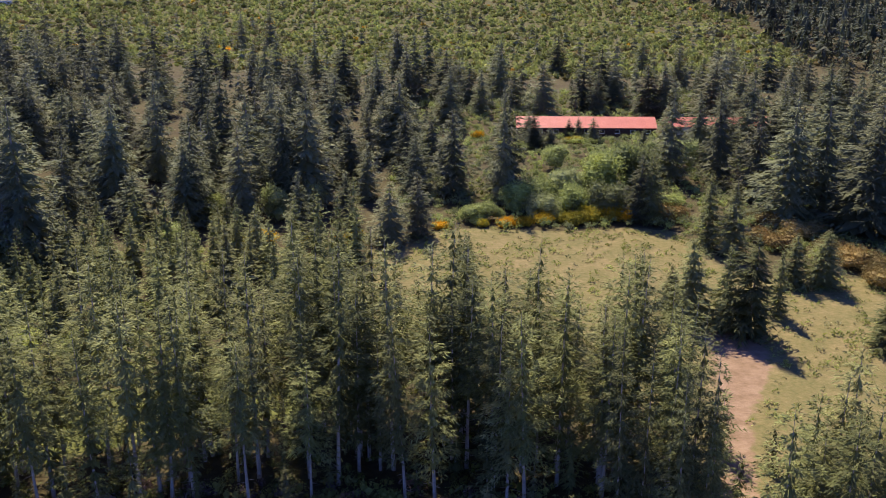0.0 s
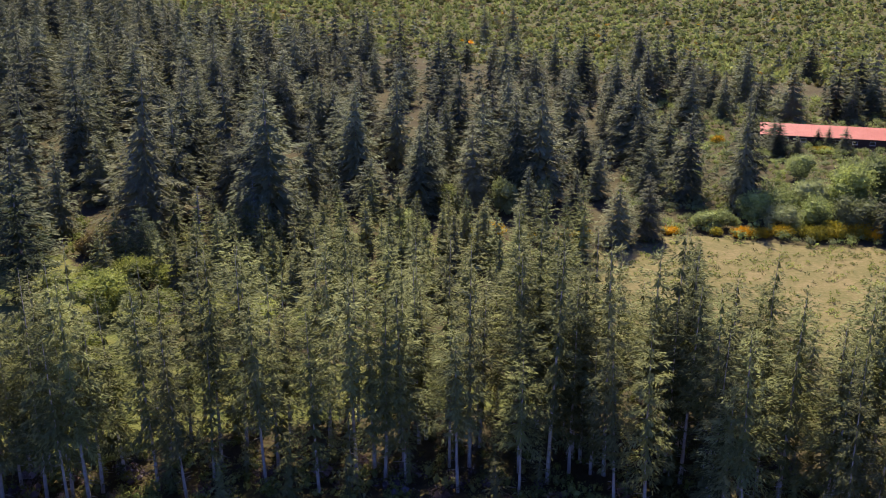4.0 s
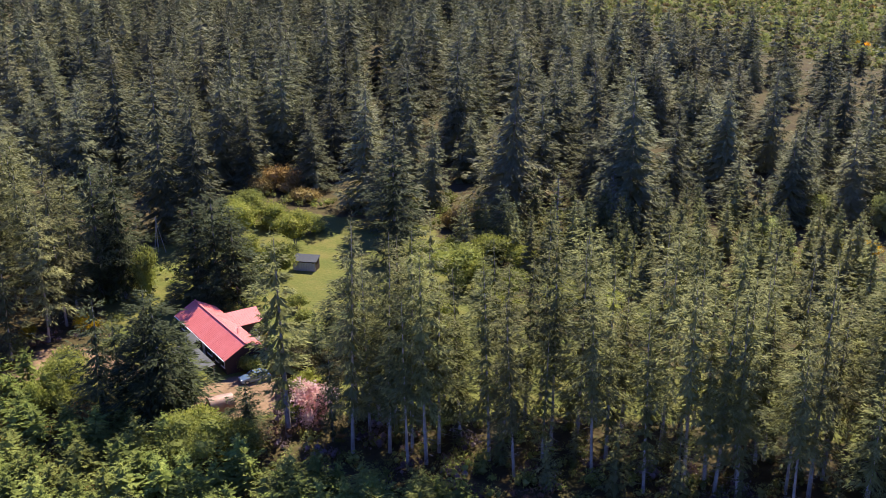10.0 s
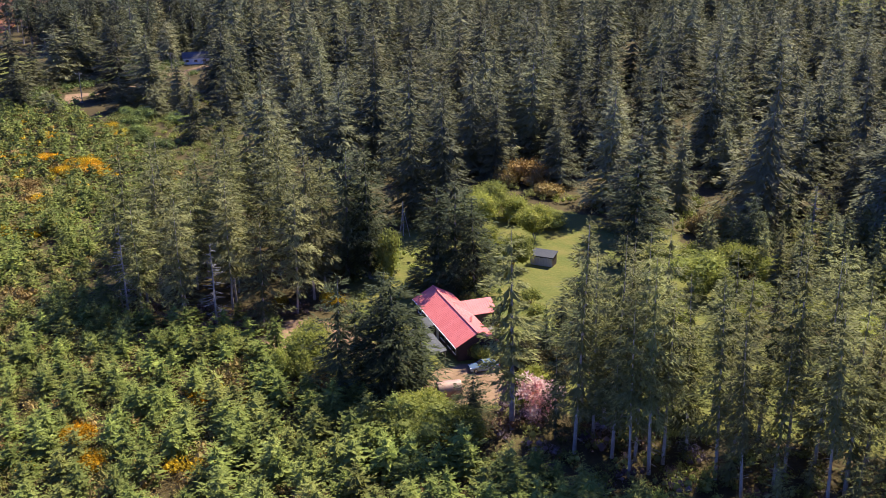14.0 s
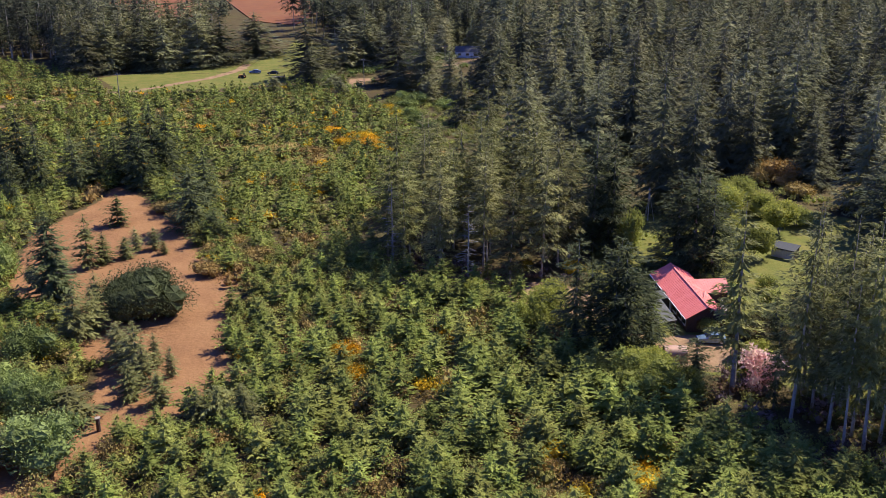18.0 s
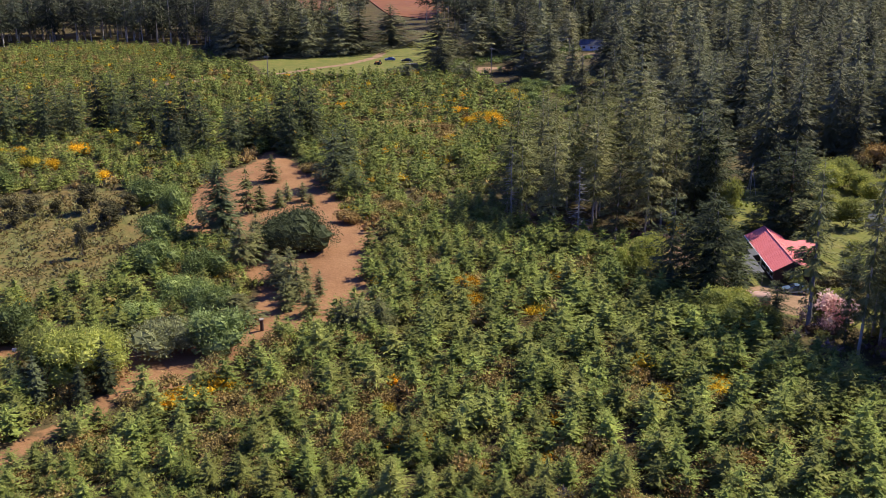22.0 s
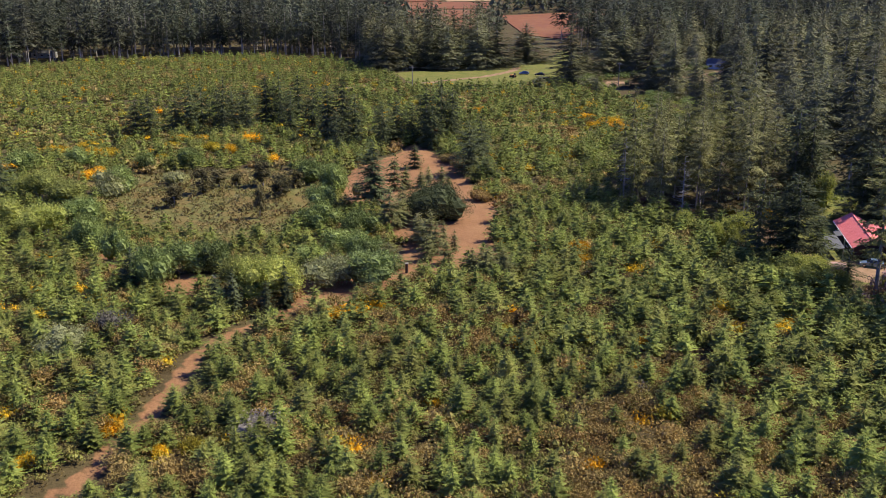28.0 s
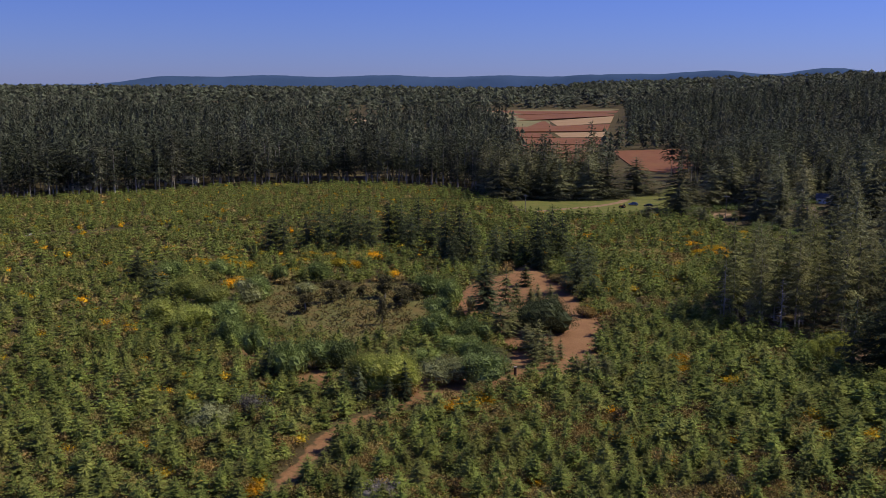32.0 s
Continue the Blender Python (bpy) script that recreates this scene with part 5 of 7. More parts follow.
FIELDS = [[(-1990, 150), (-2035, 500), (-1053, 262), (-894, 222), (-640, 130), (-655, 84), (-1049, 130)], [(-773, 170), (-800, 290), (-709, 250), (-560, 170), (-600, 150)],
          [(-1050, -60), (-1040, 60), (-1300, 60), (-1300, -90)], [(-1230, -170), (-1270, -80), (-1600, 30), (-1720, -40), (-1420, -160)]]
ROADSIDE = [(-330, 100), (-372, 190), (-430, 230), (-480, 170), (-640, 150), (-560, 120), (-430, 96), (-360, 100)]
FIELD_GAP = [(-488, 58), (-488, 94), (-640, 130), (-761, 152), (-756, 98), (-640, 80)]
OPEN = [FIELD_GAP, PLANTED, FOREST, CLEARCUT, FARGRASS, CLEARING, ROADSIDE, *FIELDS]
EDGE = [(-423, -217), (-448, -167), (-490, -114), (-506, -16), (-474, 16), (-436, 40), (-430, 56)]


def seen_far(x, y):
    b = np.degrees(np.arctan2(80 - x, y + 25))
    return (b < 113) & ((b > 57) | (np.hypot(x, y) < 900))


FAR1 = [(-430, -330), (-425, -218), (-450, -166), (-494, -112), (-510, -16), (-476, 20), (-438, 52), (-460, 80), (-620, 100), (-600, 160), (-480, 170), (-380, 220), (-560, 420), (-470, 900), (-420, 1200),
        (-1500, 1200), (-1500, -700), (-700, -700)]
low = [open_conifer(340 + i, 32.0, 5.4, 6.0 + 1.2 * i, 420, 1.4, 12, 0.24, 0.6, 0.32, 0.35, 6, 0.55) for i in range(6)]
tiny = [dense_conifer(360 + i, 29.0, 6.6, 3.0, 5, 5, 28, 3, 1.5, 0.2, 0.5, 0.32, 2, 0.7, wild=0.3) for i in range(6)]
sx, sy = scatter(FAR1, 8.5, 21)
k = ~inside_any(OPEN, sx, sy) & ((line_distance(EDGE, sx, sy) < 60) | ((np.hypot(sx, sy) < 640) & (sy > 120) & (rngp.random(len(sx)) < 0.6)))
stuff("far_woods", low, sx[k], sy[k], rngp.uniform(0.5, 1.15, int(k.sum())), M_FARFIR, "dark conifer woods beyond the planted land", "forest", 22)
stuff("far_trunks", [conifer_trunk(370 + i, 22.0, 0.3) for i in range(3)], sx[k], sy[k], rngp.uniform(0.85, 1.2, int(k.sum())), M_PALE_BARK, "pale bare trunks along the edge of the woods", "tree trunks", 22)
sx, sy = scatter(FAR1, 14.5, 28)
k = ~inside_any(OPEN, sx, sy) & (line_distance(EDGE, sx, sy) >= 60) & ~((np.hypot(sx, sy) < 640) & (sy > 120)) & (sx < -380) & seen_far(sx, sy)
stuff("far_woods", tiny, sx[k], sy[k], rngp.uniform(0.45, 1.25, int(k.sum())), M_FARFIR, "dark conifer woods in the distance", "forest", 23)
RIGHTWOODS = [(180, 470), (235, 340), (420, 400), (470, 850), (200, 1000), (140, 960), (150, 800), (186, 640)]
slope_fir = [dense_conifer(365 + i, 28.0, 6.5, 2.0, 2, 4, 32, 4, 3.0, 0.2, 0.6, 0.4, 2, 0.5) for i in range(5)]
sx, sy = scatter(RIGHTWOODS, 11.5, 24, 0.5)
stuff("far_woods", slope_fir, sx, sy, rngp.uniform(0.7, 1.2, len(sx)), M_FARFIR, "dark conifer woods beside the clearcut", "forest", 25)
FAR2 = [(-1500, -1500), (-1500, 1300), (-2600, 2300), (-4600, 2300), (-4600, -1900), (-2600, -1700)]
sx, sy = scatter(FAR2, 44.0, 26)
k = ~inside_any(FIELDS, sx, sy) & seen_far(sx, sy)
blob = [skirts(380 + i, 27.0, 13.0, 8.0, 3, 7, 0.5, 0.2, 0.4, 1.0) for i in range(6)]
stuff("far_woods", blob, sx[k], sy[k], rngp.uniform(0.7, 1.15, int(k.sum())) * (1 + 0.55 * smooth(1700, 3200, np.hypot(sx[k], sy[k]))), M_FARFIR, "far conifer woods towards the coast", "forest", 27)

BACKWOODS = [(-404, 196), (-440, 176), (-490, 168), (-650, 235), (-700, 330), (-560, 330), (-430, 250)]
sx, sy = scatter(BACKWOODS, 11.0, 29, 0.5)
k = line_distance(FARROAD, sx, sy) > 6
stuff("far_woods", mid, sx[k], sy[k], rngp.uniform(0.55, 0.95, int(k.sum())), M_FIR, "dark conifers behind the far road", "forest", 28)

GROVE = [(-418, 28), (-432, 60), (-440, 94), (-474, 104), (-484, 26)]
sx, sy = scatter(GROVE, 7.5, 29)
plant_out(open_models("grove_conifer", 4, 345, 30.0, 5.6, 2.0, 1100, 1.1, M_FIR, "tall dark conifer behind the far meadow", "conifer tree", "grove behind the far meadow", 0.3, 0, droop=0.2, power=0.5, ragged=0.3, wild=0.3, tiers=16, fill=0.5),
          [(a, b, rngp.uniform(0.65, 1.05), rngp.uniform(0.9, 1.1)) for a, b in zip(sx, sy)], 30)

# ---- planted young firs ----
def patches(x, y):
    a = np.sin(x * 0.13 + 1.3 + 1.5 * np.sin(y * 0.05)) * np.cos(y * 0.16 + 0.4 + 1.2 * np.sin(x * 0.07))
    return a + 0.55 * np.sin(x * 0.31 + y * 0.23) * np.cos(y * 0.37 - x * 0.11)


def open_ground(x, y):
    bad = inside_any([DIRT, MARSH, YARD, DRIVE, LAWN, FARGRASS, *PATCHES], x, y)
    bad |= line_distance(TRACK, x, y) < 2.7
    bad |= line_distance(LANE, x, y) < 3.5
    bad |= (line_distance(OLDROAD, x, y) < 4.5)
    return ~bad


OLDROAD = [(-300, -180), (-315, -140), (-328, -113), (-338, -67), (-345, -40)]


def in_sight(x, y):
    return (y < 64 - (x + 14) * 0.66) & (y > -150 + (x + 60) * 0.35) & (x < -16)


sx, sy = scatter(PLANTED, 3.7, 31, 0.56)
near_field = np.hypot(sx + 20, sy + 8) < 150
fx2, fy2 = scatter(PLANTED, 4.2, 32, 0.8)
far_field = np.hypot(fx2 + 20, fy2 + 8) >= 150
sx, sy = np.concatenate([sx[near_field], fx2[far_field]]), np.concatenate([sy[near_field], fy2[far_field]])
BROOMLAND = [(-22, 2), (-43, 12), (-53, 30), (-40, 50), (-14, 52), (-8, 20)]
BROOM_STRIP = [(-24, -12), (-46, -25), (-54, -17), (-40, -5), (-24, 3)]


def broomy(x, y):
    return inside(BROOMLAND, x, y) | inside(BROOM_STRIP, x, y)


thin = np.where(broomy(sx, sy), 0.5, 0.97 - 0.35 * (patches(sx, sy) > 0.62))
k = open_ground(sx, sy) & (rngp.random(len(sx)) < thin) & in_sight(sx, sy) & clear_of(sx, sy, 0.55)
sx, sy = sx[k], sy[k]
closer = np.hypot(sx + 20, sy + 8)
order = np.argsort(closer)
sx, sy, closer = sx[order], sy[order], closer[order]
young = tree_models("young_fir", 5, 400, 4.6, 2.6, 0.05, 98, 18, 0.22, M_YOUNG, "bushy young bright green fir in rows of a plantation", "young fir", "young firs of the plantation", 0.06, 0,
                    droop=-0.08, power=0.78, ragged=0.26, tiers=8, points=7, fill=0.68, lift=0.05, hang=0.1)


def vigour(x, y):
    """The young firs stand taller towards the yard."""
    return 0.55 + 0.6 * smooth(-10, 60, y + 0.15 * x) * smooth(-150, -95, x) + 0.35 * smooth(-165, -200, x) * smooth(-5, 30, y)


grown = (0.7 + 0.5 * rngp.random(len(sx))) * (0.72 + 0.5 * vigour(sx, sy))
plant_out(young, [(a, b, g, rngp.uniform(0.9, 1.2)) for a, b, g in zip(sx[:300], sy[:300], grown)], 33)
late = np.arange(len(sx)) >= 300
c1, c2, c3 = late & (closer < 150), late & (closer >= 235), late & (closer >= 150) & (closer < 235)
sap = [dense_conifer(420 + i, 4.6, 2.6, 0.05, 5, 7, 56, 9, 0.28, -0.08, 0.78, 0.28, 4, 0.7, 0.05, 0.1) for i in range(9)]
sap_far = [dense_conifer(430 + i, 4.2, 2.6, 0.05, 4, 5, 28, 4, 0.3, 0.0, 0.75, 0.25, 1, 0.6, 0.05, 0.2) for i in range(6)]
stuff("young_firs", sap, sx[c1], sy[c1], grown[c1], M_YOUNG, "many young firs of the plantation", "young firs", 34)
sap_mid = [dense_conifer(436 + i, 4.4, 2.6, 0.05, 4, 5, 42, 5, 0.4, 0.0, 0.76, 0.28, 2, 0.55, 0.05, 0.15) for i in range(7)]
stuff("young_firs", sap_mid, sx[c3], sy[c3], grown[c3], M_YOUNG, "many young firs in the middle of the plantation", "young firs", 36)
stuff("young_firs", sap_far, sx[c2], sy[c2], grown[c2], M_YOUNG, "many young firs further over the plantation", "young firs", 35)

# ---- broom, gorse and low scrub between the firs ----
shrub = [full_bush(500 + i, 1.8, 1.9, 4, 62, 0.26, 0.42) for i in range(6)]
shrub_far = [full_bush(510 + i, 1.8, 1.6, 2, 17, 0.55, 0.7) for i in range(6)]
twiggy = [full_bush(550 + i, 1.9, 2.3, 9, 230, 0.26, 0.3) for i in range(6)]
for step, models, zone_near in ((3.1, shrub, True), (3.9, shrub_far, False)):
    sx, sy = scatter(PLANTED, step, 41)
    k = open_ground(sx, sy) & in_sight(sx, sy) & ((np.hypot(sx + 20, sy + 8) < 165) == zone_near)
    sx, sy = sx[k], sy[k]
    u, w = rngp.random(len(sx)), patches(sx, sy)
    thick = w > 0.62
    b = u < (0.2 if zone_near else 0.14) + 0.5 * thick + 0.5 * broomy(sx, sy)
    g = (u > 0.965) | ((u > 0.82) & (np.abs(w - 0.75) < 0.09)) | ((u > 0.9) & (sx < -230) & (w < 0)) | ((u > 0.8) & (sx < -185) & (sy > 30) & (w > 0.2))
    o = ~b & ~g
    fine = zone_near & b & (np.hypot(sx + 20, sy + 8) < 85)
    if zone_near:
        stuff("broom_shrubs", twiggy, sx[fine], sy[fine], rngp.uniform(0.8, 1.6, int(fine.sum())), M_BROOM, "bushy tan and olive broom between the firs", "shrubs", 43, soft=0.5)
    b = b & ~fine
    for m, mat, name, label in ((b, M_BROOM, "broom_shrubs", "rusty brown and olive broom scrub"), (o, M_OLIVE, "low_scrub", "low olive green scrub"), (g, M_GORSE, "gorse_shrubs", "scattered gorse in yellow flower")):
        stuff(name, models, sx[m], sy[m], rngp.uniform(0.75, 1.5, int(m.sum())) * (1 + 0.35 * broomy(sx[m], sy[m]) + 0.35 * thick[m]), mat, label, "shrubs", 42, soft=0.5)

sx, sy = scatter(PLANTED, 2.4, 44, 0.6)
k = open_ground(sx, sy) & in_sight(sx, sy) & (np.hypot(sx + 20, sy + 8) < 130)
stuff("bracken", [leaf_cloud(540 + i, [(0, 0, 0.25, 0.9), (0.5, 0.3, 0.2, 0.7)], 24, 0.3) for i in range(4)], sx[k], sy[k], rngp.uniform(0.6, 1.6, int(k.sum())), M_BRACKEN, "brown and olive bracken and brambles between the firs", "bracken", 45)
sx, sy = scatter([(-172, 50), (-142, 50), (-120, 70), (-126, 84), (-134, 80), (-144, 66), (-164, 62)], 4.4, 46, 0.5)
k = open_ground(sx, sy) & clear_of(sx, sy, 0.4)
stuff("young_firs", sap, sx[k], sy[k], rngp.uniform(0.7, 1.4, int(k.sum())), M_YOUNG, "young firs at the foot of the tall trees", "young firs", 47)

# ---- brush round the clearings, the forest floor and the yard ----
VERGE = [(-8, 200), (50, 205), (60, 200), (100, 180), (130, 200), (120, 400), (-10, 400), (-14, 230)]
sx, sy = scatter(VERGE, 3.6, 47)
k = ~inside(CLEARING, sx, sy) & clear_of(sx, sy, 0.3) & ~inside([(20, 309), (112, 311), (112, 330), (20, 327)], sx, sy)
stuff("low_scrub", shrub, sx[k], sy[k], rngp.uniform(0.6, 1.7, int(k.sum())), M_PALE_WILLOW, "grey-green brush behind the clearing", "shrubs", 48, soft=0.5)
UNDER = [(-84, 78), (-50, 92), (0, 99), (30, 96), (34, 110), (28, 130), (-20, 136), (-60, 128), (-84, 108)]
sx, sy = scatter(UNDER, 3.4, 49)
stuff("low_scrub", shrub, sx, sy, rngp.uniform(0.4, 1.1, len(sx)), M_OLIVE, "low brush beneath the tall stand", "shrubs", 50, soft=0.5)
FRONT = [(-88, 74), (-66, 78), (-48, 86), (0, 92), (28, 88), (30, 102), (-26, 108), (-60, 100), (-86, 92)]
sx, sy = scatter(FRONT, 3.0, 68, 0.55)
k = ~inside_any([YARD, DRIVE], sx, sy) & clear_of(sx, sy, 0.2)
sx, sy = sx[k], sy[k]
u = rngp.random(len(sx))
for m, mat, name, label in ((u < 0.4, M_DEADBRUSH, "dead_brush", "grey and brown dead brush before the tall stand"), (u >= 0.4, M_BRUSH, "low_brush", "leafy green brush before the tall stand")):
    stuff(name, shrub, sx[m], sy[m], rngp.uniform(0.6, 1.5, int(m.sum())), mat, label, "brush", 69, soft=0.5)
YARDSIDE = [(-104, 100), (-150, 118), (-160, 160), (-110, 170), (-100, 150), (-16, 152), (-16, 200), (-140, 190), (-175, 160), (-160, 120), (-132, 88), (-128, 70), (-84, 76), (-80, 92), (-96, 100)]
sx, sy = scatter(YARDSIDE, 4.2, 54)
k = ~inside_any([LAWN, YARD, DRIVE, [(-126, 96), (-100, 86), (-94, 96), (-104, 112), (-122, 108)]], sx, sy) & (rngp.random(len(sx)) < 0.8)
stuff("yard_brush", shrub, sx[k], sy[k], rngp.uniform(0.6, 1.7, int(k.sum())), M_BRUSH, "brush round the yard", "shrubs", 55, soft=0.5)
sx, sy = scatter(CLEARING, 1.9, 56, 0.5)
w = patches(sx, sy) + patches(sy * 1.7 + 40, sx * 1.6)
k = (rngp.random(len(sx)) < 0.34 + 0.24 * w) & ~inside(CLEAR_DIRT, sx, sy)
tuft = [leaf_cloud(520 + i, [(0, 0, 0.12, 0.5)], 10, 0.36) for i in range(3)]
stuff("grass_tufts", tuft, sx[k], sy[k], rngp.uniform(0.5, 1.8, int(k.sum())), M_BRUSH, "green weed tufts on the dry clearing", "weeds", 57)
k = (rngp.random(len(sx)) < 0.2) & ~inside(CLEAR_DIRT, sx, sy)
stuff("dry_grass", tuft, sx[k] + 0.8, sy[k] + 0.5, rngp.uniform(0.4, 1.2, int(k.sum())), M_GRASS, "tan dry grass tufts on the clearing", "grass", 67)
sx, sy = scatter(MARSH, 2.0, 58)
k = rngp.random(len(sx)) < 0.7
stuff("marsh_tufts", [leaf_cloud(530 + i, [(0, 0, 0.15, 0.75)], 12, 0.6) for i in range(3)], sx[k], sy[k], rngp.uniform(0.5, 1.5, int(k.sum())), M_MARSH, "brown and green rush tufts on the marsh", "rushes", 59)

sx, sy = scatter([(-330, 98), (-372, 188), (-405, 200), (-440, 160), (-400, 130), (-366, 116), (-350, 100)], 4.5, 61)
k = (line_distance(FARROAD, sx, sy) > 5) & ~inside(FARGRASS, sx, sy)
stuff("roadside_brush", shrub, sx[k], sy[k], rngp.uniform(0.8, 2.2, int(k.sum())), M_WILLOW, "grey-green brush beside the far road", "shrubs", 62, soft=0.5)

sx, sy = scatter(ROAD_GAP, 3.4, 71, 0.5)
k = clear_of(sx, sy, 0.3)
stuff("roadside_brush", shrub, sx[k], sy[k], rngp.uniform(0.6, 1.6, int(k.sum())), M_BRUSH, "green brush between the forest and the far road", "shrubs", 72, soft=0.5)

# ---- clearcut with brush ----
slope_shrub = [full_bush(515 + i, 2.1, 1.7, 1, 11, 0.75, 0.95) for i in range(6)]
sx, sy = scatter(CLEARCUT, 5.0, 51, 0.5)
u = rngp.random(len(sx))
a1, a2, a3, a4 = u < 0.68, (u > 0.68) & (u < 0.76), u > 0.965, (u > 0.76) & (u < 0.93)
stuff("clearcut_scrub", slope_shrub, sx[a4], sy[a4], rngp.uniform(0.9, 2.2, int(a4.sum())), M_OLIVE, "olive scrub on the clearcut slope", "shrubs", 65, soft=0.5)
ga = (u > 0.93) & (u < 0.965) & (patches(sx * 0.5, sy * 0.5) > 0.1)
stuff("clearcut_gorse", slope_shrub, sx[ga], sy[ga], rngp.uniform(0.8, 1.6, int(ga.sum())), M_GORSE, "yellow gorse on the clearcut slope", "shrubs", 66, soft=0.5)
stuff("clearcut_brush", slope_shrub, sx[a1], sy[a1], rngp.uniform(0.9, 2.3, int(a1.sum())), M_BRUSH, "bright green brush on the clearcut slope", "shrubs", 52, soft=0.5)
stuff("clearcut_broom", slope_shrub, sx[a2], sy[a2], rngp.uniform(1.0, 2.0, int(a2.sum())), M_BROOM, "brown broom on the clearcut slope", "shrubs", 53, soft=0.5)
stuff("clearcut_firs", sap_far, sx[a3], sy[a3], rngp.uniform(1.0, 2.6, int(a3.sum())), M_FIR, "small dark firs scattered over the clearcut", "young firs", 60)

# ---- dead trees and dead brush ----
def snag(seed, H, r):
    rng = np.random.default_rng(seed)
    rows = [conifer_trunk(seed, H, r)]
    for i in range(64):
        u = 0.12 + 0.86 * (i + rng.random()) / 64
        a, L = rng.random() * 6.28, (0.35 + 0.65 * rng.random()) * 3.4 * (1 - u) ** 0.6
        end = np.array([math.cos(a) * L, math.sin(a) * L, H * u - 0.1 * L])
        rows.append(stick((0, 0, H * u), end, 0.06, 0.02, 3))
        for j in range(3):
            f, b = rng.uniform(0.4, 0.9), a + rng.choice([-0.8, 0.8])
            s = np.array([0, 0, H * u]) * (1 - f) + end * f
            rows.append(stick(s, s + np.array([math.cos(b), math.sin(b), rng.uniform(-0.3, 0.2)]) * L * 0.35, 0.03, 0.012, 3))
    return join(*rows)


for i, (x, y, h) in enumerate([(-92.5, 174, 15.6), (-64.5, 260.6, 16.1), (-85, 183.8, 14.6), (-152, 61.5, 17), (-139, 71, 15)]):
    e = new("dead_tree")
    part("trunk", link_mesh("trunk", *snag(800 + i, h, 0.22), M_DEAD), e)
    e.matrix_basis = pose(x, y, float(land(x, y)) - 0.1, 0, 0, 40 * i)
    tagged(e, "bare silver-grey dead conifer at the forest edge", "dead tree", "dead trees")
DEAD_SHRUBS = [(-47.6, -25.7, 5.2, 4.1), (-51, 27, 3.4, 2), (-87.7, -48.2, 5.3, 3.6)]
plant_rows(bush_models("dead_shrub", 2, 330, 4.0, 4.6, 10, 700, 0.4, M_GREY_TWIGS, "leafless grey shrub among the young firs", "shrub", "grey shrubs"), DEAD_SHRUBS, 5.2, 4.0, 28)
sx, sy = scatter([(-160, 55), (-142, 58), (-124, 78), (-126, 92), (-134, 92), (-140, 78), (-152, 68)], 2.6, 63)
k = ~inside_any([DRIVE, YARD], sx, sy)
stuff("dead_brush", shrub, sx[k], sy[k], rngp.uniform(0.5, 1.1, int(k.sum())), M_DEADBRUSH, "brown dead brush at the foot of the trees", "brush", 64, soft=0.5)

# ---- buildings and vehicles ----
M_REDROOF = surface("red_metal_roof", [(0.78, 0.18, 0.15), (0.86, 0.22, 0.19), (0.9, 0.27, 0.235)], 0.5, 0.45, 0.0, 0.1, 0.02, 0.2)
M_FADED = surface("faded_red_roof", [(0.58, 0.12, 0.07), (0.66, 0.15, 0.09), (0.7, 0.2, 0.12)], 0.3, 0.6, 0.0, 0.1, 0.02)
M_SIDING = surface("dark_brown_siding", [(0.055, 0.035, 0.028), (0.085, 0.055, 0.042)], 1.5, 0.8)
M_GREYROOF = surface("grey_roofing", [(0.07, 0.07, 0.068), (0.11, 0.11, 0.105), (0.16, 0.155, 0.145)], 0.8, 0.7)
M_BLACKROOF = surface("dark_roofing", [(0.03, 0.032, 0.036), (0.055, 0.057, 0.06)], 1.5, 0.6)
M_RUST = surface("rusty_tin", [(0.5, 0.4, 0.34), (0.46, 0.28, 0.21), (0.34, 0.17, 0.11)], 0.9, 0.5, 0.3, 0.2)
M_WHITE = surface("white_paint", [(0.72, 0.72, 0.7), (0.82, 0.82, 0.8)], 0.8, 0.5)
M_WOOD = surface("weathered_wood", [(0.22, 0.18, 0.14), (0.36, 0.31, 0.25)], 2.0, 0.85)
M_PALE = surface("pale_boards", [(0.45, 0.42, 0.36), (0.58, 0.55, 0.48)], 1.4, 0.8)
M_GLASS = surface("window_glass", [(0.02, 0.025, 0.03), (0.04, 0.045, 0.05)], 0.5, 0.08, 0.0, 0.0, 0.0, 0.9)
M_CAR = surface("light_blue_car_paint", [(0.2, 0.3, 0.42), (0.23, 0.33, 0.45)], 0.4, 0.25, 0.45, 0.0, 0.0, 0.6)
M_NAVY = surface("blue_paint", [(0.04, 0.09, 0.26), (0.06, 0.12, 0.32)], 0.4, 0.3, 0.2, 0.0, 0.0, 0.6)
M_BLACK = surface("black_rubber", [(0.015, 0.015, 0.016), (0.03, 0.03, 0.03)], 3.0, 0.8)
M_CHROME = surface("bright_metal", [(0.55, 0.56, 0.58), (0.65, 0.66, 0.68)], 3.0, 0.3, 0.9, 0.0)
M_ORANGE = surface("orange_paint", [(0.45, 0.16, 0.04), (0.55, 0.22, 0.06)], 1.0, 0.5)
M_LAMP = surface("lamp_lens", [(0.6, 0.62, 0.64), (0.7, 0.72, 0.74)], 3.0, 0.15)
M_REDLAMP = surface("red_lens", [(0.4, 0.02, 0.02), (0.5, 0.03, 0.03)], 3.0, 0.2)
M_CRAN = surface("cranberry_vines", [(0.15, 0.05, 0.018), (0.2, 0.066, 0.022), (0.21, 0.09, 0.03)], 0.02, 0.95, 0, 0.4, 0.3)
M_SAND = surface("sandy_bed", [(0.3, 0.18, 0.085), (0.4, 0.25, 0.12)], 0.02, 0.95)
M_DIKE = surface("grassy_dike", [(0.16, 0.14, 0.05), (0.24, 0.2, 0.08)], 0.05, 0.95)


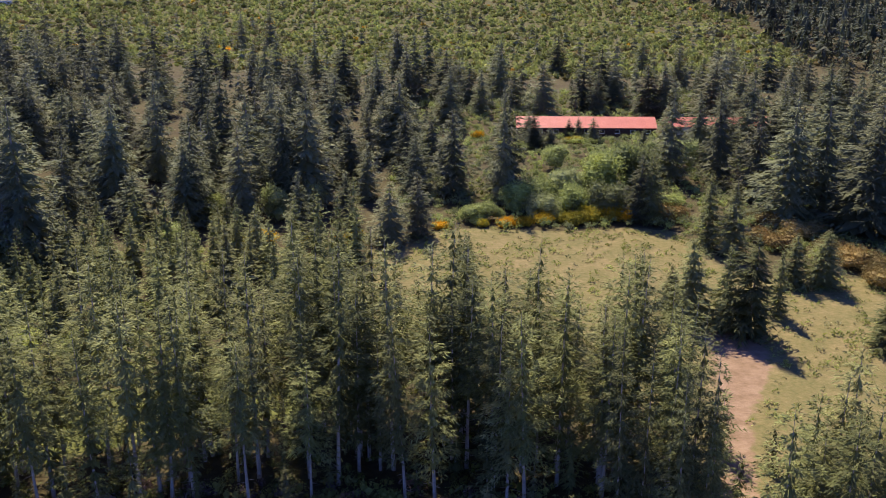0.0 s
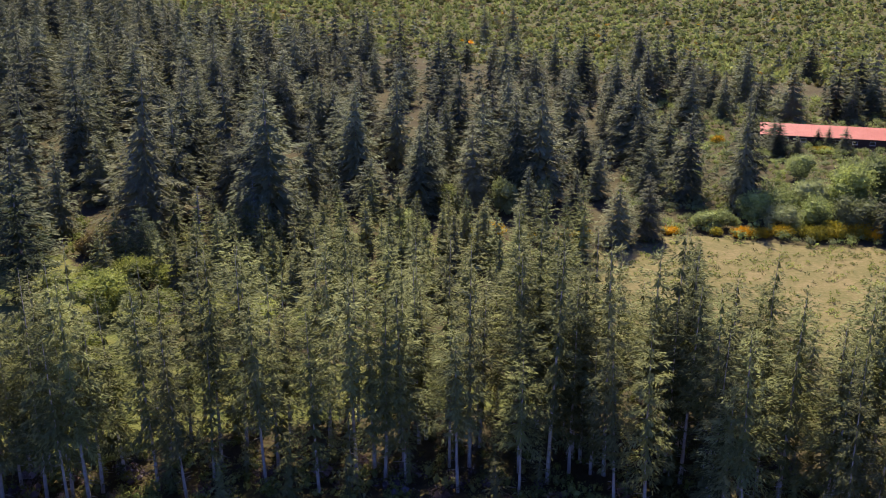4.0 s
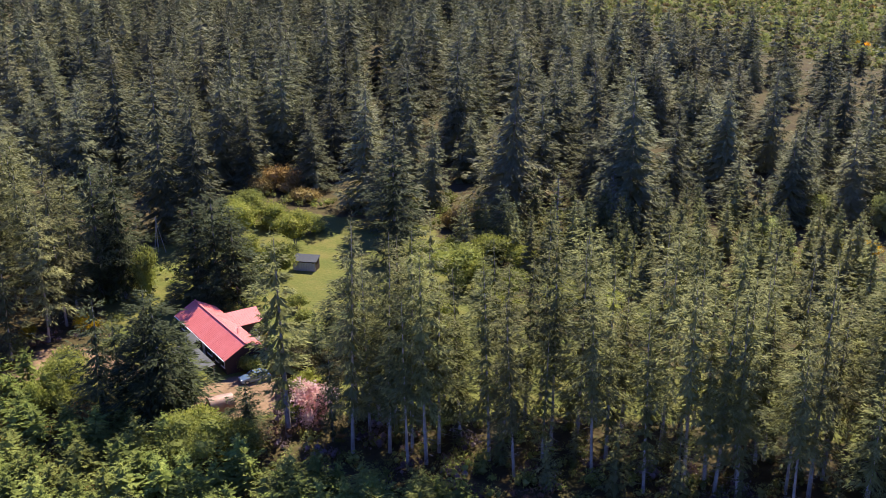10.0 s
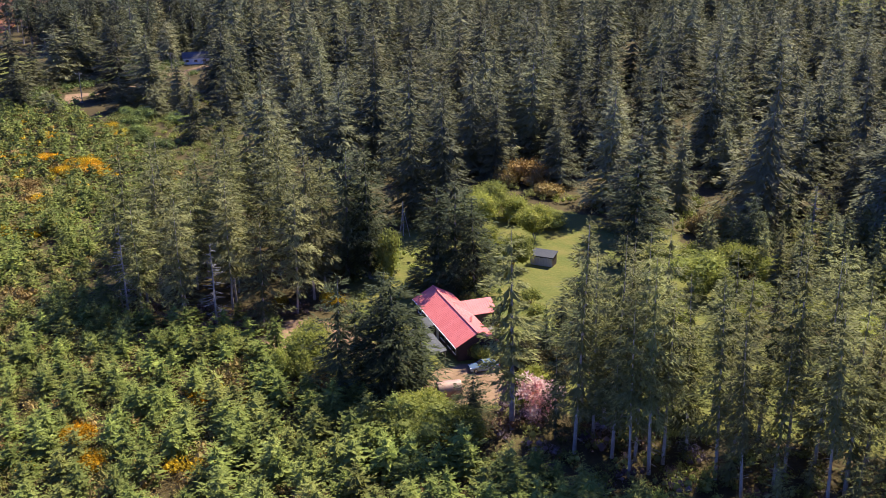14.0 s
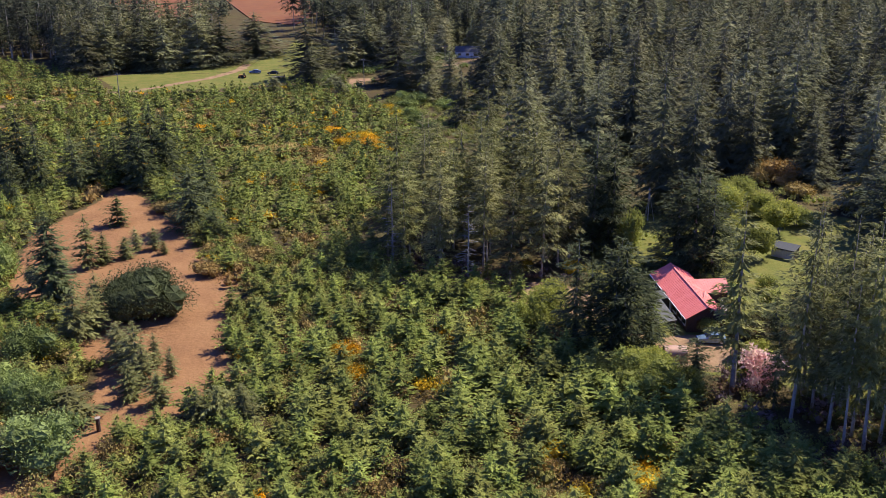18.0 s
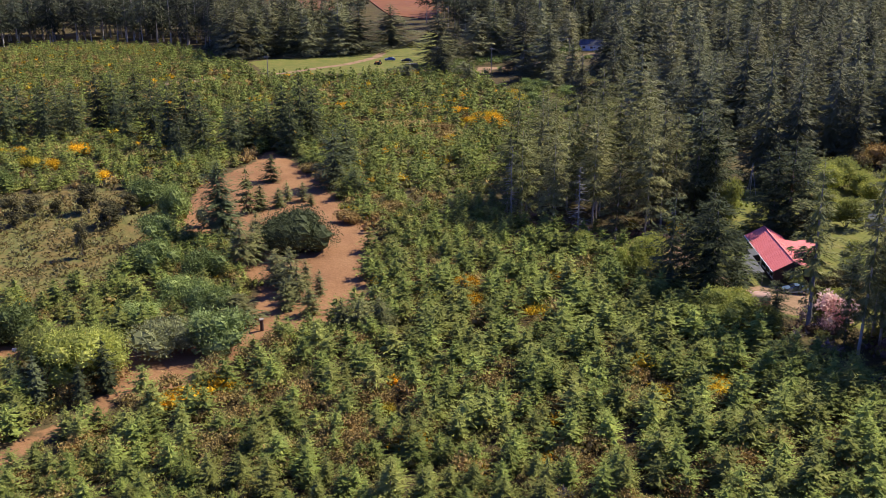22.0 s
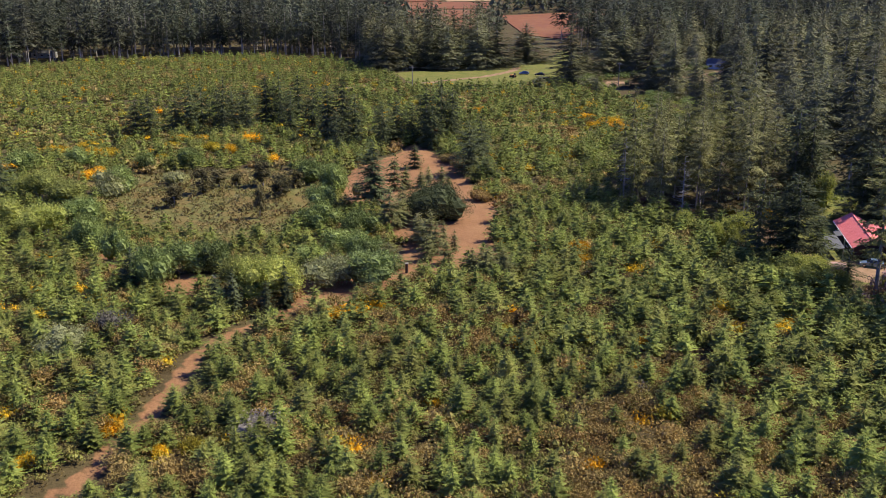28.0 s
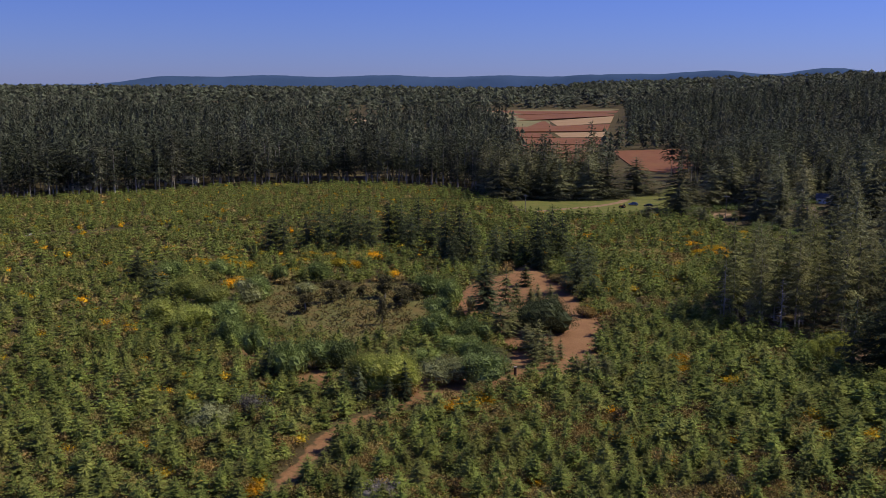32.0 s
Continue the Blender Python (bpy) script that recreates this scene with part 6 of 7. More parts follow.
def bm_part(name, bm, mat, parent, label="", smooth_shade=False):
    me = bpy.data.meshes.new(name)
    if smooth_shade:
        for f in bm.faces:
            f.smooth = True
    bm.to_mesh(me)
    bm.free()
    me.materials.append(mat)
    return part(name, me, parent, label)


def box(bm, x0, x1, y0, y1, z0, z1, bevel=0.0):
    r = bmesh.ops.create_cube(bm, size=1.0)
    bmesh.ops.transform(bm, verts=r["verts"], matrix=Matrix.Translation(((x0 + x1) / 2, (y0 + y1) / 2, (z0 + z1) / 2)) @ Matrix.Diagonal((x1 - x0, y1 - y0, z1 - z0, 1)))
    if bevel:
        es = list({e for v in r["verts"] for e in v.link_edges})
        bmesh.ops.bevel(bm, geom=es, offset=bevel, segments=2, affect="EDGES")
    return r["verts"]


def boxed(name, dims, mat, parent, label="", bevel=0.0):
    bm = bmesh.new()
    box(bm, *dims, bevel)
    return bm_part(name, bm, mat, parent, label)


def slab(bm, corners, thick):
    """A roof plane with thickness below its four corners."""
    top = [bm.verts.new(c) for c in corners]
    low = [bm.verts.new((c[0], c[1], c[2] - thick)) for c in corners]
    bm.faces.new(top)
    bm.faces.new(low[::-1])
    n = len(corners)
    for i in range(n):
        j = (i + 1) % n
        bm.faces.new((top[i], low[i], low[j], top[j]))


def ribbed_plane(name, a, b, c, d, ribs, mat, parent, label=""):
    """Standing-seam roof plane a-b (eave) to d-c (ridge), with raised seams."""
    a, b, c, d = map(Vector, (a, b, c, d))
    bm = bmesh.new()
    slab(bm, (a, b, c, d), 0.09)
    roof_part = bm_part(name, bm, mat, parent, label)
    bm = bmesh.new()
    for i in range(ribs + 1):
        t = i / ribs
        lo, hi = a.lerp(b, t), d.lerp(c, t)
        w = (b - a).normalized() * 0.025
        up = Vector((0, 0, 0.025))
        vs = [bm.verts.new(p) for p in (lo - w, lo + w, hi + w, hi - w, lo - w * 0.6 + up, lo + w * 0.6 + up, hi + w * 0.6 + up, hi - w * 0.6 + up)]
        for f in ((4, 5, 6, 7), (0, 1, 5, 4), (1, 2, 6, 5), (2, 3, 7, 6), (3, 0, 4, 7)):
            bm.faces.new([vs[k] for k in f])
    bm_part("seams", bm, mat, roof_part)["kind"] = "stuff"
    return roof_part


def gable_wall(bm, x, y0, y1, z0, ze, zr, thick):
    yc = (y0 + y1) / 2
    pts = [(y0, z0), (y1, z0), (y1, ze), (yc, zr), (y0, ze)]
    f = [bm.verts.new((x, y, z)) for y, z in pts]
    g = [bm.verts.new((x + thick, y, z)) for y, z in pts]
    bm.faces.new(f[::-1])
    bm.faces.new(g)
    for i in range(5):
        j = (i + 1) % 5
        bm.faces.new((f[i], f[j], g[j], g[i]))


def window(parent, x, y, z, w, h, side):
    """A framed window on a wall that faces local -y (side -1) or +y (side 1)."""
    fr = boxed("window", (x - w / 2 - 0.07, x + w / 2 + 0.07, y - 0.05, y + 0.05, z - h / 2 - 0.07, z + h / 2 + 0.07), M_WHITE, parent, "white-framed window")
    boxed("pane", (x - w / 2, x + w / 2, y + side * 0.05, y + side * 0.065, z - h / 2, z + h / 2), M_GLASS, fr, "dark glass pane")
    boxed("sill", (x - w / 2 - 0.12, x + w / 2 + 0.12, y + min(0, side * 0.16), y + max(0, side * 0.16), z - h / 2 - 0.13, z - h / 2 - 0.07), M_WHITE, fr)


# red-roofed ranch house
house = tagged(new("house"), "long dark brown ranch house with a bright red metal roof", "house")
house.matrix_basis = pose(-111.0, 98.4, float(land(-111, 98.4)), 0, 0, -20.9)
HX, HY, HE, HR = 10.0, 3.1, 2.75, 4.45
for nm, dims in (("wall_front", (-HX, HX, -HY, -HY + 0.2, -0.2, HE)), ("wall_back", (-HX, HX, HY - 0.2, HY, -0.2, HE))):
    boxed("wall", dims, M_SIDING, house)
for x in (-HX, HX - 0.2):
    bm = bmesh.new()
    gable_wall(bm, x, -HY + 0.21, HY - 0.21, -0.2, HE, HR - 0.2, 0.2)
    bm_part("wall", bm, M_SIDING, house)
ov, drop = 0.45, (HR - HE) / HY * 0.45
ribbed_plane("roof", (-HX - ov, -HY - ov, HE - drop + 0.1), (HX + ov, -HY - ov, HE - drop + 0.1), (HX + ov, 0, HR + 0.1), (-HX - ov, 0, HR + 0.1), 42, M_REDROOF, house, "bright red standing-seam roof")
ribbed_plane("roof", (HX + ov, HY + ov, HE - drop + 0.1), (-HX - ov, HY + ov, HE - drop + 0.1), (-HX - ov, 0.0, HR + 0.1), (HX + ov, 0.0, HR + 0.1), 42, M_REDROOF, house, "bright red standing-seam roof")
boxed("ridge_cap", (-HX - ov, HX + ov, -0.14, 0.14, HR + 0.09, HR + 0.17), M_REDROOF, house)
boxed("gutter", (-HX - ov, HX + ov, -HY - ov - 0.13, -HY - ov - 0.01, HE - drop - 0.06, HE - drop + 0.06), M_WHITE, house, "pale rain gutter")
for cx_, w_ in ((-8.0, 1.4), (-5.2, 1.4), (3.4, 1.8), (6.4, 1.2), (8.6, 1.2)):
    window(house, cx_, -HY, 1.55, w_, 1.1, -1)
for cx_ in (1.5, 4.5, 7.6):
    window(house, cx_, HY, 1.55, 1.4, 1.1, 1)
door_ = boxed("door", (0.4, 1.35, -HY - 0.06, -HY, 0.05, 2.08), M_WHITE, house, "white entrance door")
boxed("handle", (1.2, 1.26, -HY - 0.11, -HY - 0.06, 1.0, 1.12), M_CHROME, door_)
# wing
WX, WY, WR = -3.7, 7.4, 3.95
boxed("wall", (WX - 2.6, WX - 2.4, HY + 0.01, WY, -0.2, 2.6), M_SIDING, house)
boxed("wall", (WX + 2.4, WX + 2.6, HY + 0.01, WY, -0.2, 2.6), M_SIDING, house)
bm = bmesh.new()
pts = [(WX - 2.39, -0.2), (WX + 2.39, -0.2), (WX + 2.39, 2.6), (WX, WR - 0.2), (WX - 2.39, 2.6)]
f_ = [bm.verts.new((x, WY - 0.2, z)) for x, z in pts]
g_ = [bm.verts.new((x, WY, z)) for x, z in pts]
bm.faces.new(f_)
bm.faces.new(g_[::-1])
for i in range(5):
    j = (i + 1) % 5
    bm.faces.new((f_[i], g_[i], g_[j], f_[j]))
bm_part("wall", bm, M_SIDING, house)
ribbed_plane("roof", (WX + 3.0, HY - 1.6, 2.5), (WX + 3.0, WY + 0.4, 2.5), (WX, WY + 0.4, WR), (WX, HY - 2.2, WR), 16, M_REDROOF, house, "bright red roof of the wing")
ribbed_plane("roof", (WX - 3.0, WY + 0.4, 2.5), (WX - 3.0, HY - 1.6, 2.5), (WX, HY - 2.2, WR), (WX, WY + 0.4, WR), 16, M_REDROOF, house, "bright red roof of the wing")
# porch
bm = bmesh.new()
slab(bm, ((-2.6, -4.9, 2.25), (1.0, -4.9, 2.25), (1.0, -3.4, 2.62), (-2.6, -3.4, 2.62)), 0.1)
bm_part("porch_roof", bm, M_GREYROOF, house, "small grey porch roof")
for x_ in (-2.4, 0.8):
    boxed("porch_post", (x_ - 0.06, x_ + 0.06, -4.8, -4.68, -0.1, 2.2), M_WHITE, house)
# flue and vent
bm = bmesh.new()
bmesh.ops.create_cone(bm, cap_ends=True, segments=10, radius1=0.11, radius2=0.11, depth=1.0, matrix=Matrix.Translation((5.2, 0.9, 4.5)))
bm_part("flue_pipe", bm, M_CHROME, house, "thin metal flue pipe")

deck = tagged(new("deck"), "small wooden deck beside the house wing", "deck")
deck.matrix_basis = house.matrix_basis.copy()
for i in range(16):
    boxed("plank", (-1.0 + i * 0.22, -0.81 + i * 0.22, 3.2, 6.4, 0.42, 0.46), M_WOOD, deck)
for x_ in (-0.9, 2.4):
    for y_ in (3.35, 6.25):
        boxed("post", (x_ - 0.06, x_ + 0.06, y_ - 0.06, y_ + 0.06, -0.1, 1.3), M_WOOD, deck)
boxed("rail", (-0.95, 2.46, 6.2, 6.28, 1.24, 1.32), M_PALE, deck)
boxed("rail", (2.36, 2.44, 3.3, 6.19, 1.24, 1.32), M_PALE, deck)

carport = tagged(new("carport"), "low carport with a dark grey roof below the house", "carport")
carport.matrix_basis = house.matrix_basis.copy()
bm = bmesh.new()
slab(bm, ((0.8, -8.4, 2.05), (10.6, -8.4, 2.05), (10.6, -5.0, 2.55), (0.8, -5.0, 2.55)), 0.14)
bm_part("roof", bm, M_GREYROOF, carport)
for x_ in (1.0, 5.6, 10.3):
    for y_, z_ in ((-8.2, 1.95), (-5.2, 2.36)):
        boxed("post", (x_ - 0.07, x_ + 0.07, y_ - 0.07, y_ + 0.07, -0.1, z_), M_WOOD, carport)


def car(name, m, paint, label, length=4.5):
    e = tagged(new(name), label, "car")
    e.matrix_basis = m
    hl = length / 2
    prof = [(-hl, 0.42), (-hl + 0.05, 0.72), (-hl + 0.75, 0.92), (-hl + 1.35, 1.0), (hl - 0.75, 1.02), (hl - 0.1, 0.98), (hl, 0.7), (hl, 0.38), (hl - 0.3, 0.24), (-hl + 0.3, 0.24)]
    bm = bmesh.new()
    rings = []
    for y, k in ((-0.86, 0.93), (-0.78, 1.0), (0.78, 1.0), (0.86, 0.93)):
        rings.append([bm.verts.new((x * (0.99 if k < 1 else 1), y, 0.3 + (z - 0.3) * k)) for x, z in prof])
    n = len(prof)
    for a, b in zip(rings, rings[1:]):
        for i in range(n):
            j = (i + 1) % n
            bm.faces.new((a[i], a[j], b[j], b[i]))
    bm.faces.new(rings[0][::-1])
    bm.faces.new(rings[-1])
    bmesh.ops.recalc_face_normals(bm, faces=bm.faces)
    bm_part("body", bm, paint, e)
    cab = [(-hl + 1.3, 0.98), (-hl + 2.05, 1.42), (hl - 1.35, 1.46), (hl - 0.45, 1.0)]
    wide = [0.78, 0.62, 0.62, 0.78]
    panes = [("windscreen", [(cab[0][0], -0.78, cab[0][1]), (cab[0][0], 0.78, cab[0][1]), (cab[1][0], 0.62, cab[1][1]), (cab[1][0], -0.62, cab[1][1])]),
             ("rear_window", [(cab[3][0], 0.78, cab[3][1]), (cab[3][0], -0.78, cab[3][1]), (cab[2][0], -0.62, cab[2][1]), (cab[2][0], 0.62, cab[2][1])])]
    panes += [("side_window", [(x, s * w, z) for (x, z), w in zip(cab, wide)]) for s in (-1, 1)]
    for pane_name, corners in panes:
        bm = bmesh.new()
        slab(bm, [Vector(c) for c in corners], 0.02)
        bm_part(pane_name, bm, M_GLASS, e, "dark car glass")
    boxed("roof", (-hl + 2.0, hl - 1.3, -0.63, 0.63, 1.43, 1.49), paint, e, bevel=0.02)
    for s in (-1, 1):
        for x0, z0, x1, z1 in ((-hl + 1.3, 0.98, -hl + 2.05, 1.45), (hl - 0.45, 1.0, hl - 1.35, 1.47), (0.1, 0.98, 0.1, 1.46)):
            v, q = stick((x0, s * 0.79, z0), (x1, s * 0.635, z1), 0.045, 0.045)
            part("pillar", link_mesh("pillar", v, q, paint), e)
        boxed("headlight", (-hl + 0.0, -hl + 0.22, s * 0.62 - 0.16, s * 0.62 + 0.16, 0.62, 0.76), M_LAMP, e)
        boxed("tail_light", (hl - 0.12, hl + 0.01, s * 0.66 - 0.13, s * 0.66 + 0.13, 0.72, 0.92), M_REDLAMP, e)
        boxed("mirror", (-hl + 1.6, -hl + 1.78, s * 0.95 - 0.09, s * 0.95 + 0.09, 0.98, 1.1), paint, e)
        for x in (-hl + 0.85, hl - 0.85):
            bm = bmesh.new()
            bmesh.ops.create_cone(bm, cap_ends=True, segments=18, radius1=0.32, radius2=0.32, depth=0.22, matrix=pose(x, s * 0.8, 0.32, 90))
            w = bm_part("wheel", bm, M_BLACK, e, "black tyre")
            bm = bmesh.new()
            bmesh.ops.create_cone(bm, cap_ends=True, segments=14, radius1=0.2, radius2=0.2, depth=0.24, matrix=pose(x, s * 0.8, 0.32, 90))
            bm_part("rim", bm, M_CHROME, w)
    return e


car("car", pose(-98.1, 93.0, float(land(-98.1, 93)) + 0.02, 0, 0, 62), M_CAR, "light blue hatchback parked on the gravel yard")

# arched tin shed
shed = tagged(new("tin_shed"), "small arched shed of rusty corrugated tin", "shed")
shed.matrix_basis = pose(-95.4, 83.8, float(land(-95.4, 83.8)), 0, 0, 62)
bm = bmesh.new()
seg, L_ = 14, 3.4
prev = None
for k in range(29):
    x = -L_ / 2 + L_ * k / 28
    rr = 1.35 + (0.03 if k % 2 else -0.03)
    ring = [bm.verts.new((x, rr * math.cos(math.pi * i / seg), 0.75 + rr * 0.95 * math.sin(math.pi * i / seg))) for i in range(seg + 1)]
    if prev:
        for i in range(seg):
            bm.faces.new((prev[i], prev[i + 1], ring[i + 1], ring[i]))
    prev = ring
bm_part("roof", bm, M_RUST, shed, "arched roof of rusty corrugated sheet", True)
for s in (-1, 1):
    boxed("wall", (-L_ / 2, L_ / 2, s * 1.33 - 0.05, s * 1.33 + 0.05, -0.1, 0.78), M_RUST, shed)
for s in (-1, 1):
    bm = bmesh.new()
    v = [bm.verts.new((s * (L_ / 2 - 0.12), 1.27 * math.cos(math.pi * i / seg), 0.75 + 1.2 * math.sin(math.pi * i / seg))) for i in range(seg + 1)]
    v += [bm.verts.new((s * (L_ / 2 - 0.12), -1.27, -0.1)), bm.verts.new((s * (L_ / 2 - 0.12), 1.27, -0.1))]
    f0 = bm.faces.new(v)
    r_ = bmesh.ops.extrude_face_region(bm, geom=[f0])
    bmesh.ops.translate(bm, verts=[q for q in r_["geom"] if isinstance(q, bmesh.types.BMVert)], vec=(s * -0.06, 0, 0))
    bm_part("end_wall", bm, M_WOOD, shed)

# dark shed with a pale fence on the lawn
shed2 = tagged(new("garden_shed"), "low garden shed with a black roof and pale boards", "shed")
shed2.matrix_basis = pose(-124.5, 133, float(land(-124, 132)), 0, 0, 24) @ Matrix.Diagonal((0.72, 0.85, 0.9, 1))
bm = bmesh.new()
slab(bm, ((-3.4, -1.7, 2.15), (3.4, -1.7, 2.15), (3.4, 1.7, 2.75), (-3.4, 1.7, 2.75)), 0.15)
bm_part("roof", bm, M_BLACKROOF, shed2, "black sloping roof")
for dims in ((-3.1, 3.1, 1.35, 1.5, -0.1, 2.45), (-3.1, -2.95, -1.4, 1.34, -0.1, 2.1), (2.95, 3.1, -1.4, 1.34, -0.1, 2.1)):
    boxed("wall", dims, M_SIDING, shed2)
for i in range(14):
    boxed("board", (-3.1 + i * 0.445, -2.69 + i * 0.445, -1.5, -1.42, -0.1, 1.75 + 0.06 * (i % 3)), M_PALE, shed2)

# leaning pole group at the back of the yard
poles = tagged(new("pole_frame"), "tall thin pole braced with slanting poles behind the yard", "pole")
poles.matrix_basis = pose(-155.7, 123.3, float(land(-155.7, 123.3)))
for a, b, r0 in (((0, 0, -0.2), (0, 0, 7.6), 0.11), ((1.6, 0.6, -0.2), (0.1, 0, 6.2), 0.05), ((-1.5, 0.5, -0.2), (-0.1, 0, 6.4), 0.05), ((0.6, -1.6, -0.2), (0.05, -0.1, 5.6), 0.045)):
    part("pole", link_mesh("pole", *stick(a, b, r0, r0 * 0.75, 6), M_PALE), poles)
boxed("crosspiece", (-0.5, 0.5, -0.04, 0.04, 6.9, 7.0), M_PALE, poles)


def utility_pole(x, y, h, turn):
    e = tagged(new("utility_pole"), "wooden utility pole with a crossarm beside the road", "utility pole", "utility poles")
    e.matrix_basis = pose(x, y, float(land(x, y)), 0, 0, turn)
    part("pole", link_mesh("pole", *stick((0, 0, -0.3), (0, 0, h), 0.17, 0.12, 8), M_WOOD), e)
    boxed("crossarm", (-1.2, 1.2, -0.08, 0.08, h - 0.9, h - 0.72), M_WOOD, e)
    for x_ in (-1.05, -0.4, 0.4, 1.05):
        part("insulator", link_mesh("insulator", *stick((x_, 0, h - 0.72), (x_, 0, h - 0.5), 0.05, 0.03, 6), M_WHITE), e)
    return e


def hung_wire(points, r):
    """One square wire through the points."""
    p = np.array(points)
    d = p[-1, :2] - p[0, :2]
    side = np.array([-d[1], d[0], 0]) / np.hypot(*d)
    up = np.array([0, 0, 1.0])
    v = np.stack([p + r * side, p + r * up, p - r * side, p - r * up], 1).reshape(-1, 3)
    q = [(4 * i + j, 4 * i + (j + 1) % 4, 4 * i + 4 + (j + 1) % 4, 4 * i + 4 + j) for i in range(len(p) - 1) for j in range(4)]
    return v, np.array(q)


utility_pole(-346.7, 130.4, 11.0, 60)
utility_pole(-352, 40, 10.5, 85)
utility_pole(-374, 178, 10.5, 60)
for (x1, y1), (x2, y2) in (((-346.7, 130.4), (-352, 40)), ((-346.7, 130.4), (-374, 178)), ((-352, 40), (-360, -60))):
    pts_ = [(x1 + (x2 - x1) * t, y1 + (y2 - y1) * t, 10.0 - 1.6 * 4 * t * (1 - t)) for t in np.linspace(0, 1, 9)]
    tagged(new("power_line", link_mesh("power_line", *hung_wire(pts_, 0.035), M_BLACK)), "black power line hanging between utility poles", "cable")

# long red-roofed farm building behind the clearing
def barn(x, y, turn, length, width, eave, ridge, roofmat, wallmat, label, name="farm_building", windows=0):
    e = tagged(new(name), label, "building")
    e.matrix_basis = pose(x, y, float(land(x, y)), 0, 0, turn)
    h, w = length / 2, width / 2
    for s in (-1, 1):
        boxed("wall", (-h, h, s * w - 0.1, s * w + 0.1, -0.3, eave), wallmat, e)
        bm = bmesh.new()
        gable_wall(bm, s * h - 0.1, -w + 0.11, w - 0.11, -0.3, eave, ridge - 0.2, 0.2)
        bm_part("wall", bm, wallmat, e)
    k = (ridge - eave) / w * 0.4
    n = max(6, int(length / 0.9))
    ribbed_plane("roof", (-h - 0.4, -w - 0.4, eave - k + 0.12), (h + 0.4, -w - 0.4, eave - k + 0.12), (h + 0.4, 0, ridge + 0.12), (-h - 0.4, 0, ridge + 0.12), n, roofmat, e)
    ribbed_plane("roof", (h + 0.4, w + 0.4, eave - k + 0.12), (-h - 0.4, w + 0.4, eave - k + 0.12), (-h - 0.4, 0, ridge + 0.12), (h + 0.4, 0, ridge + 0.12), n, roofmat, e)
    for i in range(windows):
        window(e, -h + length * (i + 0.5) / windows, -w - 0.08, eave * 0.55, 1.4, 1.0, -1)
    return e


barn(46, 318, -1.5, 44, 11, 2.8, 5.2, M_FADED, M_SIDING, "long low farm building with a faded red roof", windows=9)
barn(90, 321, 2, 34, 9, 2.6, 4.6, M_FADED, M_PALE, "low outbuilding with a faded red roof among trees", windows=6)
barn(-112, 306, 20, 7, 5, 2.6, 4.0, M_WHITE, M_WHITE, "small white-roofed shed among dark trees", "white_shed", 1)
barn(-404, 204, 60, 11, 7, 2.8, 4.8, M_GREYROOF, M_WHITE, "grey-roofed house beside the far road", "far_house", 3)
barn(-446, 96, 75, 12, 7, 2.8, 4.6, M_GREYROOF, M_WHITE, "white house in the shade of trees", "far_house", 3)
barn(-476, -194, 75, 14, 6, 2.8, 4.2, M_GREYROOF, M_PALE, "pale house behind the edge of the woods", "far_house", 3)
barn(-512, -140, 75, 12, 6, 2.8, 4.2, M_GREYROOF, M_PALE, "pale house behind bare trunks of the woods", "far_house", 3)
barn(-300, 690, 30, 14, 8, 3.2, 5.4, M_GREYROOF, M_WHITE, "white house at the far edge of the clearcut", "far_house", 3)

# vehicles on the far meadow
car("car", pose(-397, 101, 0.1, 0, 0, 75), M_NAVY, "dark blue car parked on the far meadow", 4.8)
car("car", pose(-391, 107, 0.1, 0, 0, 70), M_BLACK, "black car parked on the far meadow", 4.6)
car("van", pose(-298.6, -160, 0.1, 0, 0, 100), M_WHITE, "white van on the old road through the scrub", 5.0)
trac = tagged(new("tractor"), "small orange tractor standing on the far meadow", "tractor")
trac.matrix_basis = pose(-387, 93, 0.0, 0, 0, 40)
boxed("hood", (-1.5, 0.1, -0.42, 0.42, 0.7, 1.35), M_ORANGE, trac, bevel=0.06)
boxed("seat_box", (0.2, 1.2, -0.5, 0.5, 0.6, 1.0), M_ORANGE, trac, bevel=0.05)
boxed("roll_bar", (0.95, 1.07, -0.5, 0.5, 1.0, 2.2), M_BLACK, trac)
for x_, r_ in ((-1.1, 0.42), (0.7, 0.7)):
    for s in (-1, 1):
        bm = bmesh.new()
        bmesh.ops.create_cone(bm, cap_ends=True, segments=18, radius1=r_, radius2=r_, depth=0.32, matrix=pose(x_, s * 0.72, r_, 90))
        bm_part("wheel", bm, M_BLACK, trac)
trl = tagged(new("trailer"), "flat dark trailer parked on the far meadow", "trailer")
trl.matrix_basis = pose(-380, 106, 0.0, 0, 0, 80)
boxed("bed", (-2.6, 2.6, -1.1, 1.1, 0.6, 0.75), M_WOOD, trl)
boxed("headboard", (2.48, 2.6, -1.1, 1.1, 0.76, 1.5), M_SIDING, trl)
part("drawbar", link_mesh("drawbar", *stick((-2.6, 0, 0.6), (-4.0, 0, 0.5), 0.06, 0.05, 6), M_BLACK), trl)
for s in (-1, 1):
    bm = bmesh.new()
    bmesh.ops.create_cone(bm, cap_ends=True, segments=16, radius1=0.36, radius2=0.36, depth=0.25, matrix=pose(0, s * 1.0, 0.36, 90))
    bm_part("wheel", bm, M_BLACK, trl)

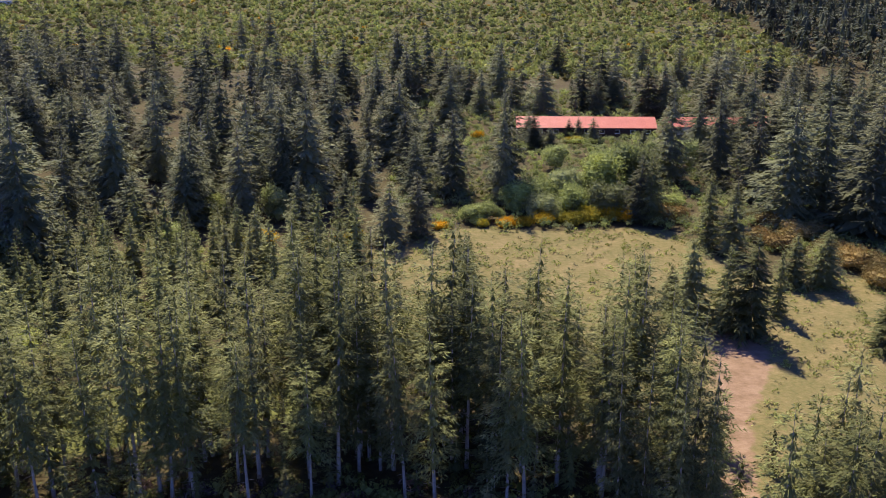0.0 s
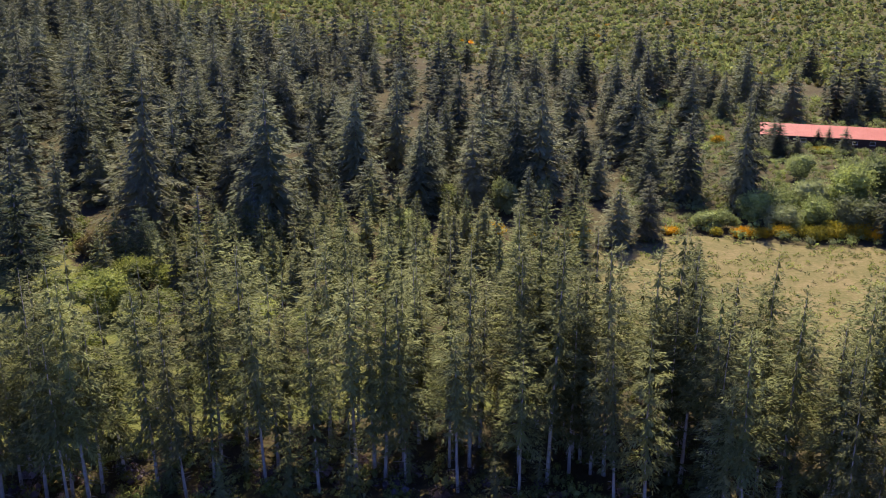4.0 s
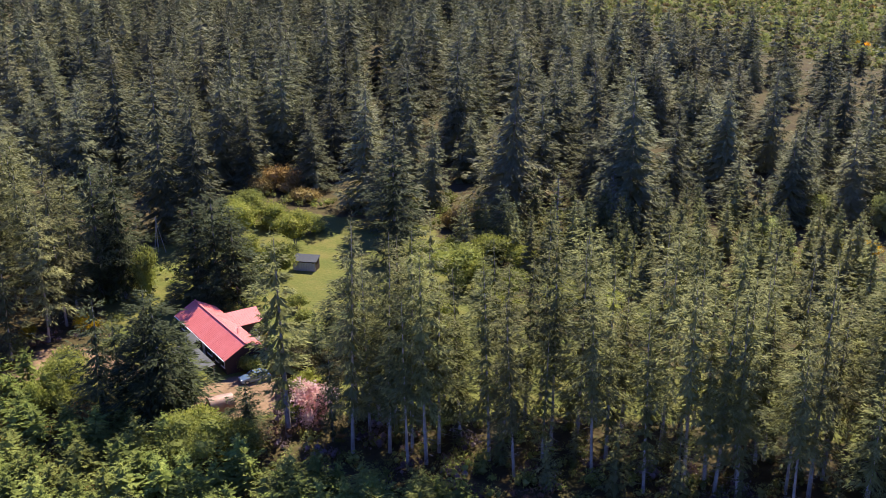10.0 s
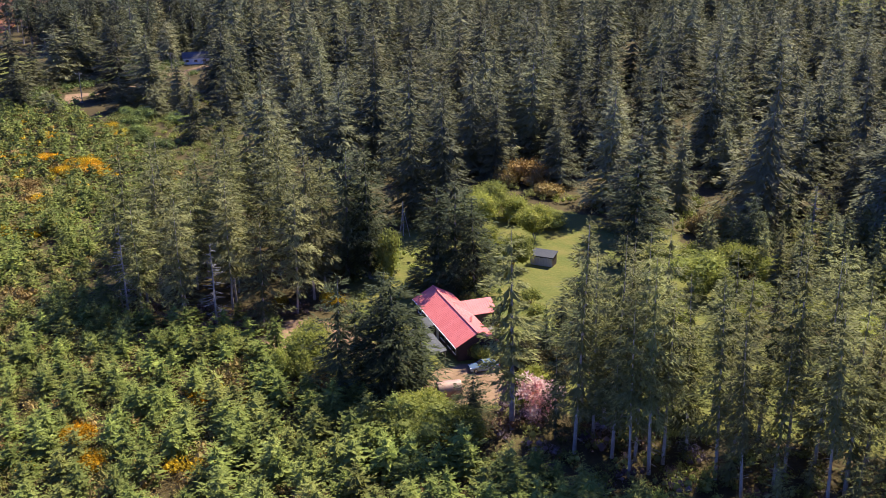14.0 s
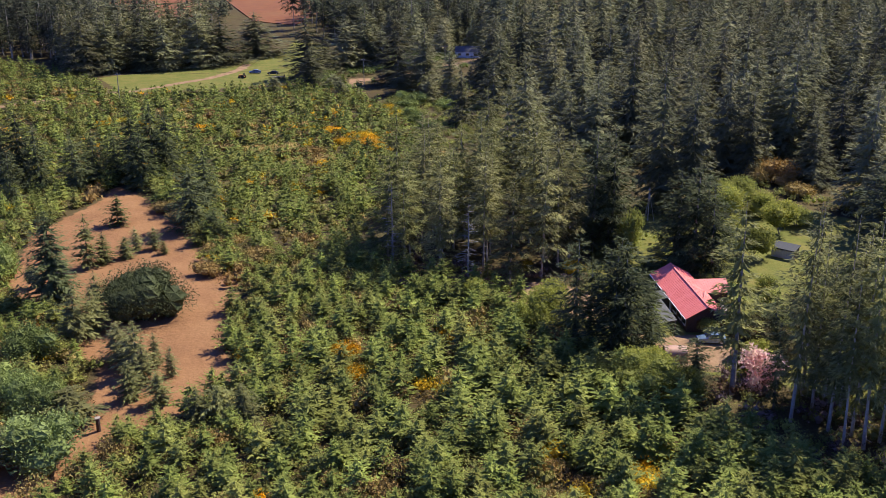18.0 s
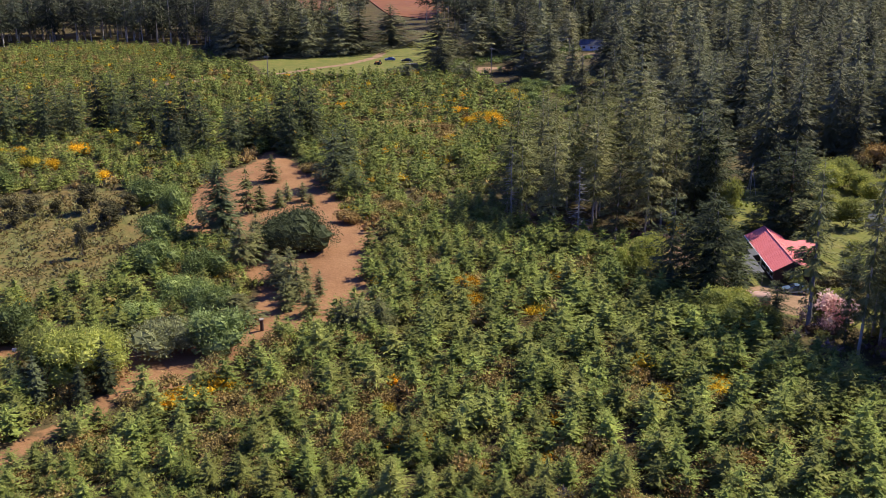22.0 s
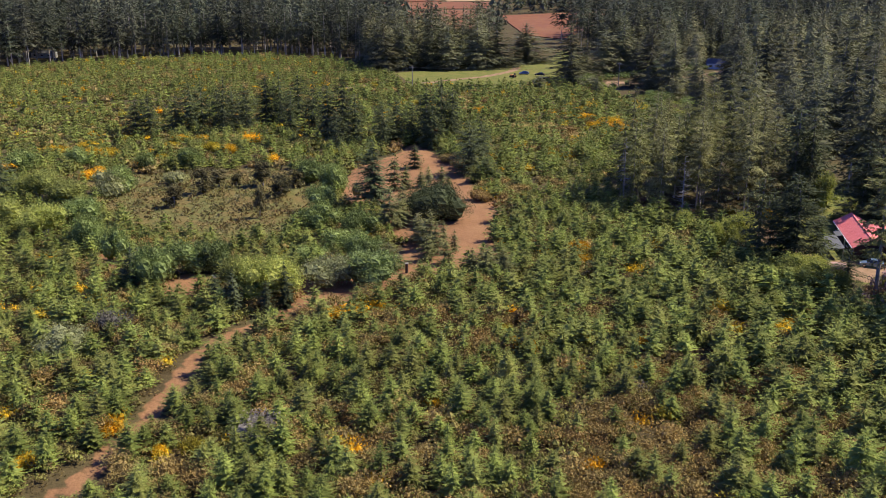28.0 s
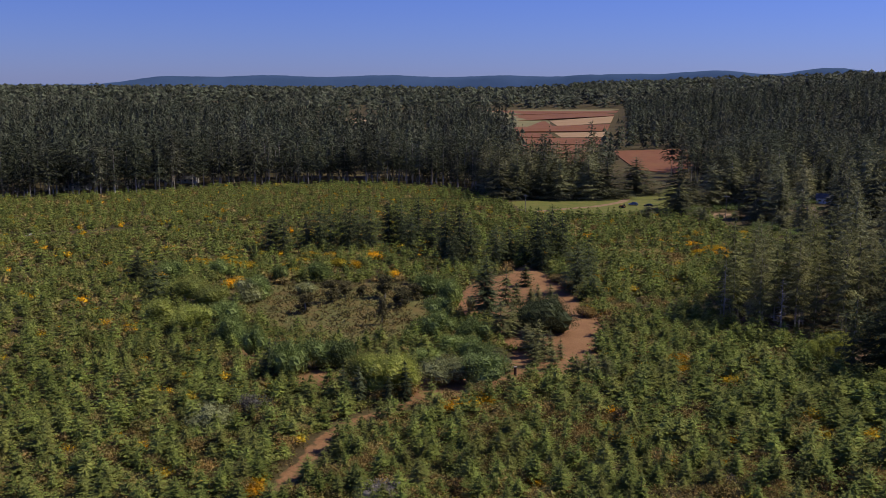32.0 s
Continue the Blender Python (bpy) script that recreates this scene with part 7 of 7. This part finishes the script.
# post and little sign beside the track
post = tagged(new("wooden_post"), "short thick dark wooden post beside the dirt track", "post")
post.matrix_basis = pose(-109.6, 2.6, float(land(-109.6, 2.6)))
part("shaft", link_mesh("shaft", *stick((0, 0, -0.2), (0.05, 0, 1.9), 0.3, 0.26, 9), M_SIDING), post)
boxed("cap", (-0.3, 0.4, -0.32, 0.32, 1.86, 1.98), M_WOOD, post)
sign = tagged(new("sign"), "small white board on a stake on bare dirt", "sign")
sign.matrix_basis = pose(-112.0, -33.6, float(land(-112, -33.6)), 0, 0, 80)
boxed("stake", (-0.04, 0.04, -0.04, 0.04, -0.2, 0.9), M_WOOD, sign)
boxed("board", (-0.35, 0.35, -0.07, -0.04, 0.55, 1.1), M_WHITE, sign)

# ---- cranberry fields in the distance ----
def bed(name, quad, mat, label, z=0.35):
    e = tagged(new(name), label, "field", "cranberry beds")
    e["kind"] = "structure"
    bm = bmesh.new()
    slab(bm, [(x, y, float(land(x, y)) + z) for x, y in quad], 1.2)
    bm_part("surface", bm, mat, e)
    return e


def field_y(x):
    u = (-x - 650) / (2000 - 650)
    return 84 + 66 * u, 132 + 350 * u


lo_x = [650, 745, 850, 960, 1085, 1250, 1450, 1700]
hi_x = [730, 835, 945, 1070, 1230, 1430, 1680, 1980]
for i, (a, b) in enumerate(zip(lo_x, hi_x)):
    ya, yb = field_y(-a), field_y(-b)
    if i in (3, 5):
        m0, m1 = ya[0] + (ya[1] - ya[0]) * 0.55, yb[0] + (yb[1] - yb[0]) * 0.5
        bed("cranberry_bed", [(-a, ya[0]), (-a, m0), (-b, m1), (-b, yb[0])], M_CRAN, "rust-red cranberry bed between grassy dikes")
        bed("sandy_bed", [(-a, m0 + 6), (-a, ya[1]), (-b, yb[1]), (-b, m1 + 6)], M_SAND, "bare sandy bed beside the cranberry beds")
    else:
        bed("cranberry_bed", [(-a, ya[0]), (-a, ya[1]), (-b, yb[1]), (-b, yb[0])], M_CRAN, "rust-red cranberry bed between grassy dikes")
bed("dike", [(-640, 78), (-640, 140), (-2010, 500), (-2010, 140)], M_DIKE, "grassy dikes between the cranberry beds", 0.1)
bed("cranberry_bed", [(-604, 156), (-570, 172), (-700, 246), (-790, 280), (-768, 176)], M_CRAN, "brownish red cranberry bed beyond the houses")
bed("sandy_bed", [(-1250, -150), (-1280, -75), (-1590, 20), (-1690, -35), (-1420, -145)], M_SAND, "pale sandy field at the edge of far woods")
bed("sandy_bed", [(-1060, -50), (-1050, 52), (-1290, 55), (-1290, -80)], M_SAND, "bare sandy field among far woods")

# ---- far hills and sea on the horizon, haze painted into their colour ----
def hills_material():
    m, nt, bs = material("haze_painted_hills")
    # blue of the distance haze put into the base colour, low sea end too
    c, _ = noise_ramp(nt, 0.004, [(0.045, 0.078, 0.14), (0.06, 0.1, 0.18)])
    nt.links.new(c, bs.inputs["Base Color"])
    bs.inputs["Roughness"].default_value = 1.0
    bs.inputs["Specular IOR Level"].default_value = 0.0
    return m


def ridge(name, away, bumps, base, mat, label, seed):
    """A ridge far off, from bearing 50 to 122 degrees; bumps: bearing, width, height."""
    brs = np.linspace(50, 122, 260)
    h = np.full(260, float(base))
    for b, w, a in bumps:
        h = np.maximum(h, base + a * np.exp(-((brs - b) / w) ** 2))
    h = np.convolve(np.pad(h, 6, mode="edge"), np.ones(13) / 13, "valid")
    rng = np.random.default_rng(seed)
    h = h + np.convolve(rng.normal(0, 3.0, 268), np.ones(9) / 9, "valid") + rng.normal(0, 0.5, 260)
    r = np.radians(brs)
    rows = []
    for dd, k in ((0, 0.0), (90, 0.55), (180, 0.85), (260, 1.0), (330, 0.7)):
        rows.append(np.stack([-np.sin(r) * (away + dd), np.cos(r) * (away + dd), -20 + (h + 20) * k], 1))
    v = np.concatenate(rows)
    q = [(a * 260 + i, a * 260 + i + 1, (a + 1) * 260 + i + 1, (a + 1) * 260 + i) for a in range(4) for i in range(259)]
    tagged(new(name, link_mesh(name, v, q, mat, smooth_shade=True)), label, "hills", kind="structure")


ridge("backdrop_hills", 4380, [(102, 2.4, 50), (96.5, 5, 52), (90, 6, 54), (83, 5, 58), (77.5, 4, 66), (71, 2.4, 100), (74.5, 2.4, 76), (65, 4.5, 96), (57, 7, 100)], 36, hills_material(), "low far hills painted haze blue along the horizon", 5)
